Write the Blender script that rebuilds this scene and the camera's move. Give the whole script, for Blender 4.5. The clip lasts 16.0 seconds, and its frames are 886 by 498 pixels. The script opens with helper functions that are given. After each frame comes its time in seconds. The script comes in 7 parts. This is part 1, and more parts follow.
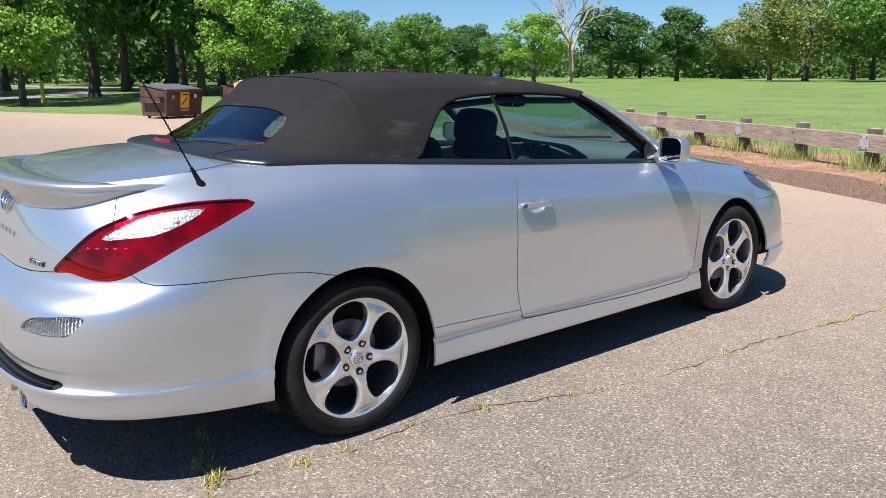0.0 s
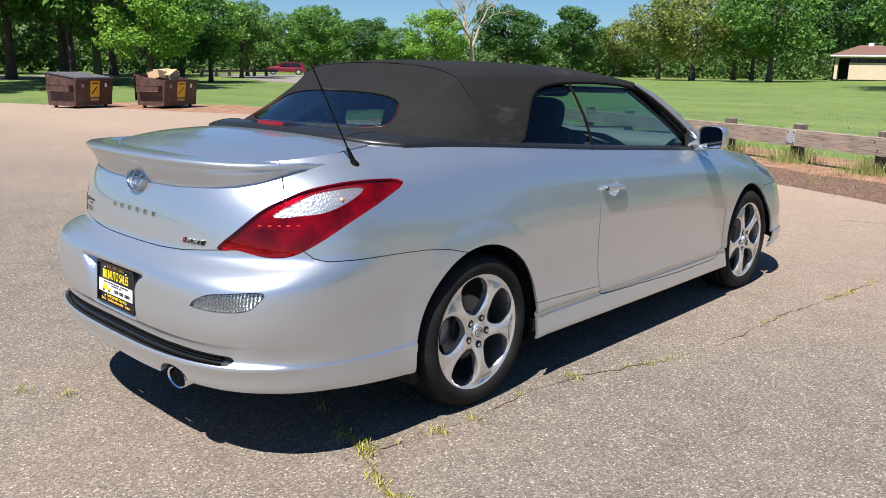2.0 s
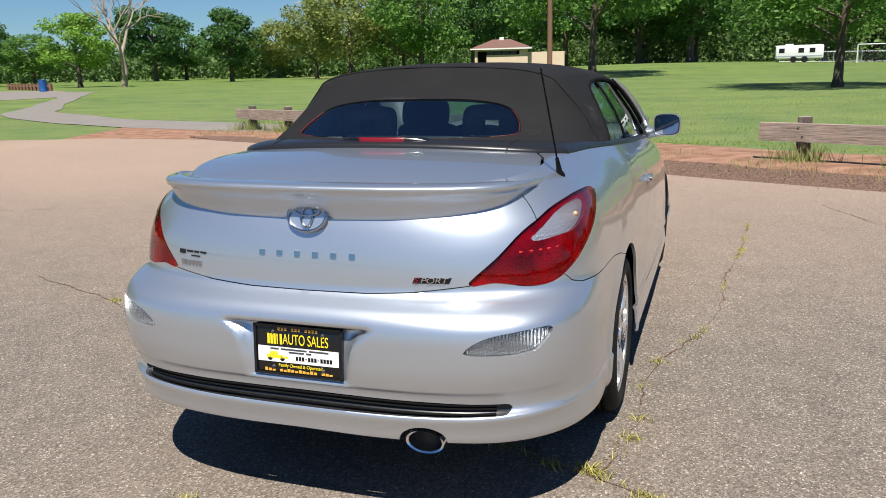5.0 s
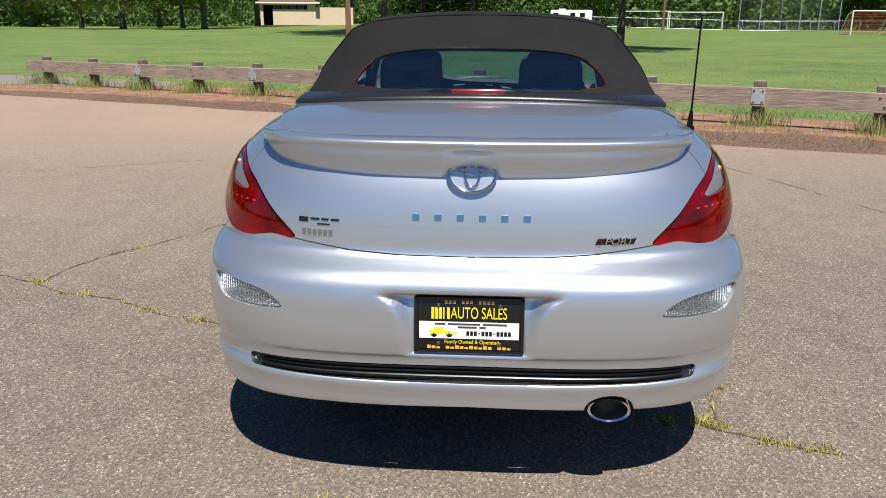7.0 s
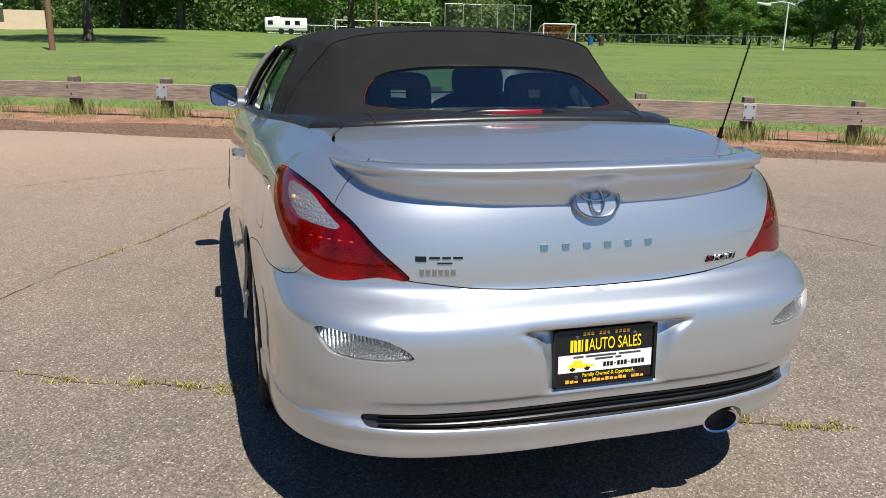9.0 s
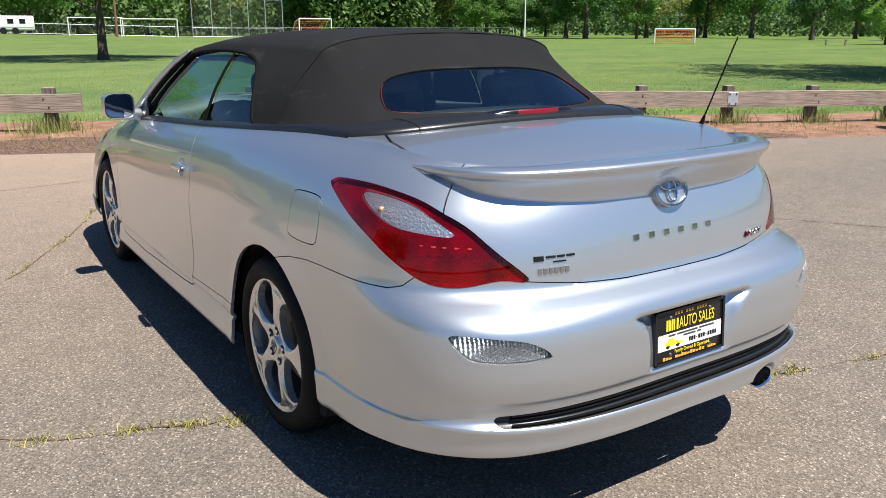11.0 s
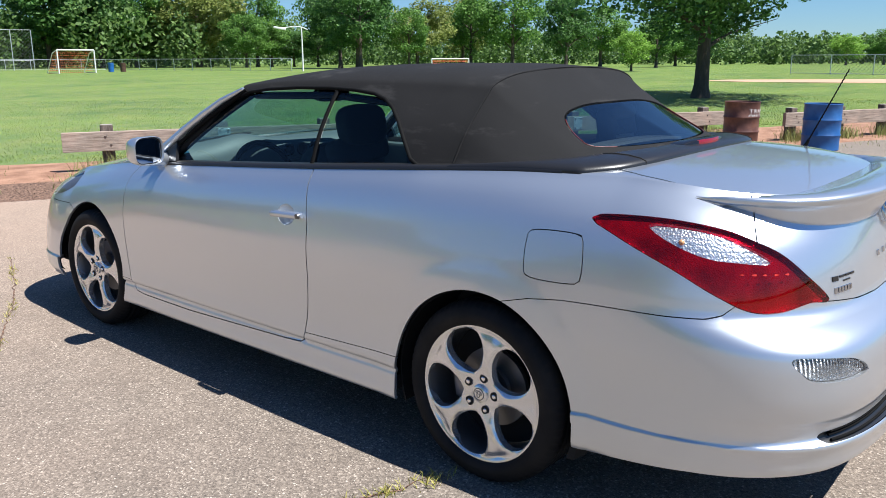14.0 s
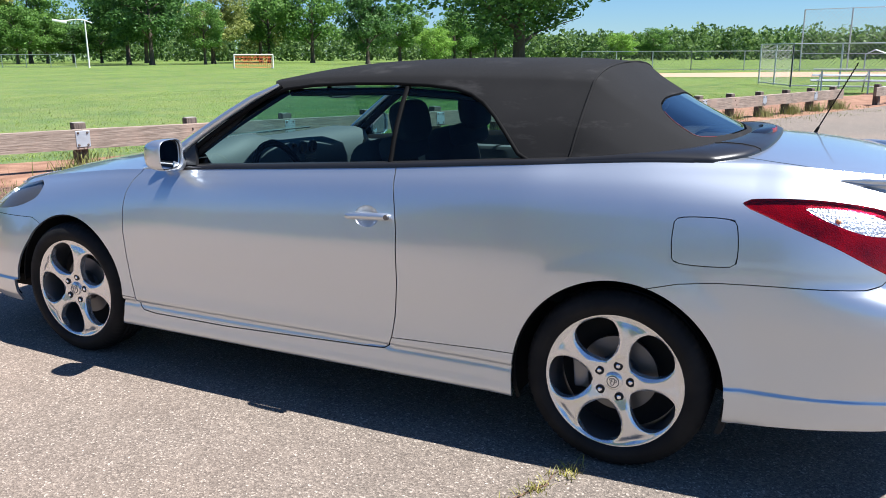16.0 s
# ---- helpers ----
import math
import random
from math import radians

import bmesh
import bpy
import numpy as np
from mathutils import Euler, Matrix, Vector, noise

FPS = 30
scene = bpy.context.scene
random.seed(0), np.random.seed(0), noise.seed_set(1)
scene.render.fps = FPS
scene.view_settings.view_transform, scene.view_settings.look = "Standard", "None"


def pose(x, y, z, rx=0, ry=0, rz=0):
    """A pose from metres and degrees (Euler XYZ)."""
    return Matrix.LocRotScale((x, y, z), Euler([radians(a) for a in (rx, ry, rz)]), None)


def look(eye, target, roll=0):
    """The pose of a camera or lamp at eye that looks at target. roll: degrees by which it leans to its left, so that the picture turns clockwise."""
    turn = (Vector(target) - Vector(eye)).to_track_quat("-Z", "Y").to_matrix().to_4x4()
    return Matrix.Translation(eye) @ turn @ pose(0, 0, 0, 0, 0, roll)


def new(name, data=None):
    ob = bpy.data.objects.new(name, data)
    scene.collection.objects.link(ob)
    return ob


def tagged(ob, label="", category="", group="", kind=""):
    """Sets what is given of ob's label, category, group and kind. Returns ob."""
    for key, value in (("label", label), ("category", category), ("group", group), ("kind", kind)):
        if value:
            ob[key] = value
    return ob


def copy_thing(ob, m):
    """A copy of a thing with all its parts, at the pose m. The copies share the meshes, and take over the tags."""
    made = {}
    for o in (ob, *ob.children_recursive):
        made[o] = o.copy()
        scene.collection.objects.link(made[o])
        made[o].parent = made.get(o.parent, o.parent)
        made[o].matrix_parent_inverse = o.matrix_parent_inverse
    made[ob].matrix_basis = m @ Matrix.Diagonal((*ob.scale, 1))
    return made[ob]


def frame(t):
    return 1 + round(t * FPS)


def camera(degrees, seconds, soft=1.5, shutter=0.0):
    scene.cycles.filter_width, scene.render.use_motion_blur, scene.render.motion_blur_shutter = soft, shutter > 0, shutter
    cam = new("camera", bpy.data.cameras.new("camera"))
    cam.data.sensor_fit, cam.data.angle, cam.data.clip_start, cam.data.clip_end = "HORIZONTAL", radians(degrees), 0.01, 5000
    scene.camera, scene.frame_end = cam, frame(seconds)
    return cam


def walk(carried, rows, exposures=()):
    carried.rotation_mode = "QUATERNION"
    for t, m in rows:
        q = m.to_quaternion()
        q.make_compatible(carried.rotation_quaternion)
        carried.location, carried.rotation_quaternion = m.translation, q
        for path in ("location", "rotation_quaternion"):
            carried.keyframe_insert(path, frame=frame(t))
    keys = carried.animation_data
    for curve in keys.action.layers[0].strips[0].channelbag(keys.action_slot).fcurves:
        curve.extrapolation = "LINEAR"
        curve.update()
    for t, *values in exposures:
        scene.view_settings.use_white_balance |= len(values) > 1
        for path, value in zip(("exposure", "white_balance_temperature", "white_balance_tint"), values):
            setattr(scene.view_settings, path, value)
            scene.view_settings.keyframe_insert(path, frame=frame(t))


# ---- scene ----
cam = camera(58.1, 16.0, 0.9)
# seconds, eye, heading, pitch and roll
PATH = [
    (0, 3.441, -1.640, 1.445, 50.97, -12.48, -0.11),
    (0.5, 3.475, -1.944, 1.429, 51.61, -11.05, -0.67),
    (1, 3.437, -2.169, 1.425, 51.76, -10.51, 0.26),
    (1.5, 3.193, -2.302, 1.406, 48.48, -11.51, 0.92),
    (2, 2.955, -2.434, 1.409, 43.28, -12.80, 0.96),
    (2.5, 2.711, -2.643, 1.428, 38.73, -12.80, 0.28),
    (3, 2.427, -2.778, 1.406, 35.60, -13.05, -0.91),
    (3.5, 2.119, -2.873, 1.437, 31.39, -13.07, -2.23),
    (4, 1.832, -3.044, 1.415, 26.67, -13.24, -1.35),
    (4.625, 1.452, -3.186, 1.425, 21.81, -13.07, -1.48),
    (5.25, 1.063, -3.261, 1.430, 17.48, -12.71, -1.47),
    (5.875, 0.680, -3.286, 1.431, 12.95, -12.78, -1.26),
    (6.5, 0.323, -3.275, 1.429, 7.50, -13.92, -0.80),
    (7, 0.057, -3.273, 1.402, 3.55, -15.93, 0.26),
    (7.5, -0.204, -3.268, 1.417, -3.22, -17.03, 0.20),
    (8, -0.473, -3.124, 1.387, -9.08, -16.50, 1.56),
    (8.5, -0.744, -3.016, 1.406, -12.77, -15.37, 2.57),
    (9, -1.031, -2.978, 1.421, -16.77, -15.18, 1.10),
    (9.625, -1.338, -2.886, 1.430, -22.11, -14.86, 0.80),
    (10.25, -1.597, -2.776, 1.437, -27.67, -15.06, 0.57),
    (10.875, -1.830, -2.631, 1.441, -32.92, -15.34, 0.21),
    (11.5, -2.058, -2.438, 1.440, -37.32, -15.27, -0.50),
    (12, -2.206, -2.237, 1.450, -40.65, -14.83, -1.95),
    (12.5, -2.441, -2.075, 1.438, -43.76, -14.76, -1.98),
    (13, -2.680, -1.958, 1.452, -45.99, -15.20, -0.82),
    (13.5, -2.812, -1.779, 1.443, -48.27, -14.16, -0.68),
    (14, -2.939, -1.562, 1.461, -50.14, -13.35, -0.23),
    (14.5, -3.136, -1.376, 1.457, -52.36, -13.17, 0.03),
    (15, -3.293, -1.163, 1.438, -56.15, -13.54, -0.06),
    (15.5, -3.369, -0.842, 1.452, -60.64, -13.93, -0.10),
    (16, -3.523, -0.594, 1.459, -64.51, -13.67, -0.19),
]


def aim(x, y, z, yaw, pitch, roll):
    return pose(x, y, z, 0, 0, yaw) @ pose(0, 0, 0, 90 + pitch, 0, 0) @ pose(0, 0, 0, 0, 0, roll)


walk(cam, [(t, aim(*row)) for t, *row in PATH],
     [(0, 1.0, 5900, 10), (2, 0.87, 6000, 10), (3.5, 0.77, 6050, 10), (7, 0.55, 6200, 9), (9, 0.56, 6200, 9), (11.5, 0.84, 6000, 8.5), (13, 0.98, 5800, 9), (14.5, 1.09, 5780, 10), (16, 1.18, 5750, 11)])


# ---- light ----
SUN_TO = Vector((0.135, -0.54, 1.0)).normalized()      # the way to the sun
world = bpy.data.worlds.new("sky")
scene.world = world
world.use_nodes = True
sky = world.node_tree.nodes.new("ShaderNodeTexSky")
sky.sky_type = "NISHITA"
sky.sun_disc = False
sky.sun_elevation = math.asin(SUN_TO.z)
sky.sun_rotation = math.atan2(SUN_TO.x, SUN_TO.y)
sky.air_density, sky.dust_density, sky.ozone_density = 1.0, 0.0, 1.6
clear = world.node_tree.nodes.new("ShaderNodeMix")       # a deep blue summer sky
clear.data_type, clear.blend_type = "RGBA", "MULTIPLY"
clear.inputs[0].default_value = 1.0
clear.inputs[7].default_value = (0.58, 0.79, 1.03, 1)
world.node_tree.links.new(sky.outputs[0], clear.inputs[6])
world.node_tree.links.new(clear.outputs[2], world.node_tree.nodes["Background"].inputs[0])
world.node_tree.nodes["Background"].inputs[1].default_value = 0.050
sun = new("sun", bpy.data.lights.new("sun", "SUN"))
sun.data.energy, sun.data.angle, sun.data.color = 5.0, radians(0.53), (1.0, 0.92, 0.80)
sun.matrix_world = look(SUN_TO * 60, (0, 0, 0))


# ---- materials ----
class Mat:
    """A node material under construction."""

    def __init__(self, name, color, rough=0.5, metal=0.0, **more):
        self.m = bpy.data.materials.new(name)
        self.m.use_nodes = True
        self.n, self.l = self.m.node_tree.nodes, self.m.node_tree.links
        self.b = self.n["Principled BSDF"]
        self.set(**{"Base Color": (*color, 1), "Roughness": rough, "Metallic": metal})
        self.set(**more)
        self.c = None

    def set(self, **values):
        for k, v in values.items():
            self.b.inputs[k].default_value = v
        return self

    def add(self, kind):
        return self.n.new(kind)

    def coords(self, scale=1.0, stretch=(1, 1, 1), kind="Object"):
        tc, mp = self.add("ShaderNodeTexCoord"), self.add("ShaderNodeMapping")
        mp.inputs["Scale"].default_value = [scale * q for q in stretch]
        self.l.new(tc.outputs[kind], mp.inputs[0])
        return mp.outputs[0]

    def noise(self, scale, detail=4.0, stretch=(1, 1, 1), rough=0.55):
        t = self.add("ShaderNodeTexNoise")
        t.inputs["Scale"].default_value, t.inputs["Detail"].default_value, t.inputs["Roughness"].default_value = scale, detail, rough
        self.l.new(self.coords(1, stretch), t.inputs["Vector"])
        return t.outputs[0]

    def voronoi(self, scale, out="Distance", feature="F1"):
        t = self.add("ShaderNodeTexVoronoi")
        t.feature = feature
        t.inputs["Scale"].default_value = scale
        self.l.new(self.coords(1), t.inputs["Vector"])
        return t.outputs[out]

    def ramp(self, fac, *stops):
        r = self.add("ShaderNodeValToRGB")
        e = r.color_ramp.elements
        while len(e) < len(stops):
            e.new(0.5)
        for el, (p, c) in zip(e, stops):
            el.position, el.color = p, (*c, 1) if isinstance(c, tuple) else (c, c, c, 1)
        self.l.new(fac, r.inputs[0])
        return r.outputs[0]

    def mix(self, fac, a, b, how="MIX"):
        x = self.add("ShaderNodeMix")
        x.data_type, x.blend_type = "RGBA", how
        for sock, v in ((x.inputs[0], fac), (x.inputs[6], a), (x.inputs[7], b)):
            if isinstance(v, bpy.types.NodeSocket):
                self.l.new(v, sock)
            else:
                sock.default_value = v if isinstance(v, (int, float)) else (*v, 1)
        return x.outputs[2]

    def color(self, socket):
        self.l.new(socket, self.b.inputs["Base Color"])
        return self

    def rough(self, socket):
        self.l.new(socket, self.b.inputs["Roughness"])
        return self

    def bump(self, socket, strength=0.3, distance=0.01):
        b = self.add("ShaderNodeBump")
        b.inputs["Strength"].default_value, b.inputs["Distance"].default_value = strength, distance
        self.l.new(socket, b.inputs["Height"])
        if self.b.inputs["Normal"].is_linked:
            self.l.new(self.b.inputs["Normal"].links[0].from_socket, b.inputs["Normal"])
        self.l.new(b.outputs[0], self.b.inputs["Normal"])
        return self

    def random(self):
        return self.add("ShaderNodeObjectInfo").outputs["Random"]

    def island(self):
        return self.add("ShaderNodeNewGeometry").outputs["Random Per Island"]


def pane(name, tint, gloss_rough=0.0, ior=1.45, relief=None):
    """Thin clear or coloured glass: what passes is tinted, and the surface mirrors by its angle."""
    m = Mat(name, tint)
    clear, gloss, fres, both = (m.add("ShaderNodeBsdf" + k) if k in ("Transparent", "Glossy") else m.add("ShaderNode" + k)
                                for k in ("Transparent", "Glossy", "Fresnel", "MixShader"))
    clear.inputs[0].default_value = (*tint, 1)
    gloss.inputs["Color"].default_value = (1, 1, 1, 1)
    gloss.inputs["Roughness"].default_value = gloss_rough
    fres.inputs[0].default_value = ior
    if relief:
        b = m.add("ShaderNodeBump")
        b.inputs["Strength"].default_value, b.inputs["Distance"].default_value = relief[1], 0.004
        m.l.new(m.voronoi(relief[0]), b.inputs["Height"])
        m.l.new(b.outputs[0], gloss.inputs["Normal"])
    m.l.new(fres.outputs[0], both.inputs[0])
    m.l.new(clear.outputs[0], both.inputs[1])
    m.l.new(gloss.outputs[0], both.inputs[2])
    m.l.new(both.outputs[0], m.n["Material Output"].inputs[0])
    m.n.remove(m.b)
    return m.m


def build_materials():
    made = {}
    m = Mat("silver_paint", (0.59, 0.63, 0.68), 0.36, 0.85)
    m.set(**{"Coat Weight": 1.0, "Coat Roughness": 0.05, "Coat IOR": 1.6})
    m.color(m.mix(m.noise(0.8, 2), (0.585, 0.625, 0.675), (0.61, 0.65, 0.70)))
    made["paint"] = m.m
    m = Mat("top_fabric", (0.020, 0.019, 0.0185), 0.9)
    big = m.noise(2.2, 5)
    worn = m.mix(m.ramp(big, (0.45, 0.0), (0.75, 1.0)), (0.0096, 0.0095, 0.0099), (0.0150, 0.0146, 0.0149))
    scuff = m.ramp(m.noise(3.5, 7, (1, 1, 4), 0.7), (0.57, 0.0), (0.78, 0.75))
    m.color(m.mix(scuff, worn, (0.050, 0.048, 0.047)))
    m.bump(m.noise(420, 2), 0.35, 0.002).bump(big, 0.15, 0.02)
    m.set(**{"Specular IOR Level": 0.25})
    made["fabric"] = m.m
    m = Mat("black_trim", (0.014, 0.014, 0.015), 0.33)
    m.bump(m.noise(300, 2), 0.08, 0.002)
    made["trim"] = m.m
    m = Mat("black_rubber", (0.008, 0.008, 0.008), 0.7, 0.0, **{"Specular IOR Level": 0.06})
    m.bump(m.noise(200, 3), 0.1, 0.002)
    made["rubber"] = m.m
    m = Mat("tyre_rubber", (0.012, 0.012, 0.012), 0.72, 0.0, **{"Specular IOR Level": 0.22})
    dust = m.ramp(m.noise(7, 6), (0.45, 0.0), (0.75, 1.0))
    m.color(m.mix(dust, (0.0085, 0.0085, 0.009), (0.020, 0.0185, 0.017)))
    m.bump(m.noise(120, 3), 0.12, 0.003)
    made["tyre"] = m.m
    # Near-black for hidden parts, and in place of shade in gaps and holes
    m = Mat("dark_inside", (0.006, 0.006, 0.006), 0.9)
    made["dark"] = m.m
    m = Mat("wheel_alloy", (0.76, 0.76, 0.765), 0.24, 0.78)
    m.set(**{"Coat Weight": 0.6, "Coat Roughness": 0.06})
    made["alloy"] = m.m
    m = Mat("barrel_alloy", (0.22, 0.22, 0.23), 0.4, 0.85)
    made["barrel_alloy"] = m.m
    m = Mat("chrome", (0.78, 0.78, 0.80), 0.06, 1.0)
    made["chrome"] = m.m
    m = Mat("brushed_steel", (0.16, 0.16, 0.165), 0.45, 0.9)
    m.bump(m.noise(90, 2), 0.1, 0.002)
    made["steel"] = m.m
    m = Mat("lamp_red", (0.36, 0.005, 0.014), 0.24, 0.5)
    # bright and dark red patches paint in the facets' gloss and depth
    m.color(m.mix(m.ramp(m.noise(11, 3), (0.36, 0.0), (0.66, 1.0)), (0.42, 0.002, 0.060), (0.17, 0.001, 0.024)))
    m.bump(m.voronoi(200), 0.4, 0.002)
    made["lampred"] = m.m
    m = Mat("diode_pink", (0.80, 0.060, 0.040), 0.22, 0.4)
    made["diode"] = m.m
    m = Mat("brake_red", (0.17, 0.006, 0.012), 0.3)
    made["brakered"] = m.m
    m = Mat("badge_chrome", (0.50, 0.51, 0.54), 0.09, 1.0)
    made["badge"] = m.m
    m = Mat("lamp_grey", (0.52, 0.53, 0.55), 0.22, 0.9)
    w = m.add("ShaderNodeTexWave")
    w.inputs["Scale"].default_value, w.inputs["Distortion"].default_value = 34, 0.6
    m.l.new(m.coords(1), w.inputs["Vector"])
    m.bump(w.outputs["Fac"], 0.9, 0.006).bump(m.voronoi(150), 0.5, 0.004)
    made["lampgrey"] = m.m
    m = Mat("lamp_silver", (0.66, 0.69, 0.73), 0.30, 0.85)
    w = m.add("ShaderNodeTexWave")
    w.inputs["Scale"].default_value, w.inputs["Distortion"].default_value = 22, 1.5
    w.bands_direction = "Z"
    m.l.new(m.coords(1), w.inputs["Vector"])
    m.bump(w.outputs["Fac"], 0.12, 0.004).bump(m.voronoi(150), 0.5, 0.004)
    made["lampsilver"] = m.m
    m = Mat("amber_bulb", (0.62, 0.34, 0.16), 0.2, 0.2)
    made["amber"] = m.m
    made["redglass"] = pane("red_lens", (0.68, 0.002, 0.085), 0.05, 1.40)
    made["clearglass"] = pane("clear_lens", (0.93, 0.94, 0.95), 0.01, 1.5)
    made["glass"] = pane("tinted_glass", (0.42, 0.61, 0.60), 0.0, 1.33)
    made["rearglass"] = pane("rear_glass", (0.40, 0.53, 0.54), 0.0, 2.2)
    m = Mat("mirror", (0.38, 0.43, 0.50), 0.0, 1.0)
    made["mirror"] = m.m
    m = Mat("charcoal_cloth", (0.030, 0.033, 0.038), 0.85)
    m.bump(m.noise(260, 2), 0.3, 0.002)
    made["seat"] = m.m
    m = Mat("grey_plastic", (0.095, 0.11, 0.115), 0.55)
    m.bump(m.noise(320, 2), 0.2, 0.001)
    made["dash"] = m.m
    m = Mat("light_vinyl", (0.24, 0.27, 0.27), 0.5)
    made["vinyl"] = m.m
    m = Mat("black_gloss", (0.008, 0.008, 0.009), 0.22)
    made["gloss"] = m.m
    m = Mat("white_print", (0.80, 0.80, 0.78), 0.45)
    made["white"] = m.m
    m = Mat("yellow_print", (0.85, 0.66, 0.02), 0.45)
    made["yellow"] = m.m
    m = Mat("orange_print", (0.80, 0.40, 0.05), 0.45)
    made["orange"] = m.m
    m = Mat("red_print", (0.13, 0.014, 0.008), 0.4)
    made["red"] = m.m

    # ground
    m = Mat("asphalt", (0.1, 0.1, 0.1), 0.92)
    grit = m.voronoi(160, "Color")
    spot = m.ramp(grit, (0.0, (0.050, 0.042, 0.035)), (0.42, (0.142, 0.118, 0.095)), (0.78, (0.232, 0.194, 0.157)), (0.96, (0.56, 0.49, 0.41)))
    fine = m.ramp(m.noise(60, 4), (0.3, 0.72), (0.75, 1.28))
    base = m.mix(1.0, m.mix(0.85, (0.182, 0.155, 0.127), spot, "MIX"), fine, "MULTIPLY")
    base = m.mix(1.0, base, m.ramp(m.noise(4.5, 7, rough=0.7), (0.3, 0.82), (0.7, 1.15)), "MULTIPLY")
    gritty = m.ramp(grit, (0.0, 0.70), (0.5, 0.98), (0.95, 1.40))
    red = m.ramp(m.noise(0.33, 6, rough=0.62), (0.42, 0.0), (0.72, 1.0))
    tc = m.add("ShaderNodeTexCoord")
    far = m.add("ShaderNodeVectorMath")     # dust thickens towards the fence
    far.operation = "DOT_PRODUCT"
    far.inputs[1].default_value = (-0.12, 0.95, 0)
    m.l.new(tc.outputs["Object"], far.inputs[0])
    near = m.add("ShaderNodeMapRange")
    near.inputs[1].default_value, near.inputs[2].default_value = 0.8, 7.4
    m.l.new(far.outputs["Value"], near.inputs[0])
    amount = m.add("ShaderNodeMath")
    amount.operation = "MULTIPLY_ADD"
    m.l.new(near.outputs[0], amount.inputs[0])
    amount.inputs[1].default_value = 0.74
    half = m.add("ShaderNodeMath")
    half.operation = "MULTIPLY"
    m.l.new(red, half.inputs[0])
    half.inputs[1].default_value = 0.20
    m.l.new(half.outputs[0], amount.inputs[2])
    m.color(m.mix(amount.outputs[0], base, m.mix(1.0, m.mix(m.noise(30, 4), (0.30, 0.212, 0.152), (0.40, 0.292, 0.218)), gritty, "MULTIPLY")))
    m.bump(m.voronoi(160), 0.6, 0.004).bump(m.noise(1.1, 4), 0.1, 0.03)
    made["asphalt"] = m.m
    m = Mat("red_dirt", (0.3, 0.16, 0.1), 0.95)
    m.color(m.mix(m.ramp(m.noise(3.2, 7), (0.35, 0.0), (0.7, 1.0)), (0.19, 0.095, 0.055), (0.36, 0.205, 0.13)))
    m.bump(m.noise(26, 6), 0.6, 0.03)
    made["dirt"] = m.m
    m = Mat("mulch", (0.14, 0.07, 0.04), 0.95)
    m.color(m.mix(m.ramp(m.noise(38, 4), (0.35, 0.0), (0.65, 1.0)), (0.060, 0.032, 0.020), (0.33, 0.20, 0.135)))
    m.bump(m.noise(45, 5), 1.0, 0.05)
    made["mulch"] = m.m
    m = Mat("lawn", (0.1, 0.2, 0.03), 0.9)
    a = m.mix(m.ramp(m.noise(0.14, 6, (1, 2.2, 1)), (0.36, 0.0), (0.66, 1.0)), (0.082, 0.168, 0.014), (0.186, 0.280, 0.031))
    b = m.mix(m.ramp(m.noise(0.9, 6), (0.42, 0.0), (0.72, 1.0)), a, (0.230, 0.272, 0.047))
    c = m.mix(m.ramp(m.noise(34, 3), (0.3, 0.0), (0.72, 1.0)), m.mix(1.0, b, (0.62, 0.66, 0.5), "MULTIPLY"), b)
    m.color(c)
    m.bump(m.noise(40, 4), 1.0, 0.06)
    m.set(**{"Sheen Weight": 0.15, "Specular IOR Level": 0.2})
    made["lawn"] = m.m
    m = Mat("path_asphalt", (0.2, 0.185, 0.17), 0.9)
    m.color(m.mix(m.noise(0.7, 6), (0.165, 0.150, 0.135), (0.255, 0.225, 0.195)))
    m.bump(m.noise(60, 4), 0.3, 0.01)
    made["path"] = m.m
    m = Mat("sand", (0.5, 0.36, 0.22), 0.95)
    m.color(m.mix(m.noise(1.2, 5), (0.40, 0.24, 0.145), (0.50, 0.33, 0.215)))
    made["sand"] = m.m
    for name, dark, light in (("litter", (0.06, 0.034, 0.02), (0.30, 0.20, 0.13)), ("blades", (0.13, 0.21, 0.025), (0.33, 0.39, 0.08)), ("weeds", (0.10, 0.15, 0.03), (0.34, 0.33, 0.10)),
                              ("dry_weeds", (0.20, 0.20, 0.035), (0.46, 0.40, 0.09))):
        m = Mat(name, dark, 0.7)
        m.color(m.mix(m.island(), dark, light))
        made[name] = m.m

    # wood, metal, buildings
    m = Mat("weathered_wood", (0.3, 0.24, 0.19), 0.85)
    grain = m.noise(3.0, 8, (1.2, 30, 30), 0.65)
    blotch = m.noise(2.2, 5)
    g = m.mix(m.ramp(grain, (0.36, 0.0), (0.68, 1.0)), (0.15, 0.112, 0.086), (0.40, 0.325, 0.265))
    m.color(m.mix(m.ramp(blotch, (0.5, 0.0), (0.72, 0.6)), g, (0.43, 0.30, 0.23)))
    m.bump(grain, 0.45, 0.01)
    made["rail"] = m.m
    m = Mat("dark_post_wood", (0.16, 0.12, 0.1), 0.9)
    grain = m.noise(3.0, 7, (28, 28, 1.5))
    m.color(m.mix(m.ramp(grain, (0.35, 0.0), (0.7, 1.0)), (0.06, 0.045, 0.038), (0.21, 0.165, 0.135)))
    m.bump(grain, 0.5, 0.01)
    made["post"] = m.m
    m = Mat("cut_wood", (0.34, 0.30, 0.26), 0.9)
    m.color(m.mix(m.noise(25, 4), (0.22, 0.195, 0.17), (0.42, 0.38, 0.34)))
    made["cutwood"] = m.m
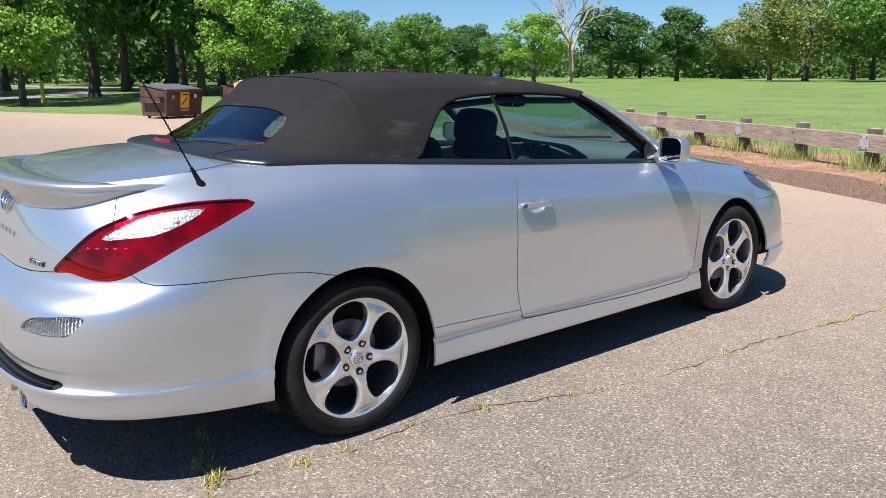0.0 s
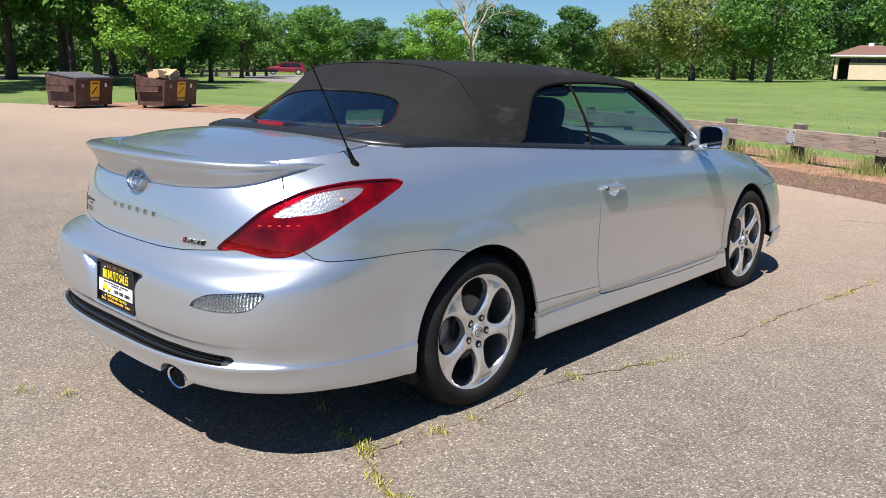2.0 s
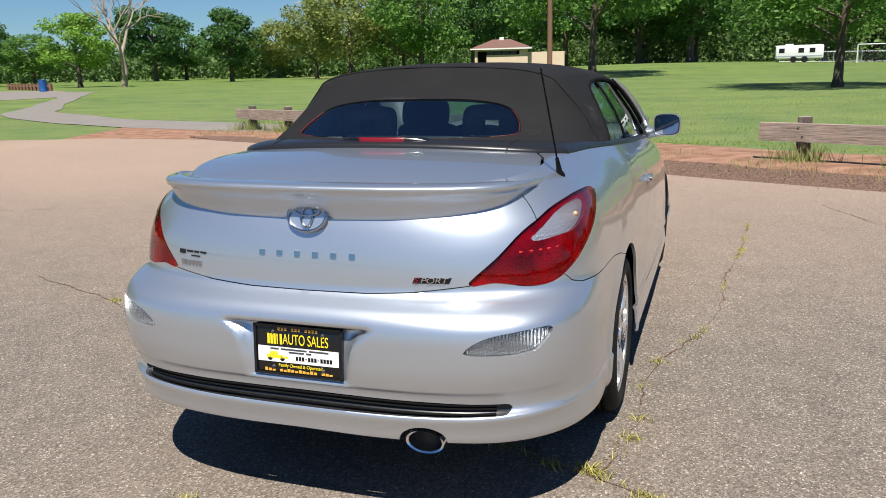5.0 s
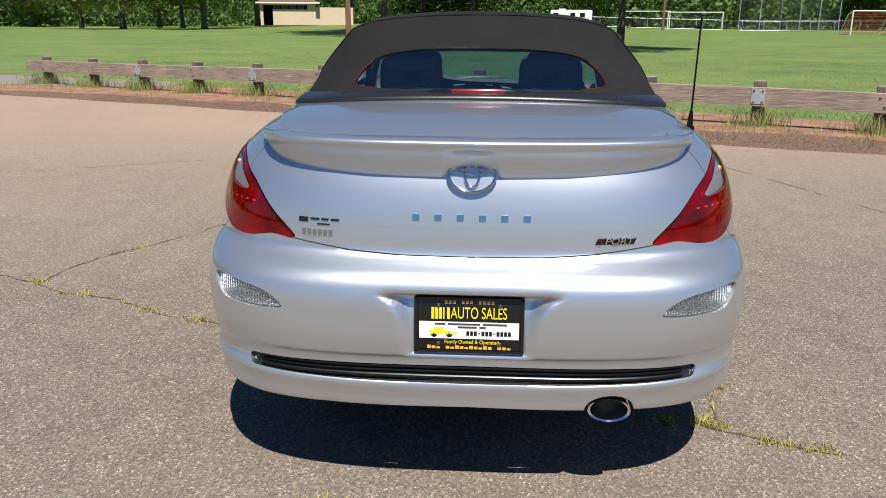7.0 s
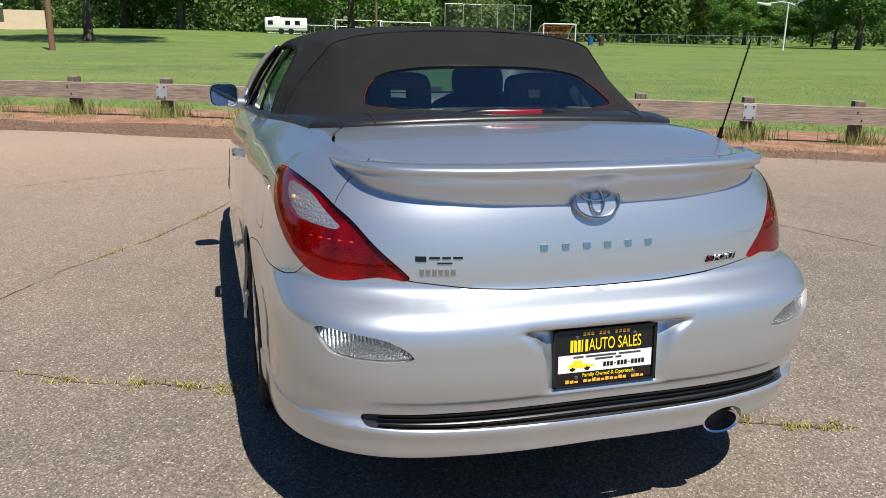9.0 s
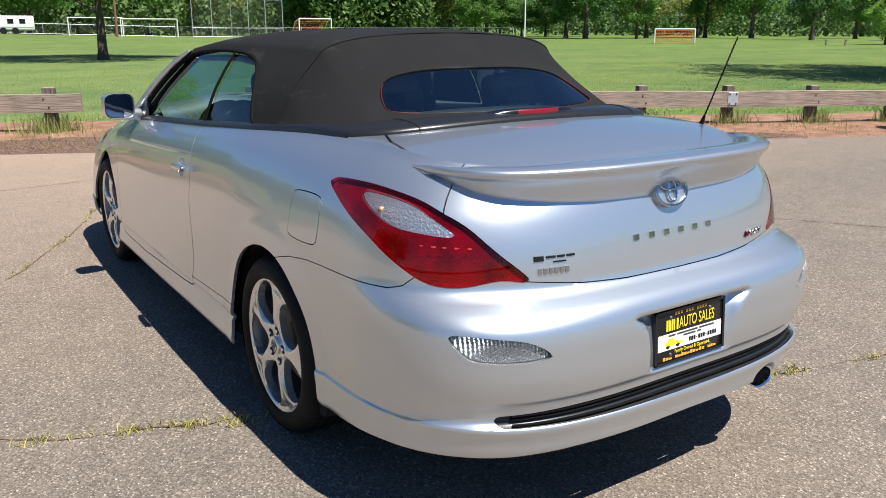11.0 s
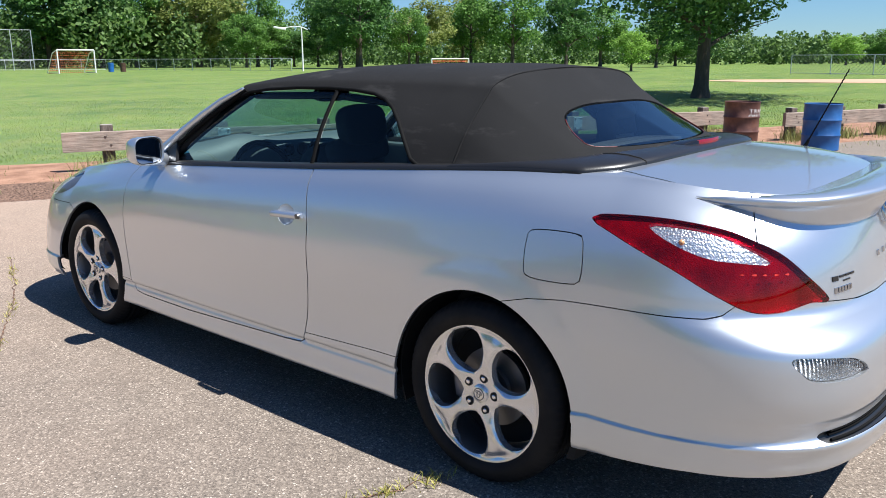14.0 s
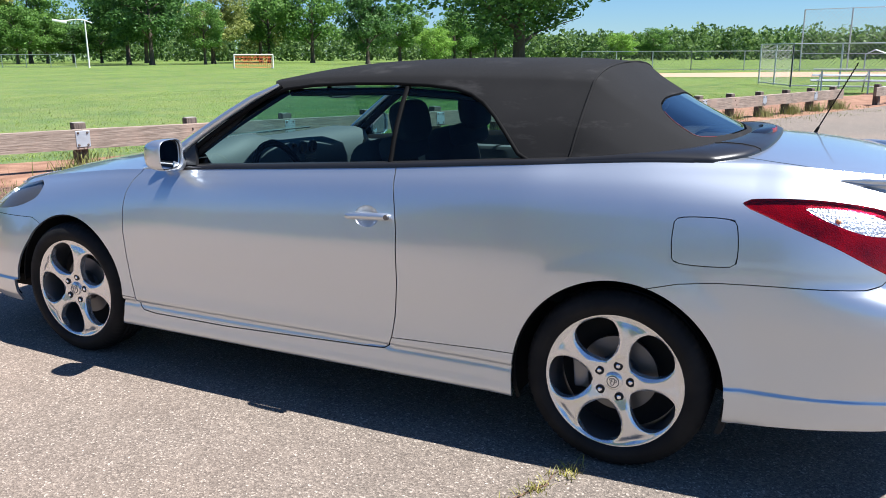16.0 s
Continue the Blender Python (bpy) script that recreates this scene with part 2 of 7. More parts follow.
    m = Mat("galvanised", (0.52, 0.55, 0.58), 0.45, 0.55)
    m.color(m.mix(m.noise(9, 4), (0.42, 0.45, 0.48), (0.62, 0.65, 0.68)))
    made["galv"] = m.m
    m = Mat("grey_wire", (0.24, 0.25, 0.25), 0.6, 0.2)
    made["wire"] = m.m
    for name, col, worn in (("brown_steel", (0.062, 0.032, 0.025), (0.13, 0.066, 0.048)), ("rust_drum", (0.080, 0.031, 0.022), (0.17, 0.078, 0.052)),
                            ("blue_drum", (0.012, 0.075, 0.24), (0.03, 0.12, 0.33)), ("blue_bin", (0.015, 0.10, 0.35), (0.03, 0.16, 0.45))):
        m = Mat(name, col, 0.5)
        m.color(m.mix(m.ramp(m.noise(4.5, 7), (0.45, 0.0), (0.75, 1.0)), col, worn))
        m.bump(m.noise(5, 4), 0.2, 0.02)
        made[name] = m.m
    m = Mat("sign_yellow", (0.75, 0.43, 0.03), 0.5)
    made["signyellow"] = m.m
    m = Mat("post_yellow", (0.72, 0.52, 0.05), 0.5)
    made["postyellow"] = m.m
    m = Mat("cardboard", (0.45, 0.30, 0.17), 0.9)
    made["card"] = m.m
    m = Mat("stucco", (0.62, 0.49, 0.36), 0.9)
    m.color(m.mix(m.noise(1.5, 6), (0.56, 0.435, 0.315), (0.68, 0.55, 0.41)))
    m.bump(m.noise(40, 3), 0.3, 0.01)
    made["stucco"] = m.m
    m = Mat("roof_shingle", (0.17, 0.085, 0.065), 0.9)
    m.color(m.mix(m.island(), (0.13, 0.07, 0.055), (0.22, 0.115, 0.09)))
    made["shingle"] = m.m
    m = Mat("dull_white", (0.74, 0.74, 0.72), 0.5)
    made["dullwhite"] = m.m
    m = Mat("red_car_paint", (0.15, 0.008, 0.016), 0.25)
    m.set(**{"Coat Weight": 1.0})
    made["redpaint"] = m.m
    m = Mat("orange_net", (0.75, 0.20, 0.07), 0.6)
    made["net"] = m.m

    # trees
    m = Mat("bark", (0.1, 0.08, 0.06), 0.95)
    m.color(m.mix(m.noise(5, 7, (3, 3, 0.6)), (0.045, 0.034, 0.026), (0.145, 0.115, 0.09)))
    m.bump(m.noise(9, 6, (3, 3, 0.5)), 0.9, 0.05)
    made["bark"] = m.m
    m = Mat("pale_bark", (0.3, 0.25, 0.2), 0.9)
    m.color(m.mix(m.noise(4, 6), (0.16, 0.12, 0.095), (0.44, 0.37, 0.30)))
    made["palebark"] = m.m
    m = Mat("brown_pole", (0.2, 0.1, 0.06), 0.9)
    m.color(m.mix(m.noise(3, 6, (10, 10, 0.5)), (0.12, 0.06, 0.038), (0.26, 0.14, 0.09)))
    made["pole"] = m.m
    for name, dark, light in (("leaves_mid", (0.055, 0.128, 0.024), (0.157, 0.282, 0.054)), ("leaves_bright", (0.102, 0.208, 0.026), (0.273, 0.430, 0.071)),
                              ("leaves_dark", (0.032, 0.083, 0.021), (0.102, 0.202, 0.048)), ("leaves_olive", (0.102, 0.141, 0.033), (0.273, 0.302, 0.083)),
                              ("leaves_far", (0.057, 0.108, 0.033), (0.164, 0.249, 0.071))):
        m = Mat(name, dark, 0.55)
        m.color(m.mix(m.island(), dark, light))
        m.set(**{"Specular IOR Level": 0.25})
        tr, add = m.add("ShaderNodeBsdfTranslucent"), m.add("ShaderNodeMixShader")
        m.l.new(m.mix(m.island(), tuple(min(1, 1.6 * q) for q in dark), tuple(min(1, 1.7 * q) for q in light)), tr.inputs[0])
        add.inputs[0].default_value = 0.3
        m.l.new(m.b.outputs[0], add.inputs[1])
        m.l.new(tr.outputs[0], add.inputs[2])
        m.l.new(add.outputs[0], m.n["Material Output"].inputs[0])
        made[name] = m.m
    return made


M = build_materials()


# ---- mesh helpers ----
def link(name, verts, faces, material, parent=None, label="", smooth=True):
    me = bpy.data.meshes.new(name)
    me.from_pydata([tuple(map(float, v)) for v in verts], [], [tuple(map(int, f)) for f in faces])
    me.materials.append(M[material])
    if smooth:
        me.polygons.foreach_set("use_smooth", [True] * len(me.polygons))
    me.validate()
    ob = new(name, me)
    ob.parent = parent
    return tagged(ob, label)


def part(name, bm, material, parent=None, label="", smooth=None):
    """Links a bmesh as one mesh object. smooth: the angle, in degrees, up to which edges look round."""
    bmesh.ops.recalc_face_normals(bm, faces=bm.faces)
    if smooth is not None:
        for f in bm.faces:
            f.smooth = True
        for e in bm.edges:
            e.smooth = len(e.link_faces) == 2 and e.calc_face_angle() < radians(smooth)
    me = bpy.data.meshes.new(name)
    bm.to_mesh(me)
    bm.free()
    me.materials.append(M[material])
    ob = new(name, me)
    ob.parent = parent
    return tagged(ob, label)


def thing(name, label, category, at=None, group="", kind=""):
    """An empty at a thing's base, which holds its parts."""
    ob = new(name)
    if at is not None:
        ob.matrix_basis = at
    return tagged(ob, label, category, group, kind)


def box(bm, x0, x1, y0, y1, z0, z1, bevel=0.0, segments=1, m=None):
    out = bmesh.ops.create_cube(bm, size=1)["verts"]
    for v in out:
        v.co = ((x0 + x1) / 2 + v.co.x * (x1 - x0), (y0 + y1) / 2 + v.co.y * (y1 - y0), (z0 + z1) / 2 + v.co.z * (z1 - z0))
    if bevel:
        edges = {e for v in out for e in v.link_edges}
        out = bmesh.ops.bevel(bm, geom=list(edges), offset=bevel, segments=segments, profile=0.5, affect="EDGES")["verts"]
    if m is not None:
        bmesh.ops.transform(bm, matrix=m, verts=out)
    return out


def boxes(*dims, bevel=0.0, segments=1):
    bm = bmesh.new()
    for d in dims:
        box(bm, *d, bevel=bevel, segments=segments)
    return bm


def tube(points, radii, sides=8, cap=True, squash=1.0):
    """A bmesh tube along points."""
    bm = bmesh.new()
    pts = [Vector(p) for p in points]
    radii = [radii] * len(pts) if isinstance(radii, (int, float)) else radii
    rings, side = [], None
    for i, p in enumerate(pts):
        d = (pts[min(i + 1, len(pts) - 1)] - pts[max(i - 1, 0)]).normalized()
        if side is None:
            side = d.cross(Vector((0, 0, 1)) if abs(d.z) < 0.9 else Vector((1, 0, 0))).normalized()
        side = (side - d * side.dot(d)).normalized()
        up = side.cross(d)
        rings.append([bm.verts.new(p + radii[i] * (math.cos(a) * side + squash * math.sin(a) * up))
                      for a in (2 * math.pi * k / sides for k in range(sides))])
    for a, b in zip(rings, rings[1:]):
        for k in range(sides):
            bm.faces.new((a[k], a[(k + 1) % sides], b[(k + 1) % sides], b[k]))
    if cap:
        bm.faces.new(rings[0][::-1])
        bm.faces.new(rings[-1])
    return bm


def lathe(profile, steps=48, axis="x"):
    """Turns (along, radius) pairs round an axis; a radius of 0 closes it."""
    bm = bmesh.new()
    rings = []
    for h, r in profile:
        if r <= 1e-6:
            rings.append([bm.verts.new((h, 0, 0) if axis == "x" else (0, 0, h))])
            continue
        ring = []
        for k in range(steps):
            c, s = r * math.cos(2 * math.pi * k / steps), r * math.sin(2 * math.pi * k / steps)
            ring.append(bm.verts.new((h, c, s) if axis == "x" else (c, s, h)))
        rings.append(ring)
    for a, b in zip(rings, rings[1:]):
        for k in range(steps):
            n = (k + 1) % steps
            if len(a) == 1 and len(b) > 1:
                bm.faces.new((a[0], b[k], b[n]))
            elif len(b) == 1 and len(a) > 1:
                bm.faces.new((a[k], b[0], a[n]))
            elif len(a) > 1:
                bm.faces.new((a[k], b[k], b[n], a[n]))
    return bm


def grid(points):
    """Faces over a table of points, row by row."""
    n = len(points[0])
    verts = [p for row in points for p in row]
    faces = [(i * n + j, i * n + j + 1, (i + 1) * n + j + 1, (i + 1) * n + j) for i in range(len(points) - 1) for j in range(n - 1)]
    return verts, faces


def lettering(name, text, size, depth, material, parent, m, label="", spacing=1.0, shear=0.0):
    """Raised letters in the built-in font, as a mesh."""
    cu = bpy.data.curves.new(name, "FONT")
    cu.body, cu.size, cu.extrude, cu.align_x, cu.align_y, cu.space_character, cu.shear = text, size, depth, "CENTER", "CENTER", spacing, shear
    tmp = bpy.data.objects.new(name, cu)
    scene.collection.objects.link(tmp)
    me = bpy.data.meshes.new_from_object(tmp.evaluated_get(bpy.context.evaluated_depsgraph_get()))
    bpy.data.objects.remove(tmp)
    bpy.data.curves.remove(cu)
    me.materials.clear()
    me.materials.append(M[material])
    ob = new(name, me)
    ob.parent = parent
    ob.matrix_basis = m
    return tagged(ob, label)


def curve(*pts):
    """A smooth curve through (u, v) pairs that never overshoots."""
    xs, ys = np.array(pts, float).T
    h, d = np.diff(xs), np.diff(ys) / np.diff(xs)
    m = np.zeros(len(xs))
    m[0], m[-1] = d[0], d[-1]
    for i in range(1, len(xs) - 1):
        if d[i - 1] * d[i] > 0:
            a, b = 2 * h[i] + h[i - 1], h[i] + 2 * h[i - 1]
            m[i] = (a + b) / (a / d[i - 1] + b / d[i])
    t = np.linspace(xs[0], xs[-1], 800)
    k = np.clip(np.searchsorted(xs, t, side="right") - 1, 0, len(h) - 1)
    u = (t - xs[k]) / h[k]
    v = ((1 + 2 * u) * (1 - u) ** 2 * ys[k] + u * (1 - u) ** 2 * h[k] * m[k]
         + u * u * (3 - 2 * u) * ys[k + 1] + u * u * (u - 1) * h[k] * m[k + 1])
    return lambda q: np.interp(q, t, v)


# The car stands with its rear axle over the origin and faces +y.
Y_REAR, Y_NOSE = -0.42, 3.02                     # where the rounded ends begin
half_width = curve((-0.42, 0.882), (0, 0.900), (0.5, 0.906), (1.4, 0.907), (2.2, 0.902), (2.72, 0.898), (3.02, 0.885))
belt_width = curve((-0.42, 0.665), (-0.1, 0.712), (0.2, 0.752), (0.4, 0.783), (0.9, 0.795), (1.98, 0.791), (2.4, 0.755), (3.02, 0.66))
belt_height = curve((-0.42, 1.105), (-0.1, 1.100), (0.2, 1.085), (0.4, 1.073), (0.91, 1.036), (1.98, 0.966), (2.4, 0.935), (3.02, 0.86))
shoulder = curve((0, 1), (0.015, 0.92), (0.04, 0.73), (0.08, 0.50), (0.13, 0.30), (0.2, 0.165), (0.3, 0.072), (0.42, 0.016), (0.5, 0), (2, 0))
sill_off = curve((0.15, -0.16), (0.195, -0.07), (0.205, -0.024), (0.215, -0.001), (0.235, 0.001), (0.262, -0.004), (0.300, -0.008), (0.318, -0.011), (0.327, -0.019),
                 (0.337, -0.008), (0.35, -0.004), (0.38, -0.007), (0.42, -0.011), (0.5, -0.013), (0.62, -0.007), (0.74, 0), (2, 0))
bumper_off = curve((0.15, -0.07), (0.235, -0.030), (0.27, -0.013), (0.32, -0.009), (0.40, -0.007), (0.5, -0.006), (0.65, 0), (2, 0))
rear_face = curve((0.15, -1.02), (0.27, -1.105), (0.295, -1.138), (0.305, -1.152), (0.315, -1.156), (0.34, -1.160), (0.37, -1.168), (0.388, -1.174), (0.396, -1.172), (0.404, -1.158), (0.41, -1.150), (0.42, -1.140), (0.46, -1.142), (0.475, -1.150), (0.55, -1.160),
                  (0.62, -1.159), (0.66, -1.153), (0.685, -1.144), (0.703, -1.132), (0.718, -1.114), (0.735, -1.077), (0.75, -1.056), (0.80, -1.052), (0.86, -1.044), (0.93, -1.026),
                  (0.98, -1.008), (1.02, -0.992), (1.045, -0.972), (1.06, -0.945))
nose_face = curve((0.15, 3.58), (0.24, 3.68), (0.5, 3.72), (0.62, 3.70), (0.74, 3.60), (0.8, 3.5), (0.86, 3.40))
rear_edge = curve((0, 1.060), (0.35, 1.064), (0.7, 1.082), (1, 1.105))
nose_edge = curve((0, 0.74), (0.5, 0.77), (0.8, 0.82), (1, 0.86))


tumble = curve((0, 0), (0.05, 0), (0.13, 0.06), (0.2, 0.078), (0.3, 0.046), (0.4, 0.020), (0.5, 0.004), (0.56, 0), (2, 0))     # the flank leans in a little above its middle


tail_power = curve((0.15, 3.15), (0.36, 3.25), (0.46, 3.7), (0.56, 3.95), (0.67, 3.95), (0.72, 3.5), (0.765, 3.05), (2, 3.05))     # how square the bumper's corners are


def outline(s, z):
    """Half of the body's outline. s: -1 at the middle of the tail, 0 to 1 along the flank, 2 at the middle of the nose."""
    if s < 0:
        y0, a, n = Y_REAR, -s * math.pi / 2, float(tail_power(z))
    elif s > 1:
        y0, a, n = Y_NOSE, (s - 1) * math.pi / 2, 2.9
    else:
        y0, a, n = Y_REAR + (Y_NOSE - Y_REAR) * s, 0, 3
    top = edge_height(s)
    wide = half_width(y0) - (half_width(y0) - belt_width(y0)) * (shoulder(top - z) + tumble(top - z) * min(1.0, max(0.0, (y0 + 0.42) / 0.35)))
    k = 1 if y0 < 0 or y0 > 2.72 else 0
    wide += bumper_off(z) if k else sill_off(z)
    if s < 0:
        return wide * max(math.cos(a), 0) ** (2 / n), y0 + (rear_face(z) - y0) * math.sin(a) ** (2 / n)
    if s > 1:
        return wide * max(math.cos(a), 0) ** (2 / n), y0 + (nose_face(z) - y0) * math.sin(a) ** (2 / n)
    return wide, y0


def edge_height(s):
    if s < 0:
        return float(rear_edge(1 + s))
    if s > 1:
        return float(nose_edge(2 - s))
    return float(belt_height(Y_REAR + (Y_NOSE - Y_REAR) * s))


# Columns round the body, each with its run S: metres along the flank, which is y from the tail zone to the nose zone.
TAIL_COLS = [-2 / math.pi * math.acos((0.0125 * i) ** 1.525) for i in range(69)]          # even steps over the tail
TAIL_COLS += [TAIL_COLS[-1] * (1 - i / 40) for i in range(1, 40)]
COLS = TAIL_COLS + [i / 172 for i in range(172)] + [1 + i / 36 for i in range(37)]
RUNS = []
for _s in COLS:
    RUNS.append(Y_REAR + (Y_NOSE - Y_REAR) * _s if 0 <= _s <= 1 else 0.0)
for _r, _i in ((-1, len(TAIL_COLS) - 1), (1, len(TAIL_COLS) + 173)):
    while 0 <= _i < len(COLS):
        _p, _q = outline(COLS[_i], 0.75), outline(COLS[_i - _r], 0.75)
        RUNS[_i] = RUNS[_i - _r] + _r * math.dist(_p, _q)
        _i += _r


def ledge_height(s):
    """The bumper's lower lip steps out under this height."""
    return float(np.interp(s, [-0.75, -0.5, -0.25, 0, 0.02], [0.406, 0.400, 0.386, 0.370, 0.366]))


def rows(s):
    """Heights of the body's grid at a column."""
    top = edge_height(s)
    low = [0.19 + 0.61 * i / 44 for i in range(45)]
    low = sorted(low + [ledge_height(s) + d for d in (-0.013, -0.003, 0.002, 0.007, 0.015)] + [0.3322, 0.3371, 0.3433, 0.4705, 0.477, 0.6425, 0.649, 0.653, 0.657])
    return low + [0.8 + (top - 0.8) * (1 - (1 - i / 20) ** 1.4) for i in range(1, 21)]


# ---- sheets: surfaces that can be cut along lines ----
class Sheet:
    """Vertices with five columns (x, y, z and two cutting coordinates) and faces."""

    def __init__(self, v, f):
        self.v, self.f = np.asarray(v, float).reshape(-1, 5), f

    def mirrored(self):
        return Sheet(self.v * [-1, 1, 1, 1, 1], [tuple(reversed(f)) for f in self.f])

    def joined(self, *others):
        v, f = [self.v], list(self.f)
        n = len(self.v)
        for o in others:
            f += [tuple(i + n for i in face) for face in o.f]
            v.append(o.v)
            n += len(o.v)
        return Sheet(np.concatenate(v), f).welded()

    def welded(self):
        keys, index, keep, back = {}, [], [], []
        for i, p in enumerate(np.round(self.v[:, :3], 4)):
            k = tuple(p + 0.0)
            if k not in keys:
                keys[k] = len(keep)
                keep.append(i)
            back.append(keys[k])
        faces = []
        for face in self.f:
            g = [back[i] for i in face]
            g = [a for k, a in enumerate(g) if a != g[k - 1]]
            if len(set(g)) == len(g) > 2:
                faces.append(tuple(g))
        return Sheet(self.v[keep], faces)

    def compact(self):
        used = sorted({i for face in self.f for i in face})
        at = {i: k for k, i in enumerate(used)}
        return Sheet(self.v[used], [tuple(at[i] for i in face) for face in self.f])


def split(sheet, value):
    """The part where value < 0 and the part where it is not, cut along the line value = 0."""
    value = np.where(np.abs(value) < 1e-6, 1e-6, value)
    v, extra, cache, sides = list(sheet.v), [], {}, ([], [])
    base = len(v)

    def cross(a, b):
        k = (a, b) if a < b else (b, a)
        if k not in cache:
            t = value[k[0]] / (value[k[0]] - value[k[1]])
            cache[k] = base + len(extra)
            extra.append(sheet.v[k[0]] + t * (sheet.v[k[1]] - sheet.v[k[0]]))
        return cache[k]

    for face in sheet.f:
        neg = [value[i] < 0 for i in face]
        if all(neg) or not any(neg):
            sides[0 if neg[0] else 1].append(face)
            continue
        for side in (0, 1):
            out = []
            for k, i in enumerate(face):
                j = face[(k + 1) % len(face)]
                if neg[k] == (side == 0):
                    out.append(i)
                if neg[k] != neg[(k + 1) % len(face)]:
                    out.append(cross(i, j))
            if len(out) > 2:
                sides[side].append(tuple(out))
    allv = np.concatenate([sheet.v, np.array(extra).reshape(-1, 5)])
    return Sheet(allv, sides[0]).compact(), Sheet(allv, sides[1]).compact()


def away(points, polygon):
    """Signed distance to a closed polygon, negative inside."""
    p, a = np.asarray(points, float), np.asarray(polygon, float)
    b = np.roll(a, -1, 0)
    best, inside = np.full(len(p), 1e9), np.zeros(len(p), bool)
    for s, e in zip(a, b):
        d = e - s
        t = np.clip(((p - s) @ d) / max(d @ d, 1e-12), 0, 1)
        best = np.minimum(best, np.hypot(*(p - s - t[:, None] * d).T))
        if s[1] != e[1]:
            over = (s[1] > p[:, 1]) != (e[1] > p[:, 1])
            inside ^= over & (p[:, 0] < (e[0] - s[0]) * (p[:, 1] - s[1]) / (e[1] - s[1]) + s[0])
    return np.where(inside, -best, best)


def rounded(polygon, each=5):
    """A closed smooth line through the corners."""
    p, out = np.asarray(polygon, float), []
    for i in range(len(p)):
        a, b, c, d = (p[(i + k) % len(p)] for k in (-1, 0, 1, 2))
        for t in np.arange(each) / each:
            out.append(0.5 * (2 * b + (c - a) * t + (2 * a - 5 * b + 4 * c - d) * t ** 2 + (3 * b - a - 3 * c + d) * t ** 3))
    return np.array(out)


def taken(sheet, polygon, gap=0.005):
    """What lies in a polygon of the cutting coordinates, and the rest, with a gap between them."""
    d = away(sheet.v[:, 3:], polygon)
    inner, _ = split(sheet, d + gap / 2)
    _, rest = split(sheet, d - gap / 2)
    return inner, rest


def panel(name, sheet, material, parent, label="", depth=0.012, out=0.0, inward=None):
    """A sheet as a mesh with turned-in edges; out: how far it stands proud; inward: the way its edges turn, where that is not its own."""
    v, f = sheet.v[:, :3].copy(), sheet.f
    normal = np.zeros_like(v)
    edges = {}
    for face in f:
        p = v[list(face)]
        n = np.cross(p[1] - p[0], p[2] - p[0])
        if len(face) > 3:
            n = n + np.cross(p[2] - p[0], p[3] - p[0])
        for k, i in enumerate(face):
            normal[i] += n
            e = (i, face[(k + 1) % len(face)])
            edges[e] = True
    normal /= np.maximum(np.linalg.norm(normal, axis=1, keepdims=True), 1e-12)
    v = v + normal * out
    if inward is not None:
        normal[:] = -np.array(inward, float)
    verts, faces = list(v), list(f)
    if depth:
        for a, b in edges:
            if (b, a) not in edges:
                n = len(verts)
                verts += [v[a], v[b], v[b] - normal[b] * depth, v[a] - normal[a] * depth]
                faces.append((n + 1, n, n + 3, n + 2))
    return link(name, verts, faces, material, parent, label)


# ---- the car's body ----
ARCH = 0.374


def body_sheet():
    v, f, n = [], [], 0
    for s, run in zip(COLS, RUNS):
        zs = rows(s)
        n = len(zs)
        for z in zs:
            x, y = outline(s, z)
            if y < -0.9:                                         # the recess for the plate, deepest above
                w = max(0.0, min(1.0, (float(np.interp(z, [0.47, 0.60, 0.632, 0.656], [0.186, 0.202, 0.222, 0.262])) - abs(x)) / 0.030))
                h = max(0.0, min(1.0, (0.662 - z) / 0.016)) * max(0.0, min(1.0, (z - 0.4705) / 0.008))
                y += 0.042 * w * h * (0.30 + 0.70 * max(0.0, min(1.0, (z - 0.47) / 0.18)))
            if s < 0.05:                                         # the bumper's lower lip stands proud
                a = -min(s, 0.0) * math.pi / 2
                lip = 0.007 * float(np.interp(z - ledge_height(s), [-0.08, -0.003, 0.002, 0.007], [1.05, 1.0, 0.75, 0.0])) * float(np.interp(s, [-0.8, -0.6], [0.0, 1.0]))
                x, y = x + lip * math.cos(a), y - lip * math.sin(a)
            if run > 3.06:                                       # the front bumper's lip
                a = max(s - 1.0, 0.0) * math.pi / 2
                lip = 0.009 * float(np.interp(z, [0.25, 0.332, 0.337, 0.343], [1.1, 1.0, 0.7, 0.0])) * min(1.0, (run - 3.06) / 0.01)
                x, y = x + lip * math.cos(a), y + lip * math.sin(a)
            for hub in (0.0, 2.72):                              # flared arches
                d = math.hypot(run - hub, z - 0.325) - ARCH
                if d < 0.10 and 0 < s < 1:
                    x += (0.007 if hub == 0.0 else 0.002) * (1 - max(0.0, d) / 0.10) ** 0.7
            v.append((x, y, z, run, z))
    for i in range(len(COLS) - 1):
        for j in range(n - 1):
            f.append((i * n + j, (i + 1) * n + j, (i + 1) * n + j + 1, i * n + j + 1))
    return Sheet(v, f)


trunk_height = curve((-1.2, 1.04), (-0.945, 1.060), (-0.85, 1.082), (-0.7, 1.108), (-0.5, 1.130), (-0.36, 1.140), (-0.2, 1.145))
hood_height = curve((2.1, 0.995), (2.45, 0.985), (2.9, 0.93), (3.2, 0.86), (3.40, 0.74))


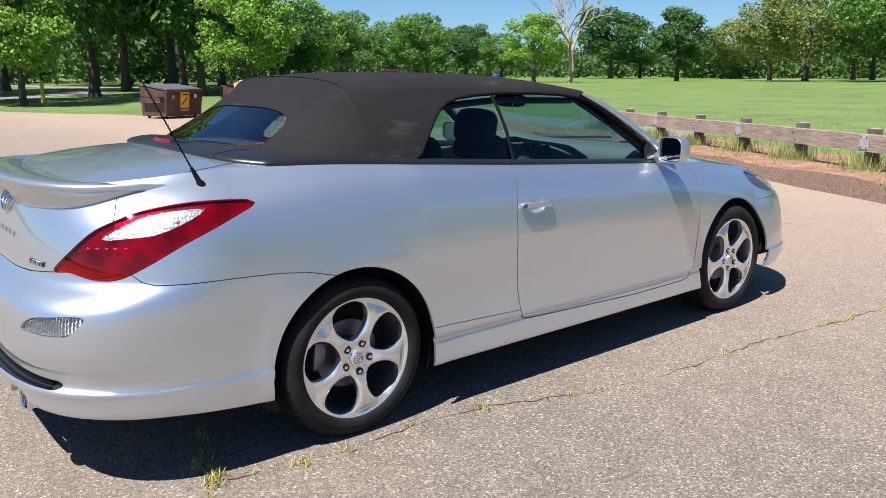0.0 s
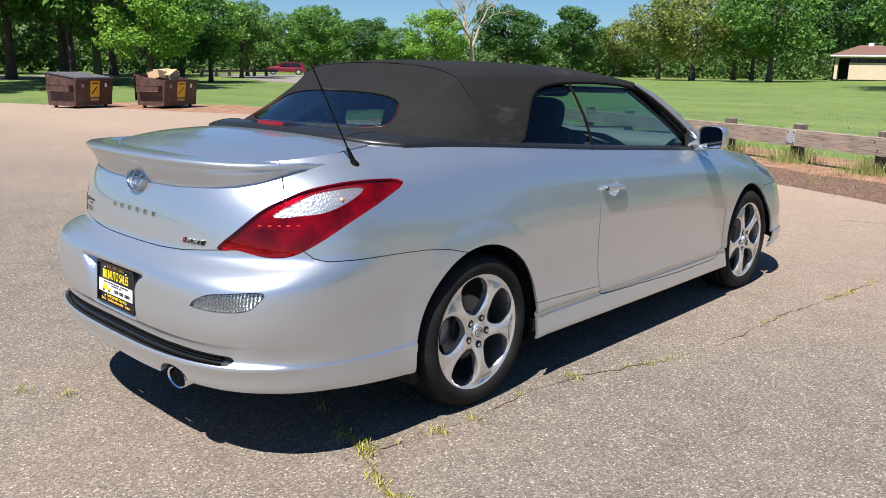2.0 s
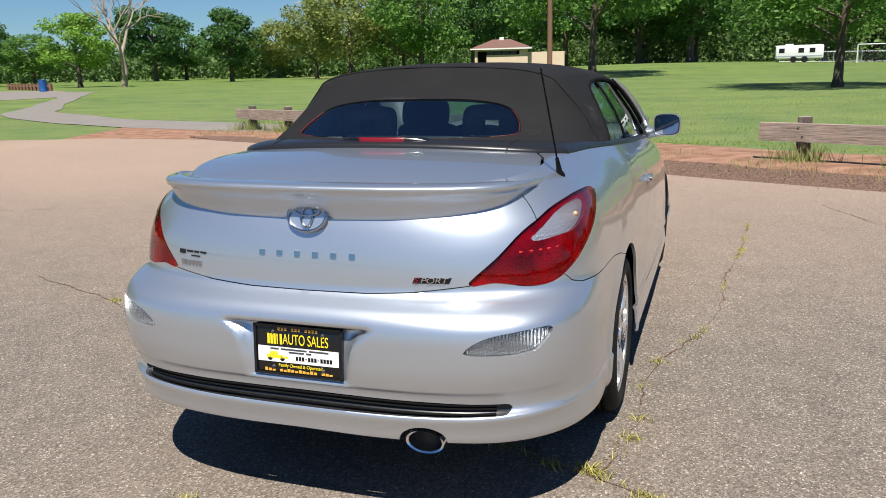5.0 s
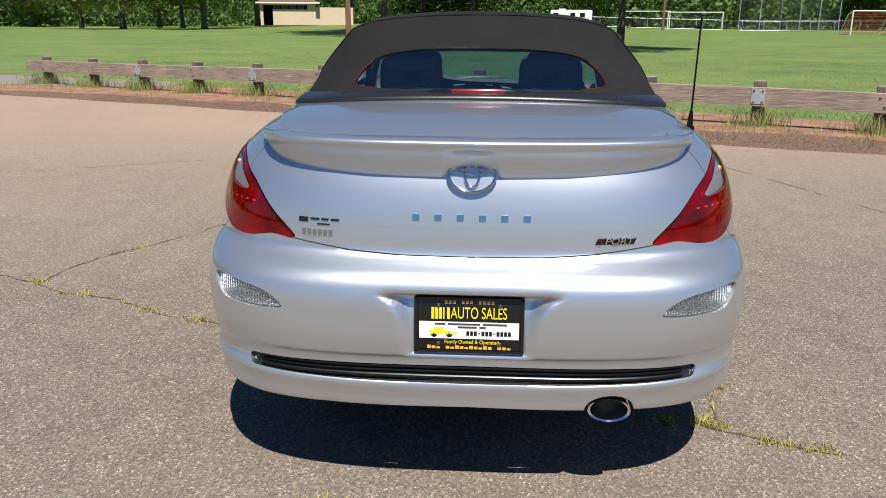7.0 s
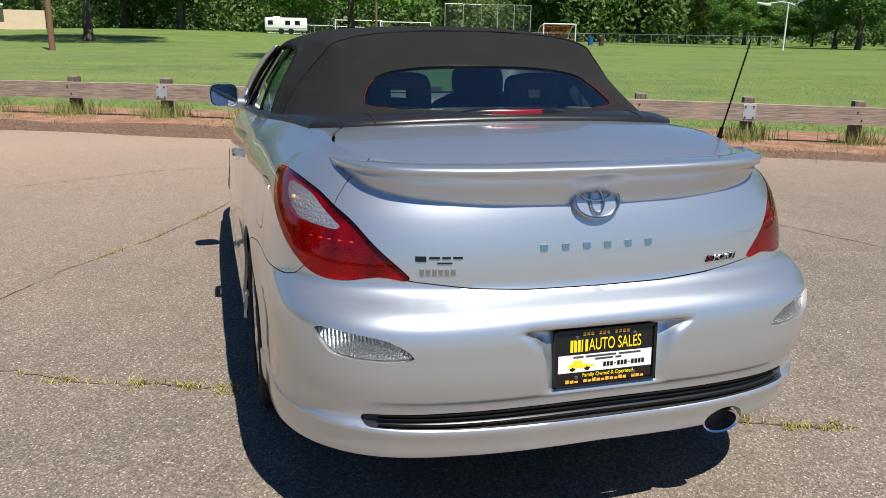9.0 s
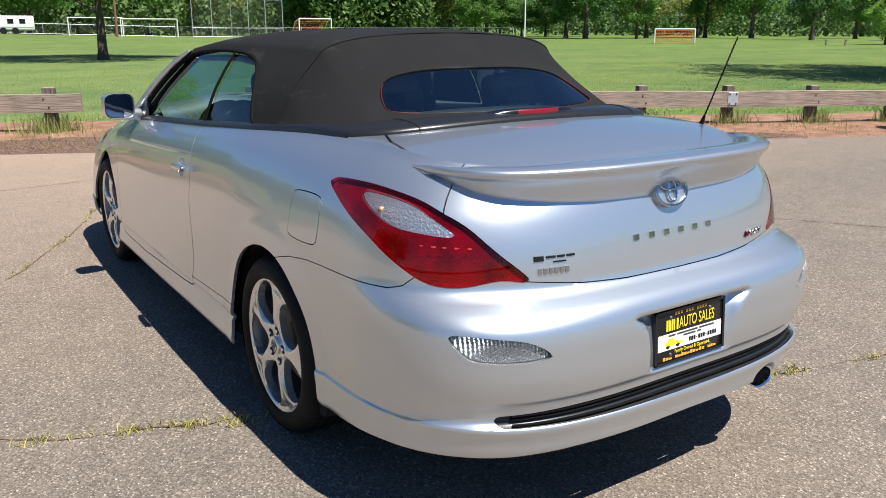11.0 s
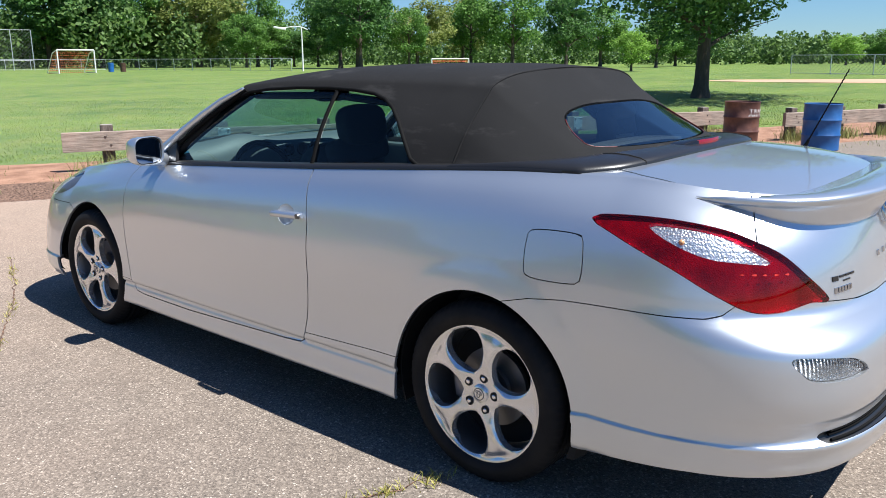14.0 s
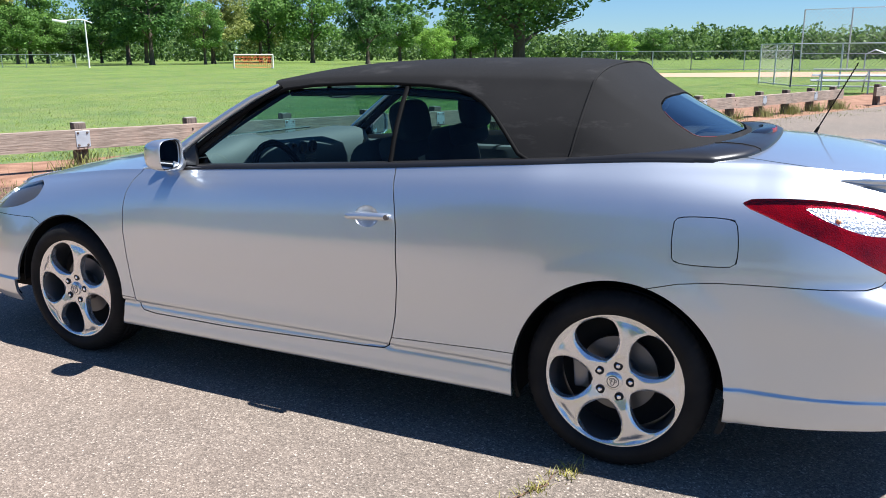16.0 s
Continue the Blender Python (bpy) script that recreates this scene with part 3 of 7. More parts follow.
def deck_sheet(first, last, height):
    """The top of the trunk or hood, from the body's edge to its middle. Its cutting coordinates are x and y."""
    cols = [s for s in COLS if first <= s <= last]
    v, f, n = [], [], 25
    for s in cols:
        z0 = edge_height(s)
        x0, y0 = outline(s, z0)
        zc = max(float(height(y0)), z0)
        for j in range(n):
            w = j / (n - 1)
            x = x0 * (1 - w)
            z = z0 + (zc - z0) * (1 - (1 - w) ** 2.3)
            v.append((x, y0, z, x, y0))
    for i in range(len(cols) - 1):
        for j in range(n - 1):
            f.append((i * n + j, (i + 1) * n + j, (i + 1) * n + j + 1, i * n + j + 1))
    return Sheet(v, f)


TAIL = rounded([(-1.166, 0.779), (-1.08, 0.784), (-0.975, 0.767), (-0.885, 0.773), (-0.79, 0.815), (-0.66, 0.880), (-0.48, 0.948), (-0.392, 0.978), (-0.385, 0.998),
                (-0.47, 1.007), (-0.64, 1.008), (-0.80, 0.990), (-0.908, 0.956), (-0.984, 0.921), (-1.066, 0.860)])
TAIL_WHITE = rounded([(-0.950, 0.902), (-0.882, 0.942), (-0.800, 0.975), (-0.696, 0.991), (-0.578, 0.990), (-0.64, 0.954), (-0.75, 0.917), (-0.84, 0.906)])
MARKER = rounded([(-1.226, 0.610), (-1.16, 0.647), (-1.06, 0.663), (-0.915, 0.668), (-0.942, 0.626), (-0.99, 0.603), (-1.10, 0.596), (-1.19, 0.598)])
DOOR = [(0.914, 1.3), (0.908, 1.03), (0.880, 0.90), (0.866, 0.80), (0.860, 0.60), (0.870, 0.457), (0.884, 0.37), (0.898, 0.332), (0.922, 0.316), (1.03, 0.311), (1.73, 0.290),
        (2.15, 0.291), (2.225, 0.300), (2.262, 0.345), (2.29, 0.44), (2.310, 0.54), (2.326, 0.66), (2.330, 0.77), (2.322, 0.841), (2.300, 0.90), (2.262, 0.95), (2.2, 1.3)]
BUMPER = [(-1.8, 0.0), (-1.8, 0.745), (-1.5, 0.748), (-1.33, 0.757), (-1.17, 0.776), (-1.0, 0.80), (-0.86, 0.80), (-0.843, 0.785), (-0.812, 0.760), (-0.76, 0.749), (-0.65, 0.744),
          (-0.50, 0.740), (-0.32, 0.731), (-0.20, 0.716), (-0.10, 0.69), (-0.1, 0.0)]
SKIRT = [(0.2, 0.0), (0.2, 0.390), (0.895, 0.366), (0.925, 0.33), (2.2, 0.31), (2.27, 0.352), (2.5, 0.356), (2.5, 0.0)]
FUEL = rounded([(-0.172, 0.82), (-0.170, 0.905), (-0.192, 0.934), (-0.345, 0.938), (-0.370, 0.912), (-0.378, 0.815), (-0.352, 0.787), (-0.196, 0.785)], 6)
STRIP = [(-1.8, 0.398), (-1.8, 0.440), (-1.3, 0.437), (-1.06, 0.430), (-1.043, 0.420), (-1.045, 0.408), (-1.06, 0.402), (-1.3, 0.400)]
FRONT_BUMPER = [(2.8, 0.0), (2.8, 0.60), (3.0, 0.665), (3.3, 0.66), (4.2, 0.64), (4.2, 0.0)]
HEAD = rounded([(3.005, 0.770), (3.05, 0.830), (3.20, 0.810), (3.45, 0.76), (3.75, 0.715), (3.78, 0.655), (3.45, 0.668), (3.15, 0.705)])
TRUNK_FRONT = curve((0, -0.432), (0.2, -0.428), (0.4, -0.412), (0.52, -0.384), (0.6, -0.350), (0.665, -0.29))


def lower_edge(run):
    return np.interp(run, [-1.71, -1.3, -0.95, -0.72, -0.42, 0, 0.2, 0.4, 2.3, 2.5, 3.0, 3.4, 4.2], [0.318, 0.312, 0.300, 0.285, 0.250, 0.24, 0.215, 0.212, 0.205, 0.21, 0.215, 0.22, 0.22])


car = thing("convertible_car", "silver two-door convertible with its black fabric top up, parked on asphalt", "car")


def body_panels():
    """Cuts the body into its panels and lamps."""
    whole = body_sheet()
    _, whole = split(whole, whole.v[:, 4] - lower_edge(whole.v[:, 3]))
    for y in (0.0, 2.72):
        _, whole = split(whole, np.hypot(whole.v[:, 3] - y, (whole.v[:, 4] - 0.325) * 0.985) - ARCH)
    for y in (0.0, 2.72):
        _, whole = split(whole, np.where((np.abs(whole.v[:, 3] - y) < ARCH + 0.004) & (whole.v[:, 4] < 0.34), -1.0, 1.0))
    # the pipe's cut-out is in one half of the bumper only
    halves = {}
    for side, half in (("right", whole), ("left", whole)):
        got = {}
        got["tail"], half = taken(half, TAIL, 0.0022)
        got["door"], half = taken(half, DOOR, 0.0046)
        got["bumper"], half = taken(half, BUMPER, 0.003)
        got["skirt"], half = taken(half, SKIRT, 0.003)
        got["trunk"], half = taken(half, [(-1.8, 0.7), (-1.10, 0.7), (-1.02, 0.82), (-0.93, 0.90), (-0.906, 0.94), (-0.889, 1.0), (-0.882, 1.03), (-0.880, 1.3), (-1.8, 1.3)], 0.0045)
        got["head"], half = taken(half, HEAD, 0.004)
        got["nose"], half = taken(half, FRONT_BUMPER, 0.003)
        front, rear = split(half, 1.5 - half.v[:, 3])
        got["fender"], got["quarter"] = front, rear
        if side == "left":
            got["fuel"], got["quarter"] = taken(got["quarter"], FUEL, 0.0034)
        got["marker"], got["bumper"] = taken(got["bumper"], MARKER, 0.002)
        got["strip"], got["bumper"] = taken(got["bumper"], STRIP, 0.002)
        if side == "right":
            p = got["bumper"].v
            d = np.hypot((p[:, 0] - 0.412) / 0.074, (p[:, 2] - 0.312) / 0.050) - 1
            _, got["bumper"] = split(got["bumper"], np.where(p[:, 1] < -0.9, d * 0.07, 1.0))
        halves[side] = got
    deck = deck_sheet(-1, 0.16, trunk_height)
    lid, quarter_top = taken(deck, [(-0.1, -1.3), (0.8, -1.3), (0.8, -0.80), (0.678, -0.765), (0.668, -0.62), (0.640, -0.46), (0.60, -0.36), (0.5, -0.1), (-0.1, -0.1)], 0.010)
    lid = split(lid, lid.v[:, 1] - TRUNK_FRONT(lid.v[:, 0]))[0]
    quarter_top = split(quarter_top, quarter_top.v[:, 1] + 0.02)[0]
    for side, flip in (("right", False), ("left", True)):
        g = halves[side]
        if flip:
            g = {k: s.mirrored() for k, s in g.items()}
        door = panel("door", taken(g["door"], CUP, 0.0)[1], "paint", car, "silver door with a body-coloured handle")
        panel("side_skirt", g["skirt"], "paint", car)
        panel("front_fender", g["fender"], "paint", car)
        panel("quarter_panel", g["quarter"].joined(quarter_top.mirrored() if flip else quarter_top), "paint", car)
        if "fuel" in g:
            panel("fuel_door", g["fuel"], "paint", car, out=0.001)
        tail_lamp(g["tail"], -1 if flip else 1)
        lamp = panel("rear_marker_lamp", g["marker"], "clearglass", car, "clear ribbed marker lamp in the bumper", 0.0, 0.001)
        lamp.visible_shadow = False
        panel("reflector", g["marker"], "lampgrey", lamp, depth=0, out=-0.012)
        head = panel("headlight", g["head"], "clearglass", car, "clear headlight with an amber corner", 0.0, 0.001)
        head.visible_shadow = False
        panel("reflector", g["head"], "barrel_alloy", head, depth=0, out=-0.018)
        door_handle(door, -1 if flip else 1)
        halves[side] = g
    a, b = halves["right"], halves["left"]
    panel("rear_bumper", a["bumper"].joined(b["bumper"]), "paint", car, depth=0.03)
    panel("bumper_strip", a["strip"].joined(b["strip"]), "trim", car, "ribbed black strip set into the bumper", 0, -0.012)
    panel("front_bumper", a["nose"].joined(b["nose"]), "paint", car)
    panel("trunk_lid", a["trunk"].joined(b["trunk"], lid, lid.mirrored()), "paint", car)
    # a near-black copy under the deck puts shade into its seams
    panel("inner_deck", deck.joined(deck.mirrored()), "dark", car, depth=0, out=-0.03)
    hood = deck_sheet(0.78, 2, hood_height)
    panel("hood", hood.joined(hood.mirrored()), "paint", car)
    # a near-black shell stands in for the shade behind the gaps
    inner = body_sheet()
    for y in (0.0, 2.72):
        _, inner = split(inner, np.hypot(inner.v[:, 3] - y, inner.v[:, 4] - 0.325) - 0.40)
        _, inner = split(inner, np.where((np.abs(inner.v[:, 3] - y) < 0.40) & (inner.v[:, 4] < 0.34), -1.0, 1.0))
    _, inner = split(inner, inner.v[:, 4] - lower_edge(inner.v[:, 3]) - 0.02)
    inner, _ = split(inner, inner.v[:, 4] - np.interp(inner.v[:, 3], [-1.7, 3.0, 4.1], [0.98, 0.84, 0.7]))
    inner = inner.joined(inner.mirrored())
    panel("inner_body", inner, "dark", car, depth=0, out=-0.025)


def tail_lamp(sheet, side):
    white, red = taken(sheet, TAIL_WHITE, 0.0005)
    lamp = panel("tail_light", red, "redglass", car, "red tail light with a clear reversing window", 0.012, 0.002)
    lamp.visible_shadow = False
    clear = panel("reversing_lens", white, "clearglass", lamp, "clear lens", 0.0, 0.003)
    clear.visible_shadow = False
    panel("red_reflector", red, "lampred", lamp, depth=0, out=-0.012)
    panel("chrome_reflector", white, "lampsilver", lamp, depth=0.008, out=-0.013)
    bulb = Vector(white.v[np.argmin(np.hypot(white.v[:, 3] + 0.70, white.v[:, 4] - 0.955)), :3])
    bm = bmesh.new()
    bmesh.ops.create_uvsphere(bm, u_segments=12, v_segments=8, radius=0.009, matrix=Matrix.Translation(bulb + Vector((-0.013 * side, 0.013, 0))))
    part("bulb", bm, "amber", lamp, "amber bulb", 40)
    for row, (z, first, last, n) in enumerate(((0.872, -0.99, -0.86, 5), (0.826, -1.06, -0.83, 7))):
        for k in range(n):
            run = first + (last - first) * k / (n - 1)
            dash = taken(red, [(run - 0.011, z - 0.002), (run + 0.006, z - 0.004), (run + 0.011, z + 0.003), (run - 0.006, z + 0.005)], 0.0)[0]
            panel("diode", dash, "diode", lamp, "", 0, 0.0028)


CUP = [(1.0 + 0.056 * math.cos(0.2618 * k), 0.845 + 0.043 * math.sin(0.2618 * k)) for k in range(24)]


def door_handle(door, side):
    def at(y, z, out):
        return Vector((side * (outline((y - Y_REAR) / (Y_NOSE - Y_REAR), z)[0] + out), y, z))

    pts = [at(0.885, 0.853, 0.010), at(0.90, 0.853, 0.017), at(0.94, 0.852, 0.019), at(1.02, 0.848, 0.019), at(1.07, 0.843, 0.015), at(1.088, 0.841, 0.006)]
    part("handle", tube(pts, [0.012, 0.0165, 0.0165, 0.016, 0.014, 0.010], 12, True, 0.9), "paint", door, "body-coloured pull handle", 50)
    bowl = []
    for r in (1.0, 0.96, 0.88, 0.75, 0.55, 0.3, 0.02):
        bowl.append([at(1.0 + r * (y - 1.0), 0.845 + r * (z - 0.845), -0.022 * (1 - r * r) ** 0.7) for y, z in CUP + CUP[:1]])
    verts, faces = grid(bowl)
    link("handle_cup", verts, faces if side == 1 else [q[::-1] for q in faces], "paint", door)
    bm = lathe([(0.0, 0.0), (0.0, 0.010), (-0.01, 0.012)], 16)
    bmesh.ops.transform(bm, matrix=Matrix.Translation(at(0.897, 0.853, 0.0335)) @ Matrix.Diagonal((side, 1, 1, 1)), verts=bm.verts)
    part("keyhole", bm, "steel", door, "round metal lock", 40)


body_panels()


# ---- wheels ----
def wheel():
    """A five-spoke alloy wheel with its tyre, its outer face towards +x, its axle at the origin."""
    w = thing("wheel", "", "")
    prof = [(-0.215, 0.246), (-0.213, 0.262), (-0.208, 0.29), (-0.203, 0.308), (-0.192, 0.322), (-0.178, 0.330)]
    for c in (-0.155, -0.12, -0.085, -0.05):
        prof += [(c - 0.006, 0.3325), (c - 0.004, 0.325), (c + 0.004, 0.325), (c + 0.006, 0.3325)]
    prof += [(-0.026, 0.330), (-0.009, 0.322), (0.004, 0.308), (0.011, 0.290), (0.014, 0.276), (0.013, 0.2735), (0.011, 0.262), (0.005, 0.2525), (-0.004, 0.2465), (-0.02, 0.240), (-0.2, 0.240), (-0.215, 0.246)]
    rings = []
    for k in range(217):
        a = 2 * math.pi * k / 216
        notch = 0.005 if k % 3 == 0 else 0.0               # grooves across the shoulders
        rings.append([(x, (r - notch * (r > 0.318 and (x > -0.035 or x < -0.17))) * math.sin(a), (r - notch * (r > 0.318 and (x > -0.035 or x < -0.17))) * math.cos(a)) for x, r in prof])
    verts, faces = grid(rings)
    link("tyre", verts, faces, "tyre", w, "black road tyre")
    # the face, cut from a dished disc
    rs = [0.018 + (0.2475 - 0.018) * i / 60 for i in range(61)]
    dish = curve((0, -0.012), (0.04, -0.012), (0.075, -0.008), (0.13, -0.002), (0.19, 0.001), (0.208, 0.000), (0.222, -0.003), (0.234, -0.005), (0.2425, -0.002), (0.2475, -0.001))
    n, v, f, relief = 240, [], [], []
    for r in rs:
        for k in range(n):
            a = 2 * math.pi * k / n
            off = ((a / (2 * math.pi / 5) + 0.5) % 1 - 0.5) * 2 * math.pi / 5          # angle from the spoke's middle
            gap = (a / (2 * math.pi / 5) % 1 - 0.5) * 2 * math.pi / 5                         # angle from the middle between two spokes
            out = max(0.0, min(1.0, (r - 0.115) / 0.06))
            wide = 0.010 + 0.24 * max(0.0, r - 0.13)                                    # the valley opens towards the rim
            groove = 0.0065 * math.exp(-((off * r) / wide) ** 2) * out * max(0.0, min(1.0, (0.238 - r) / 0.010))
            crown = 0.008 * max(0.0, 1 - (off * r / 0.042) ** 2) * max(0.0, min(1.0, (r - 0.070) / 0.04)) * max(0.0, min(1.0, (0.235 - r) / 0.06))
            relief.append(crown - groove)
            v.append((float(dish(r)), r * math.sin(a), r * math.cos(a), r * math.sin(gap), r * math.cos(gap)))
    for i in range(len(rs) - 1):
        for k in range(n):
            q = (k + 1) % n
            f.append((i * n + k, (i + 1) * n + k, (i + 1) * n + q, i * n + q))
    face = Sheet(v, f)
    edge = [(0.010, 0.079), (0.029, 0.089), (0.060, 0.120), (0.077, 0.153), (0.081, 0.184), (0.071, 0.212), (0.041, 0.232)]
    hole = rounded([(0.0, 0.0755)] + edge + [(0.0, 0.2385)] + [(-x, z) for x, z in reversed(edge)])
    gap = away(face.v[:, 3:], hole)                                                     # the spokes round off towards the holes
    face.v[:, 0] += np.array(relief) * np.clip(gap / 0.012, 0, 1) - 0.004 * (1 - np.clip(gap / 0.007, 0, 1)) ** 2
    _, spokes = split(face, gap)
    panel("rim", spokes, "alloy", w, "five-spoke silver alloy rim", 0.028, inward=(-1, 0, 0))
    part("rim_barrel", lathe([(-0.007, 0.2460), (-0.007, 0.240), (-0.016, 0.237), (-0.05, 0.228), (-0.20, 0.228)], 64), "barrel_alloy", w, "", 40)
    part("hub_cap", lathe([(0.001, 0.0), (0.0005, 0.016), (-0.001, 0.027), (-0.004, 0.0315), (-0.012, 0.034), (-0.03, 0.034)], 32), "alloy", w, "", 30)
    bm = lathe([(-0.001, 0.0190), (0.0016, 0.0202), (0.0012, 0.0222), (-0.002, 0.0235)], 32)
    for ry, rz, cz in ((0.014, 0.0055, 0.006), (0.0065, 0.0135, 0.0)):
        ring = tube([(0.0012, ry * math.cos(2 * math.pi * k / 20), cz + rz * math.sin(2 * math.pi * k / 20)) for k in range(21)], 0.0013, 5, False)
        me = bpy.data.meshes.new("tmp")
        ring.to_mesh(me)
        ring.free()
        bm.from_mesh(me)
        bpy.data.meshes.remove(me)
    part("badge", bm, "steel", w, "", 30)
    for k in range(5):
        a = 2 * math.pi * k / 5
        m = Matrix.Translation((0, 0.0610 * math.sin(a), 0.0610 * math.cos(a)))
        # a flat near-black disc paints the shade of a bolt hole
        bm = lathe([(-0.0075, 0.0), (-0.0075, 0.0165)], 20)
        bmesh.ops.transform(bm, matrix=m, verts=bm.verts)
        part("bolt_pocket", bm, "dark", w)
        bm = lathe([(-0.003, 0.0), (-0.003, 0.006), (-0.005, 0.0088), (-0.012, 0.0095)], 6)
        bmesh.ops.transform(bm, matrix=m, verts=bm.verts)
        part("wheel_nut", bm, "chrome", w, "", 20)
    part("brake_disc", lathe([(-0.075, 0.0), (-0.075, 0.07), (-0.088, 0.075), (-0.088, 0.142), (-0.108, 0.142), (-0.108, 0.0)], 48), "steel", w, "grey brake disc", 30)
    bm = bmesh.new()
    box(bm, -0.125, -0.065, -0.06, 0.06, 0.105, 0.165, 0.012, 2, Matrix.Rotation(1.9, 4, "X"))
    part("brake_caliper", bm, "barrel_alloy", w, "", 40)
    # near-black disc in place of the shade inside the wheel
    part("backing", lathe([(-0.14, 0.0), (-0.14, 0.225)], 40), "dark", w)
    return w


first_wheel = wheel()
first_wheel.parent = car
first_wheel.matrix_basis = pose(0.878, 0, 0.328, -26, 0, 0)
for x, y, turn, spin in ((0.858, 2.72, 0, -46), (-0.878, 0, 180, -14), (-0.858, 2.72, 180, -14)):
    other = copy_thing(first_wheel, pose(x, y, 0.328, 0, 0, turn) @ pose(0, 0, 0, spin, 0, 0))
for side in (1, -1):
    for y in (0.0, 2.72):
        bm = bmesh.new()
        rings = []
        for k in range(33):
            a = math.pi * (1.22 if y == 0.0 else 1.0) * (k / 32 - 0.5)
            ring = []
            for x, r in ((0.868 if y == 0.0 else 0.845, 0.372), (0.855 if y == 0.0 else 0.835, 0.392), (0.80, 0.40), (0.50, 0.40), (0.50, 0.10)):
                ring.append(bm.verts.new((side * x, y + r * math.sin(a), 0.325 + r * math.cos(a))))
            rings.append(ring)
        for p, q in zip(rings, rings[1:]):
            for k in range(4):
                bm.faces.new((p[k], p[k + 1], q[k + 1], q[k]))
        part("wheel_arch_liner", bm, "dark", car, "", 40)


# ---- fabric top, glass and trim ----
roof_middle = curve((0.0, 1.400), (0.13, 1.421), (0.24, 1.436), (0.45, 1.447), (0.8, 1.447), (1.2, 1.436), (1.5, 1.408), (1.74, 1.366), (2.1, 1.28))
rail_height = curve((0.0, 1.32), (0.3, 1.335), (0.96, 1.345), (1.3, 1.340), (1.6, 1.322), (2.1, 1.26))
seam_y = curve((0, 0.232), (0.3, 0.214), (0.55, 0.200), (0.7, 0.190), (0.85, 0.183), (1, 0.180))


rail_width = curve((0.0, 0.562), (0.2, 0.576), (0.5, 0.594), (0.9, 0.608), (1.3, 0.612), (2.1, 0.612))


def top_point(y, w):
    """The top's skin at y: w is 0 at the belt and 1 at the middle of the roof."""
    xb, zb = float(belt_width(y)) - 0.022, float(belt_height(y)) + 0.012
    zr, zc, xr = float(rail_height(y)), float(roof_middle(y)), float(rail_width(y))
    pts = ((0, xb, zb), (0.3, 0.5 * xb + 0.5 * xr + 0.019, 0.5 * zb + 0.5 * zr), (0.52, xr, zr), (0.62, 0.915 * xr, 0.55 * zr + 0.45 * zc), (0.74, 0.703 * xr, zc - 0.022), (0.87, 0.36 * xr, zc - 0.005), (1, 0, zc))
    ws, xs, zs = np.array(pts).T
    k = int(min(np.searchsorted(ws, w, side="right") - 1, len(ws) - 2))
    k = max(k, 0)
    u = (w - ws[k]) / (ws[k + 1] - ws[k])
    out = []
    for a in (xs, zs):
        p0, p1, p2, p3 = a[max(k - 1, 0)], a[k], a[k + 1], a[min(k + 2, len(a) - 1)]
        if k + 2 > len(a) - 1:
            p3 = p2 if a is zs else -a[k]
        out.append(0.5 * (2 * p1 + (p2 - p0) * u + (2 * p0 - 5 * p1 + 4 * p2 - p3) * u ** 2 + (3 * p1 - p0 - 3 * p2 + p3) * u ** 3))
    return out[0], out[1]


def front_y(w):
    """Where the skin ends in front: the windscreen's header and the pillar's line."""
    return float(np.interp(w, [0, 0.52, 0.62, 1], [2.03, 1.605, 1.635, 1.745]))


def roof_sheet():
    ws, n = [i / 48 for i in range(49)], 90
    v, f = [], []
    for w in ws:
        a, b = front_y(w), float(seam_y(w))
        for j in range(n + 1):
            y = b + (a - b) * j / n
            x, z = top_point(y, w)
            v.append((x, y, z, y, z))
    for i in range(len(ws) - 1):
        for j in range(n):
            f.append((i * (n + 1) + j, i * (n + 1) + j + 1, (i + 1) * (n + 1) + j + 1, (i + 1) * (n + 1) + j))
    return Sheet(v, f)


WINDOW = [(0.372, 1.080), (0.42, 1.105), (0.48, 1.172), (0.54, 1.232), (0.60, 1.280), (0.66, 1.310), (0.73, 1.330), (0.85, 1.342), (1.0, 1.347), (1.2, 1.345), (1.40, 1.335), (1.54, 1.318),
          (1.59, 1.30), (2.4, 0.94), (2.4, 0.7), (0.372, 0.7)]
SPLIT = [(0.948, 0.9), (0.948, 1.5)]                     # the line between the door glass and the rear side glass


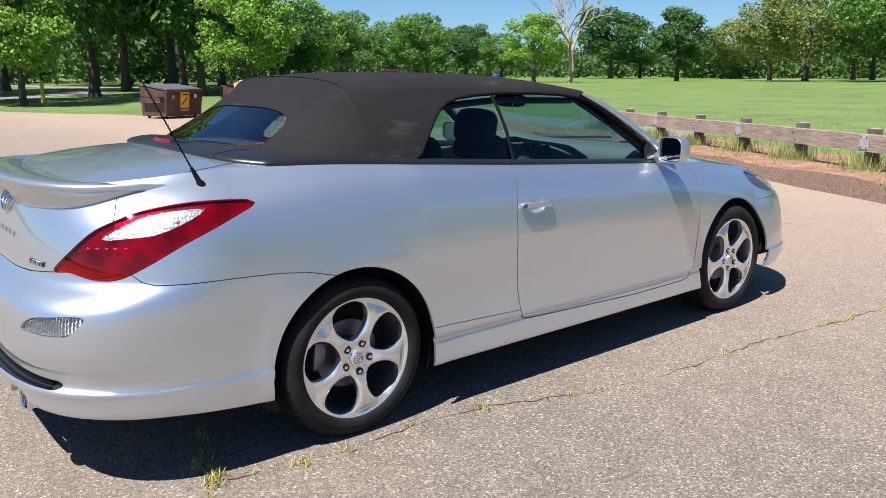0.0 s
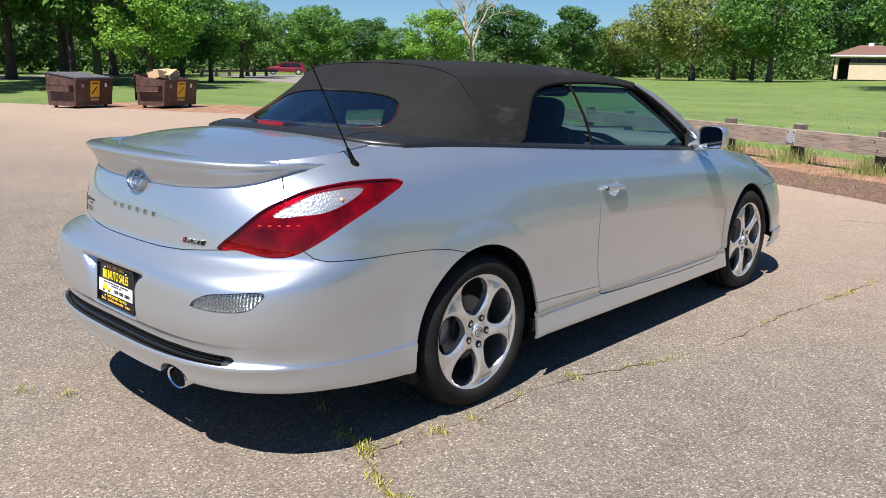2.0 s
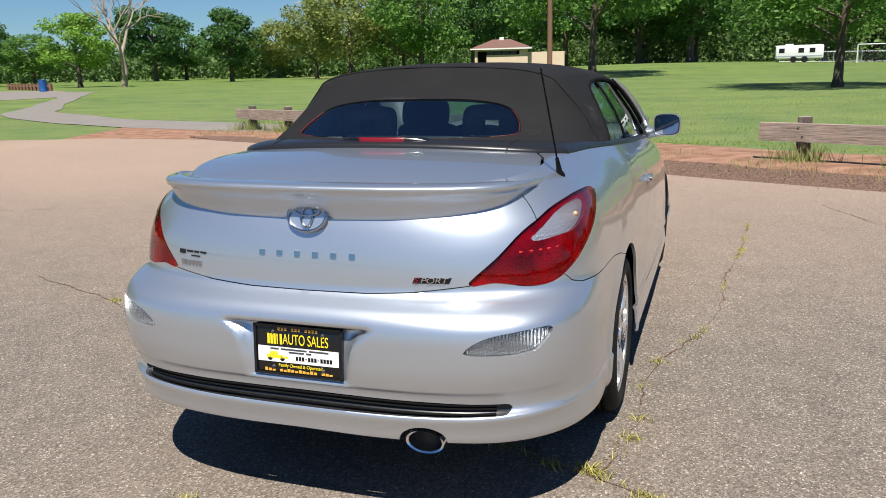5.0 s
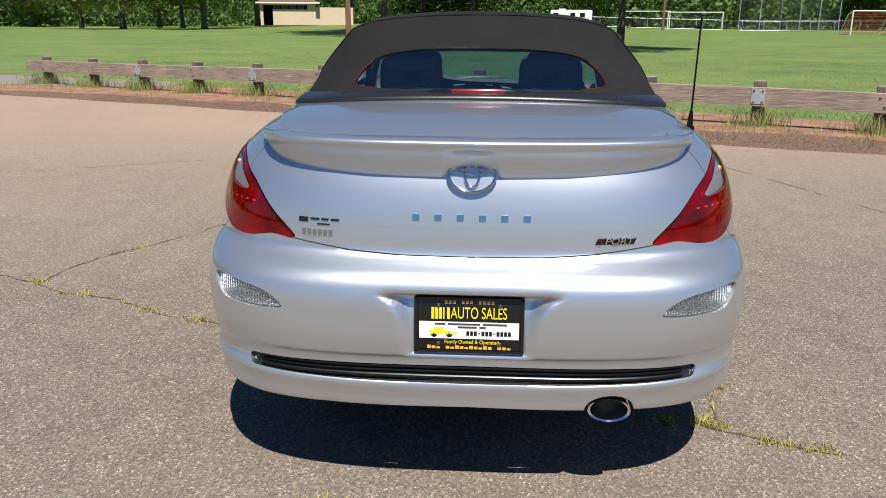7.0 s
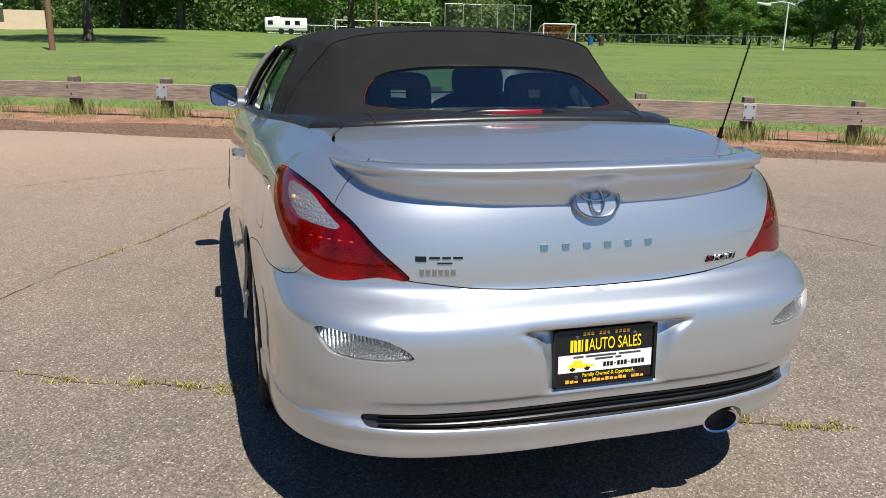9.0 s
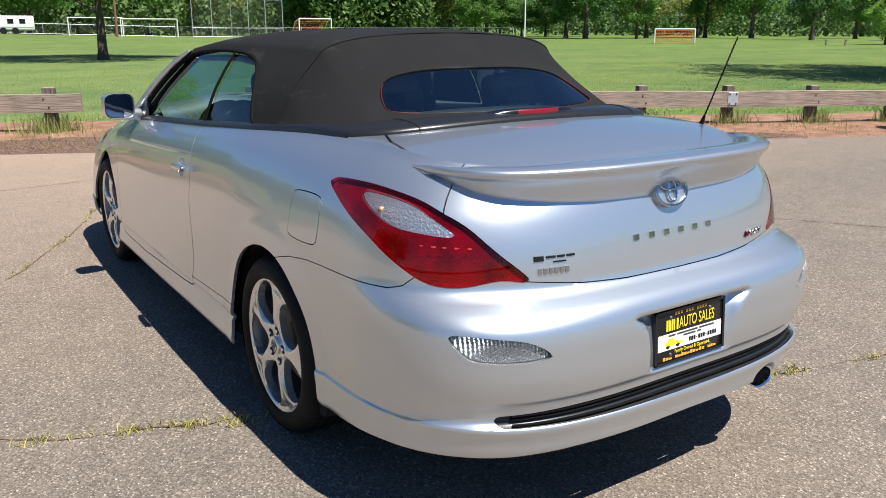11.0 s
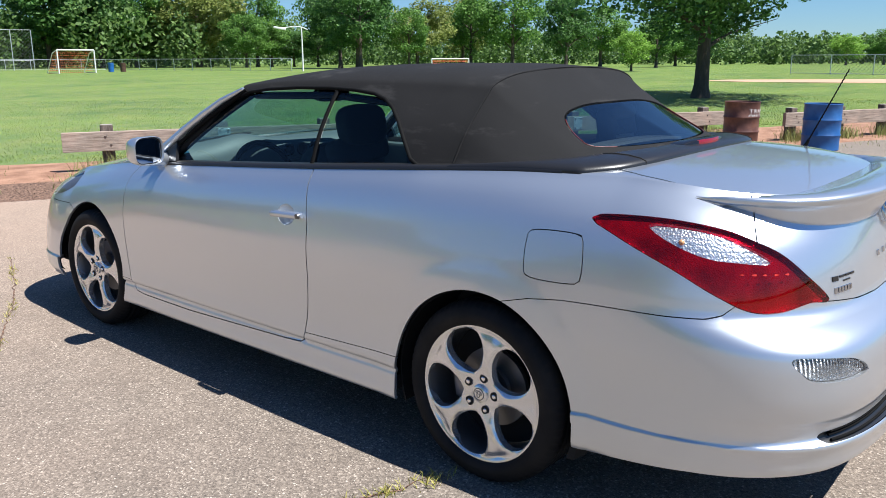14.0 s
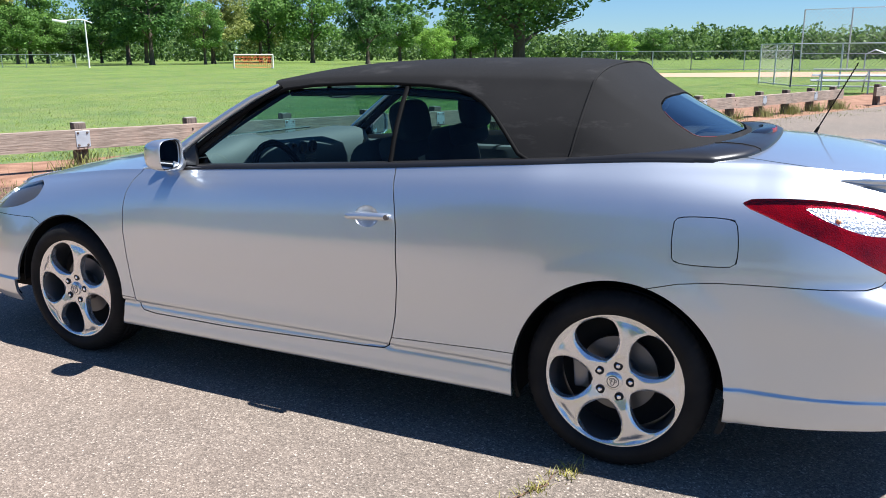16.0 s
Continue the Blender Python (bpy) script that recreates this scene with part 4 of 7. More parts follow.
def fabric_top():
    skin = roof_sheet()
    glass, cloth = taken(skin, WINDOW, 0.012)
    top = panel("fabric_top", cloth.joined(cloth.mirrored()), "fabric", car, "black woven fabric top, slightly faded", 0.018)
    for side in (1, -1):
        g = glass if side == 1 else glass.mirrored()
        g = split(g, g.v[:, 2] - (np.interp(g.v[:, 1], [0.3, 2.1], [1.088, 0.968]) + 0.006))[1]
        d = (g.v[:, 3] - SPLIT[0][0]) * (SPLIT[1][1] - SPLIT[0][1]) - (g.v[:, 4] - SPLIT[0][1]) * (SPLIT[1][0] - SPLIT[0][0])
        d = d / 0.6
        for name, piece in (("rear_side_window", split(g, d + 0.012)[0]), ("door_window", split(g, d - 0.012)[1])):
            ob = panel(name, piece, "glass", car, "tinted side glass", 0, -0.006)
            ob.visible_shadow = False
        # black seal round the opening and the bar between the panes
        line = [(y, z) for y, z in WINDOW[:13]]
        pts = []
        for y, z in line:
            w = min((i / 100 for i in range(100)), key=lambda q: abs(top_point(y, q)[1] - z))
            pts.append((side * (top_point(y, w)[0] + 0.001), y, z))
        part("window_seal", tube(pts, 0.008, 8), "rubber", car, "", 50)
        bar = []
        for k in range(9):
            z = 1.045 + 0.290 * k / 8
            y = SPLIT[0][0]
            w = min((i / 200 for i in range(120)), key=lambda q: abs(top_point(y, q)[1] - z))
            bar.append((side * (top_point(y, w)[0] - 0.001), y, z))
        part("window_bar", tube(bar, 0.0105, 8, True, 0.6), "rubber", car, "", 50)
    # piping along the seam
    pts = []
    for k in range(-40, 41):
        w = 1 - abs(k) / 40
        y = float(seam_y(w))
        x, z = top_point(y, w)
        pts.append((math.copysign(x, k) if k else 0, y, z + 0.001))
    part("seam_piping", tube(pts, 0.0045, 6), "fabric", car, "", 60)
    return top


base_x = curve((0, 0.742), (0.25, 0.705), (0.5, 0.590), (0.72, 0.36), (0.86, 0.18), (1, 0))
base_y = curve((0, 0.20), (0.2, 0.05), (0.4, -0.100), (0.6, -0.218), (0.8, -0.296), (1, -0.322))
hollow = curve((0, 0), (0.2, 0.150), (0.36, 0.300), (0.6, 0.540), (0.82, 0.790), (1, 1))         # the back panel sags inwards
base_z = curve((0, 1.098), (0.3, 1.122), (0.6, 1.140), (1, 1.150))


def back_sheet():
    v, f, n = [], [], 40
    for i in range(61):
        w = i / 60
        ys = float(seam_y(w))
        xs, zs = top_point(ys, w)
        for j in range(n + 1):
            r = j / n
            k = min(1.0, max(0.0, w - 0.1) * 2.0)
            q = r + (float(hollow(r)) - r) * k
            x = xs + (float(base_x(w)) - xs) * r
            y = ys + (float(base_y(w)) - ys) * q
            z = zs + (float(base_z(w)) - zs) * r
            v.append((x, y, z, x, z))
    for i in range(60):
        for j in range(n):
            f.append((i * (n + 1) + j, (i + 1) * (n + 1) + j, (i + 1) * (n + 1) + j + 1, i * (n + 1) + j + 1))
    return Sheet(v, f)


def back_panel():
    skin = back_sheet()
    skin = skin.joined(skin.mirrored())
    hole = rounded([(0.0, 1.298), (0.20, 1.295), (0.33, 1.282), (0.405, 1.262), (0.452, 1.228), (0.478, 1.188), (0.462, 1.166), (0.25, 1.161),
                    (0.0, 1.161), (-0.25, 1.161), (-0.462, 1.166), (-0.478, 1.188), (-0.452, 1.228), (-0.405, 1.262), (-0.33, 1.282), (-0.20, 1.295)])
    glass, cloth = taken(skin, hole, 0.004)
    panel("rear_top_panel", cloth, "fabric", car, "black fabric round the rear window", 0.014)
    ob = panel("rear_window", glass, "rearglass", car, "dark glossy rear window glass", 0, -0.004)
    ob.visible_shadow = False
    # the red bead that shows at the glass's lower corners
    pts = []
    for x, z in hole:
        i = np.argmin(np.hypot(cloth.v[:, 3] - x, cloth.v[:, 4] - z))
        pts.append(Vector(cloth.v[i, :3]) + Vector((0, -0.001, 0.0)))
    low = sorted([p for p in pts if p.x > 0.385 and p.z < 1.255], key=lambda p: -p.z)
    for side in (1, -1):
        part("glass_bead", tube([(side * (p.x - 0.004), p.y - 0.001, p.z) for p in low], 0.0017, 6), "red", car, "red bead at the window's edge", 60)


def deck_z(x, y):
    """The height of the trunk's and quarters' top."""
    x0, z0 = float(belt_width(max(y, Y_REAR))), float(belt_height(max(y, Y_REAR)))
    if y < Y_REAR:
        a = math.asin(min(1.0, (Y_REAR - y) / 0.55) ** 1.525)
        x0, z0 = max(0.05, x0 * math.cos(a) ** 0.656), float(rear_edge(1 - a * 2 / math.pi))
    return z0 + (max(float(trunk_height(y)), z0) - z0) * (1 - min(1.0, x / x0) ** 2.3)


def trims():
    # black cover round the foot of the top: a thin strip along the flanks that widens behind the window
    v = []
    for k in range(-60, 61):
        w = 1 - abs(k) / 60
        sg = 1 if k >= 0 else -1
        bx, by, bz = float(base_x(w)), float(base_y(w)), float(base_z(w))
        if w < 0.5:
            oy = 0.24 - 0.52 * (w / 0.5)
            ox = float(belt_width(oy)) + 0.003
        else:
            ox = 0.680 * (1 - ((w - 0.5) / 0.5) ** 0.8)
            oy = float(TRUNK_FRONT(min(ox, 0.665))) - 0.004 + max(0.0, ox - 0.665)
        oz = deck_z(ox, oy) + 0.003
        t = min(1.0, max(0.0, (w - 0.15) / 0.5))
        row = []
        for r, lift in ((0, 0.0), (0.12, 0.010), (0.35, 0.017), (0.65, 0.019), (0.88, 0.015), (0.985, 0.008), (1.0, 0.0), (1.0, -0.02)):
            row.append((sg * (bx + (ox - bx) * r), by + (oy - by) * r, bz + (oz - bz) * r + lift * (0.45 + 0.55 * t)))
        v.append(row)
    verts, faces = grid(v)
    cover = link("deck_trim", verts, [f[::-1] for f in faces], "trim", car, "satin black trim behind the rear window")
    for k in (36, 84):                                   # the joints in the cover
        part("trim_joint", tube([Vector(p) + Vector((0, 0, 0.001)) for p in v[k][1:7]], 0.0022, 6), "dark", car)
    for side in (1, -1):
        rows_ = []
        for k in range(60):
            y = -0.20 + (2.06 + 0.20) * k / 59
            x, z = float(belt_width(y)), float(belt_height(y))
            rows_.append([(side * (x + 0.004), y, z - 0.004), (side * (x + 0.003), y, z + 0.007), (side * (x - 0.008), y, z + 0.014), (side * (x - 0.03), y, z + 0.018), (side * (x - 0.045), y, z - 0.01)])
        verts, faces = grid(rows_)
        link("belt_moulding", verts, faces if side == -1 else [f[::-1] for f in faces], "trim", car, "black moulding along the window sill")
        # windscreen pillar
        a, b = Vector((0.792, 2.10, 0.965)), Vector((0.624, 1.570, 1.336))
        pts = [a.lerp(b, t) + Vector((0.012 * math.sin(math.pi * t), 0.0, 0.012 * math.sin(math.pi * t))) for t in (0, 0.2, 0.4, 0.6, 0.8, 1)]
        part("windscreen_pillar", tube([(side * p.x, p.y + 0.010 + 0.025 * (1.331 - p.z) / 0.37, p.z + 0.008 - 0.012 * (p.z > 1.3)) for p in pts], [0.030, 0.028, 0.026, 0.024, 0.021, 0.012], 12, True, 0.75), "paint", car, "silver windscreen pillar", 50)
        part("pillar_seal", tube([(side * (p.x - 0.006), p.y - 0.008, p.z - 0.008) for p in pts], 0.011, 8), "rubber", car, "", 50)
        part("inner_pillar", tube([(side * (p.x - 0.034), p.y - 0.012, p.z - 0.026) for p in pts], 0.020, 10), "dark", car, "", 50)
        # mirror
        turn = Matrix.Translation((side * 0.908, 1.957, 1.042)) @ Matrix.Rotation(-side * 0.12, 4, "Z")
        house = part("door_mirror", mirror_rings(turn, ((0.012, 0.925), (0.002, 0.94), (-0.003, 0.965), (0.0, 0.99), (0.008, 1.0), (0.030, 1.0), (0.058, 0.95), (0.085, 0.82), (0.103, 0.60), (0.110, 0.30), (0.111, 0.01))),
                     "paint", car, "silver door mirror", 50)
        part("mirror_bezel", mirror_rings(turn, ((0.011, 0.932), (0.009, 0.90), (0.011, 0.87))), "gloss", house, "", 50)
        part("mirror_glass", mirror_rings(turn, ((0.0105, 0.86), (0.0100, 0.5), (0.0098, 0.01))), "mirror", house, "mirror glass")
        part("mirror_foot", tube([(side * 0.782, 2.03, 0.985), (side * 0.83, 2.01, 0.992), (side * 0.89, 2.0, 1.0)], [0.036, 0.032, 0.034], 12), "paint", house, "", 50)
        bm = bmesh.new()
        p = [bm.verts.new(q) for q in ((side * 0.772, 1.93, 0.985), (side * 0.772, 2.07, 0.978), (side * 0.742, 1.955, 1.085), (side * 0.790, 1.93, 0.985), (side * 0.790, 2.08, 0.978), (side * 0.758, 1.955, 1.085))]
        for fc in ((0, 1, 2), (3, 5, 4), (0, 3, 4, 1), (1, 4, 5, 2), (2, 5, 3, 0)):
            bm.faces.new([p[i] for i in fc])
        part("mirror_sail", bm, "trim", house)
    # windscreen, header and wipers
    rows_ = []
    for i in range(13):
        t = i / 12
        row = []
        for k in range(-12, 13):
            u = k / 12
            y = 2.58 + (1.752 - 2.58) * t - (0.42 - 0.27 * t) * u * u
            z = 0.985 + (1.370 - 0.985) * t - (0.010 + 0.036 * t) * u * u + 0.018 * math.sin(math.pi * t)
            row.append((u * (0.775 - 0.165 * t), y, z))
        rows_.append(row)
    verts, faces = grid(rows_)
    ob = link("windscreen", verts, faces, "glass", car, "clear tinted windscreen")
    ob.visible_shadow = False
    head = [(u * 0.615, 1.752 - 0.15 * u * u + 0.012, 1.356 - 0.046 * u * u) for u in (k / 10 for k in range(-10, 11))]
    part("windscreen_header", tube(head, 0.020, 10, True, 0.6), "paint", car, "silver rail above the windscreen", 50)
    for x0, x1 in ((-0.45, 0.08), (0.12, 0.60)):
        pts = [(x0 + (x1 - x0) * t, 2.55 - 0.06 * t - 0.35 * ((x0 + (x1 - x0) * t) / 0.775) ** 2, 1.003 + 0.030 * t) for t in (0, 0.5, 1)]
        part("wiper", tube(pts, 0.007, 6), "trim", car, "", 50)


def mirror_rings(m, rings):
    """Rounded oblong rings, each at its depth and scale, skinned."""
    bm, made = bmesh.new(), []
    for y, k in rings:
        ring = []
        for q in range(40):
            a = 2 * math.pi * q / 40
            x, z = (math.copysign(abs(u) ** 0.55, u) for u in (math.cos(a), math.sin(a)))
            ring.append(bm.verts.new(m @ Vector((x * 0.082 * k, y, z * 0.068 * k))))
        made.append(ring)
    for p, q in zip(made, made[1:]):
        for i in range(40):
            bm.faces.new((p[i], p[(i + 1) % 40], q[(i + 1) % 40], q[i]))
    return bm


def tail_y(x, z):
    """Where the tail's face lies."""
    wide = float(half_width(Y_REAR) - (half_width(Y_REAR) - belt_width(Y_REAR)) * shoulder(float(rear_edge(min(1.0, abs(x) / 1.3))) - z) + bumper_off(z))
    return Y_REAR + (float(rear_face(z)) - Y_REAR) * (1 - min(1.0, abs(x) / wide) ** float(tail_power(z))) ** (1 / float(tail_power(z)))


def spoiler():
    edge_y = curve((0, -1.074), (0.25, -1.062), (0.42, -1.028), (0.54, -0.977), (0.62, -0.903), (0.660, -0.82), (0.680, -0.745))
    fore_y = curve((0, -0.885), (0.25, -0.880), (0.45, -0.862), (0.58, -0.81), (0.65, -0.755), (0.680, -0.715))
    low_z = curve((0, 0.966), (0.25, 0.970), (0.47, 0.984), (0.60, 1.006), (0.65, 1.030), (0.680, 1.058))
    rows_ = []
    for k in range(-72, 73):
        u = k / 72
        x = 0.680 * math.copysign(1 - (1 - abs(u)) ** 1.2, u)
        a = abs(x)
        ye, yf, zl, yl = float(edge_y(a)), float(fore_y(a)), float(low_z(a)), tail_y(a, float(low_z(a))) - 0.002
        if a < 0.088:                                    # an arch over the badge
            zl += 0.030 * (1 - (a / 0.088) ** 2)
        ze = 1.082 - 0.010 * (a / 0.69) ** 4
        zf = deck_z(a, yf) + 0.003
        zf = min(zf, ze - 0.004 + 0.03 * max(0.0, (0.62 - a) / 0.12))
        sec = [(yf, zf - 0.030), (yf - 0.006, zf - 0.005), (yf * 0.55 + ye * 0.45, 0.5 * zf + 0.5 * ze + 0.004), (ye + 0.014, ze + 0.002), (ye + 0.003, ze - 0.003), (ye, ze - 0.009),
               (ye + 0.004, ze - 0.014), (ye + 0.10 * (yl - ye), ze - 0.022), (ye + 0.36 * (yl - ye), 0.68 * ze + 0.32 * zl), (ye + 0.64 * (yl - ye), 0.40 * ze + 0.60 * zl), (ye + 0.87 * (yl - ye), 0.15 * ze + 0.85 * zl), (yl, zl + 0.004), (yl + 0.006, zl)]
        rows_.append([(x, y, z) for y, z in sec])
    for end in (0, -1):                                  # the tips close to a point
        tip = sum((Vector(p) for p in rows_[end]), Vector()) / len(rows_[end])
        shut = [tuple(tip + Vector((math.copysign(0.006, tip.x), 0, 0)))] * len(rows_[end])
        rows_ = [shut] + rows_ if end == 0 else rows_ + [shut]
    verts, faces = grid(rows_)
    sp = link("spoiler", verts, [f[::-1] for f in faces], "paint", car, "silver lip spoiler on the trunk")
    return sp


fabric_top()
back_panel()
trims()
spoiler()


# ---- small fittings on the tail ----
def bar_on_tail(bm, x0, x1, z0, z1, proud=0.004, slant=0.0):
    """A raised bar on the trunk's face."""
    p = [Vector((x, tail_y(x, z) + 0.001, z)) for x, z in ((x0, z0), (x1, z0), (x1 + slant, z1), (x0 + slant, z1))]
    v = [bm.verts.new(q) for q in p] + [bm.verts.new(q + Vector((0, -proud - 0.001, 0))) for q in p]
    for f in ((4, 5, 6, 7), (0, 1, 5, 4), (1, 2, 6, 5), (2, 3, 7, 6), (3, 0, 4, 7)):
        bm.faces.new([v[i] for i in f])


def tail_fittings():
    # maker's badge: plain rings
    c = Vector((0, -1.021, 0.979))
    tilt = Matrix.Translation(c) @ Matrix.Rotation(-0.30, 4, "X")

    def ring(rx, rz, cx, cz, thick, name="badge_ring"):
        pts = [tilt @ Vector((cx + rx * math.cos(a), -0.004, cz + rz * math.sin(a))) for a in (2 * math.pi * k / 40 for k in range(41))]
        return tube(pts, thick, 8, False)

    bm = bmesh.new()
    n = 40
    outer = [bm.verts.new(tilt @ Vector((0.067 * math.cos(2 * math.pi * k / n), 0.002, 0.048 * math.sin(2 * math.pi * k / n)))) for k in range(n)]
    bm.faces.new(outer)
    base = [bm.verts.new(v.co + Vector((0, 0.013, -0.004))) for v in outer]
    for k in range(n):
        bm.faces.new((outer[k - 1], base[k - 1], base[k], outer[k]))
    bmesh.ops.recalc_face_normals(bm, faces=bm.faces[:])
    badge = part("badge", bm, "paint", car, "oval chrome badge")
    part("outer_ring", ring(0.067, 0.049, 0, 0, 0.0048), "badge", badge, "", 60)
    part("upright_ring", ring(0.020, 0.033, 0, -0.002, 0.0036), "badge", badge, "", 60)
    part("level_ring", ring(0.043, 0.016, 0, 0.017, 0.0036), "badge", badge, "", 60)
    # the model name as plain bars, and two lines at the side
    for k in range(6):
        x = -0.160 + 0.064 * k
        bm = bmesh.new()
        bar_on_tail(bm, x - 0.010, x + 0.010, 0.852, 0.868, 0.004)
        part("name_bar", bm, "badge", car, "chrome badge bar")
    for k in range(6):
        bm = bmesh.new()
        bar_on_tail(bm, -0.502 + 0.0165 * k, -0.491 + 0.0165 * k, 0.795, 0.811, 0.004)
        part("name_bar", bm, "badge", car, "small chrome badge bar")
    for x0, x1, z0, z1 in ((-0.512, -0.484, 0.831, 0.845), (-0.476, -0.448, 0.838, 0.844), (-0.442, -0.420, 0.838, 0.844), (-0.413, -0.388, 0.838, 0.844), (-0.455, -0.416, 0.825, 0.829)):
        bm = bmesh.new()
        bar_on_tail(bm, x0, x1, z0, z1, 0.003)
        part("sticker_bar", bm, "gloss", car, "thin dark sticker")
    bm = bmesh.new()
    bar_on_tail(bm, 0.357, 0.470, 0.785, 0.803, 0.002, 0.008)
    trim_badge = part("trim_badge", bm, "gloss", car, "slanted badge with chrome and red letters SPORT")
    for text, x, mat in (("S", 0.369, "brakered"), ("PORT", 0.424, "chrome")):
        turn = math.degrees(math.atan((tail_y(x + 0.03, 0.795) - tail_y(x - 0.03, 0.795)) / 0.06))
        face_m = pose(x, tail_y(x, 0.795) - 0.0048, 0.795, 88, 0, turn)
        lettering("letters", text, 0.024, 0.002, mat, trim_badge, face_m @ Matrix.Diagonal((1.38, 1.0, 1, 1)), "raised letters", 1.0, 0.25)
    # dealer's plate
    plate_m = Matrix.Translation((0.0, -1.128, 0.565)) @ Matrix.Rotation(radians(-4), 4, "X")
    frame_ = part("plate_frame", plate_frame(plate_m), "gloss", car, "black dealer plate frame with yellow and white print", 30)

    def flat(name, x0, x1, z0, z1, mat, off=0.0105):
        bm = bmesh.new()
        box(bm, x0, x1, -off - 0.0006, -off, z0, z1)
        bmesh.ops.transform(bm, matrix=plate_m, verts=bm.verts)
        part(name, bm, mat, frame_)

    for k in range(12):
        if k not in (3, 7):
            flat("number_bar", -0.070 + 0.0121 * k, -0.062 + 0.0121 * k, 0.064, 0.073, "orange")
    flat("white_field", -0.143, 0.143, -0.040, 0.010, "white")
    for x0, x1, z0, z1 in ((-0.098, -0.068, 0.001, 0.006), (-0.060, 0.032, 0.001, 0.006), (0.040, 0.108, 0.001, 0.006), (-0.032, 0.022, -0.008, -0.003), (0.030, 0.048, -0.008, -0.003)):
        flat("address_bar", x0, x1, z0, z1, "steel", 0.0115)
    for k in range(12):
        if k in (3, 7):
            flat("number_bar", -0.006 + 0.0108 * k, 0.000 + 0.0108 * k, -0.0245, -0.0220, "gloss", 0.0115)
        else:
            flat("number_bar", -0.007 + 0.0108 * k, 0.0012 + 0.0108 * k, -0.030, -0.017, "gloss", 0.0115)
    for k, w in enumerate((0.0085, 0.0085, 0.0080, 0.0040, 0.0080)):
        flat("name_bar", -0.108 + 0.0112 * k, -0.108 + 0.0112 * k + w, 0.018, 0.052, "yellow")
    rot = plate_m @ pose(0, 0, 0, 90, 0, 0)
    lettering("letters", "AUTO SALES", 0.046, 0.0006, "yellow", frame_, rot @ Matrix.Translation((0.028, 0.035, 0.0115)) @ Matrix.Diagonal((0.62, 1.05, 1, 1)), "yellow printed letters")
    lettering("letters", "Family Owned & Operated", 0.0155, 0.0004, "yellow", frame_, rot @ Matrix.Translation((0.008, -0.050, 0.0115)) @ Matrix.Diagonal((0.92, 1, 1, 1)), "small yellow letters")
    for k in range(18):
        if k not in (3, 14):
            flat("web_bar", -0.120 + 0.0135 * k, -0.1095 + 0.0135 * k, -0.071, -0.061 - 0.002 * (k % 3), "orange")
    # the old motor car drawn on the plate
    bm = bmesh.new()
    for d in ((-0.112, -0.058, -0.028, -0.016), (-0.100, -0.072, -0.018, -0.006), (-0.060, -0.034, -0.027, -0.020)):
        box(bm, d[0], d[1], -0.0116, -0.0111, d[2], d[3], 0.0)
    bmesh.ops.transform(bm, matrix=plate_m, verts=bm.verts)
    part("drawing", bm, "yellow", frame_)
    for x in (-0.100, -0.056):
        bm = lathe([(0.0, 0.0), (0.0006, 0.009)], 18)
        bmesh.ops.transform(bm, matrix=plate_m @ Matrix.Translation((x, -0.0118, -0.028)) @ Matrix.Rotation(radians(90), 4, "Z"), verts=bm.verts)
        part("drawn_wheel", bm, "gloss", frame_)
    for x, z in ((-0.088, 0.058), (0.088, 0.058), (-0.088, -0.056), (0.088, -0.056)):
        bm = lathe([(0.004, 0.0), (0.004, 0.004), (0.0, 0.0065)], 10)
        bmesh.ops.transform(bm, matrix=plate_m @ Matrix.Translation((x, -0.0105, z)) @ Matrix.Rotation(radians(-90), 4, "Z"), verts=bm.verts)
        part("screw", bm, "steel", frame_)
    # third brake light
    lamp = []
    for k in range(-20, 21):
        u = k / 20
        lamp.append([(0.182 * u, -0.392 + 0.03 * u * u - d, 1.160 + h * (1 - u ** 4)) for d, h in ((-0.03, 0.012), (0.0, 0.0155), (0.016, 0.0145), (0.022, 0.011), (0.0235, -0.009), (0.0235, -0.022))])
    verts, faces = grid(lamp)
    link("brake_light_housing", verts, [f[::-1] for f in faces], "gloss", car, "black housing of the high brake light")
    lamp = []
    for k in range(-20, 21):
        u = k / 20
        lamp.append([(0.152 * u, -0.412 + 0.028 * u * u - d, 1.160 + h * (1 - u ** 6)) for d, h in ((0.002, 0.0125), (0.0045, 0.0115), (0.0055, 0.001), (0.0055, -0.009))])
    verts, faces = grid(lamp)
    link("brake_light", verts, [f[::-1] for f in faces], "brakered", car, "red high-mounted brake light")
    # aerial
    base = Vector((0.716, -0.533, 1.052))
    bm = lathe([(0.0, 0.017), (0.010, 0.016), (0.022, 0.010), (0.055, 0.0075), (0.075, 0.0055), (0.075, 0.0)], 16, "z")
    lean = Vector((-0.09, -0.46, 1.0)).normalized()
    bmesh.ops.transform(bm, matrix=Matrix.Translation(base) @ lean.to_track_quat("Z", "X").to_matrix().to_4x4(), verts=bm.verts)
    foot = part("aerial", bm, "rubber", car, "black whip aerial with a spiral wire", 40)
    part("mast", tube([base + lean * d for d in (0.06, 0.22, 0.405)], [0.0028, 0.0024, 0.0018], 8), "rubber", foot)
    turn = lean.to_track_quat("Z", "X")
    wire = [base + lean * (0.08 + 0.32 * k / 180) + turn @ Vector((0.0032 * math.cos(k * 0.7), 0.0032 * math.sin(k * 0.7), 0)) for k in range(181)]
    part("spiral", tube(wire, 0.0014, 4), "rubber", foot)
    # exhaust
    bm = bmesh.new()
    rings = []
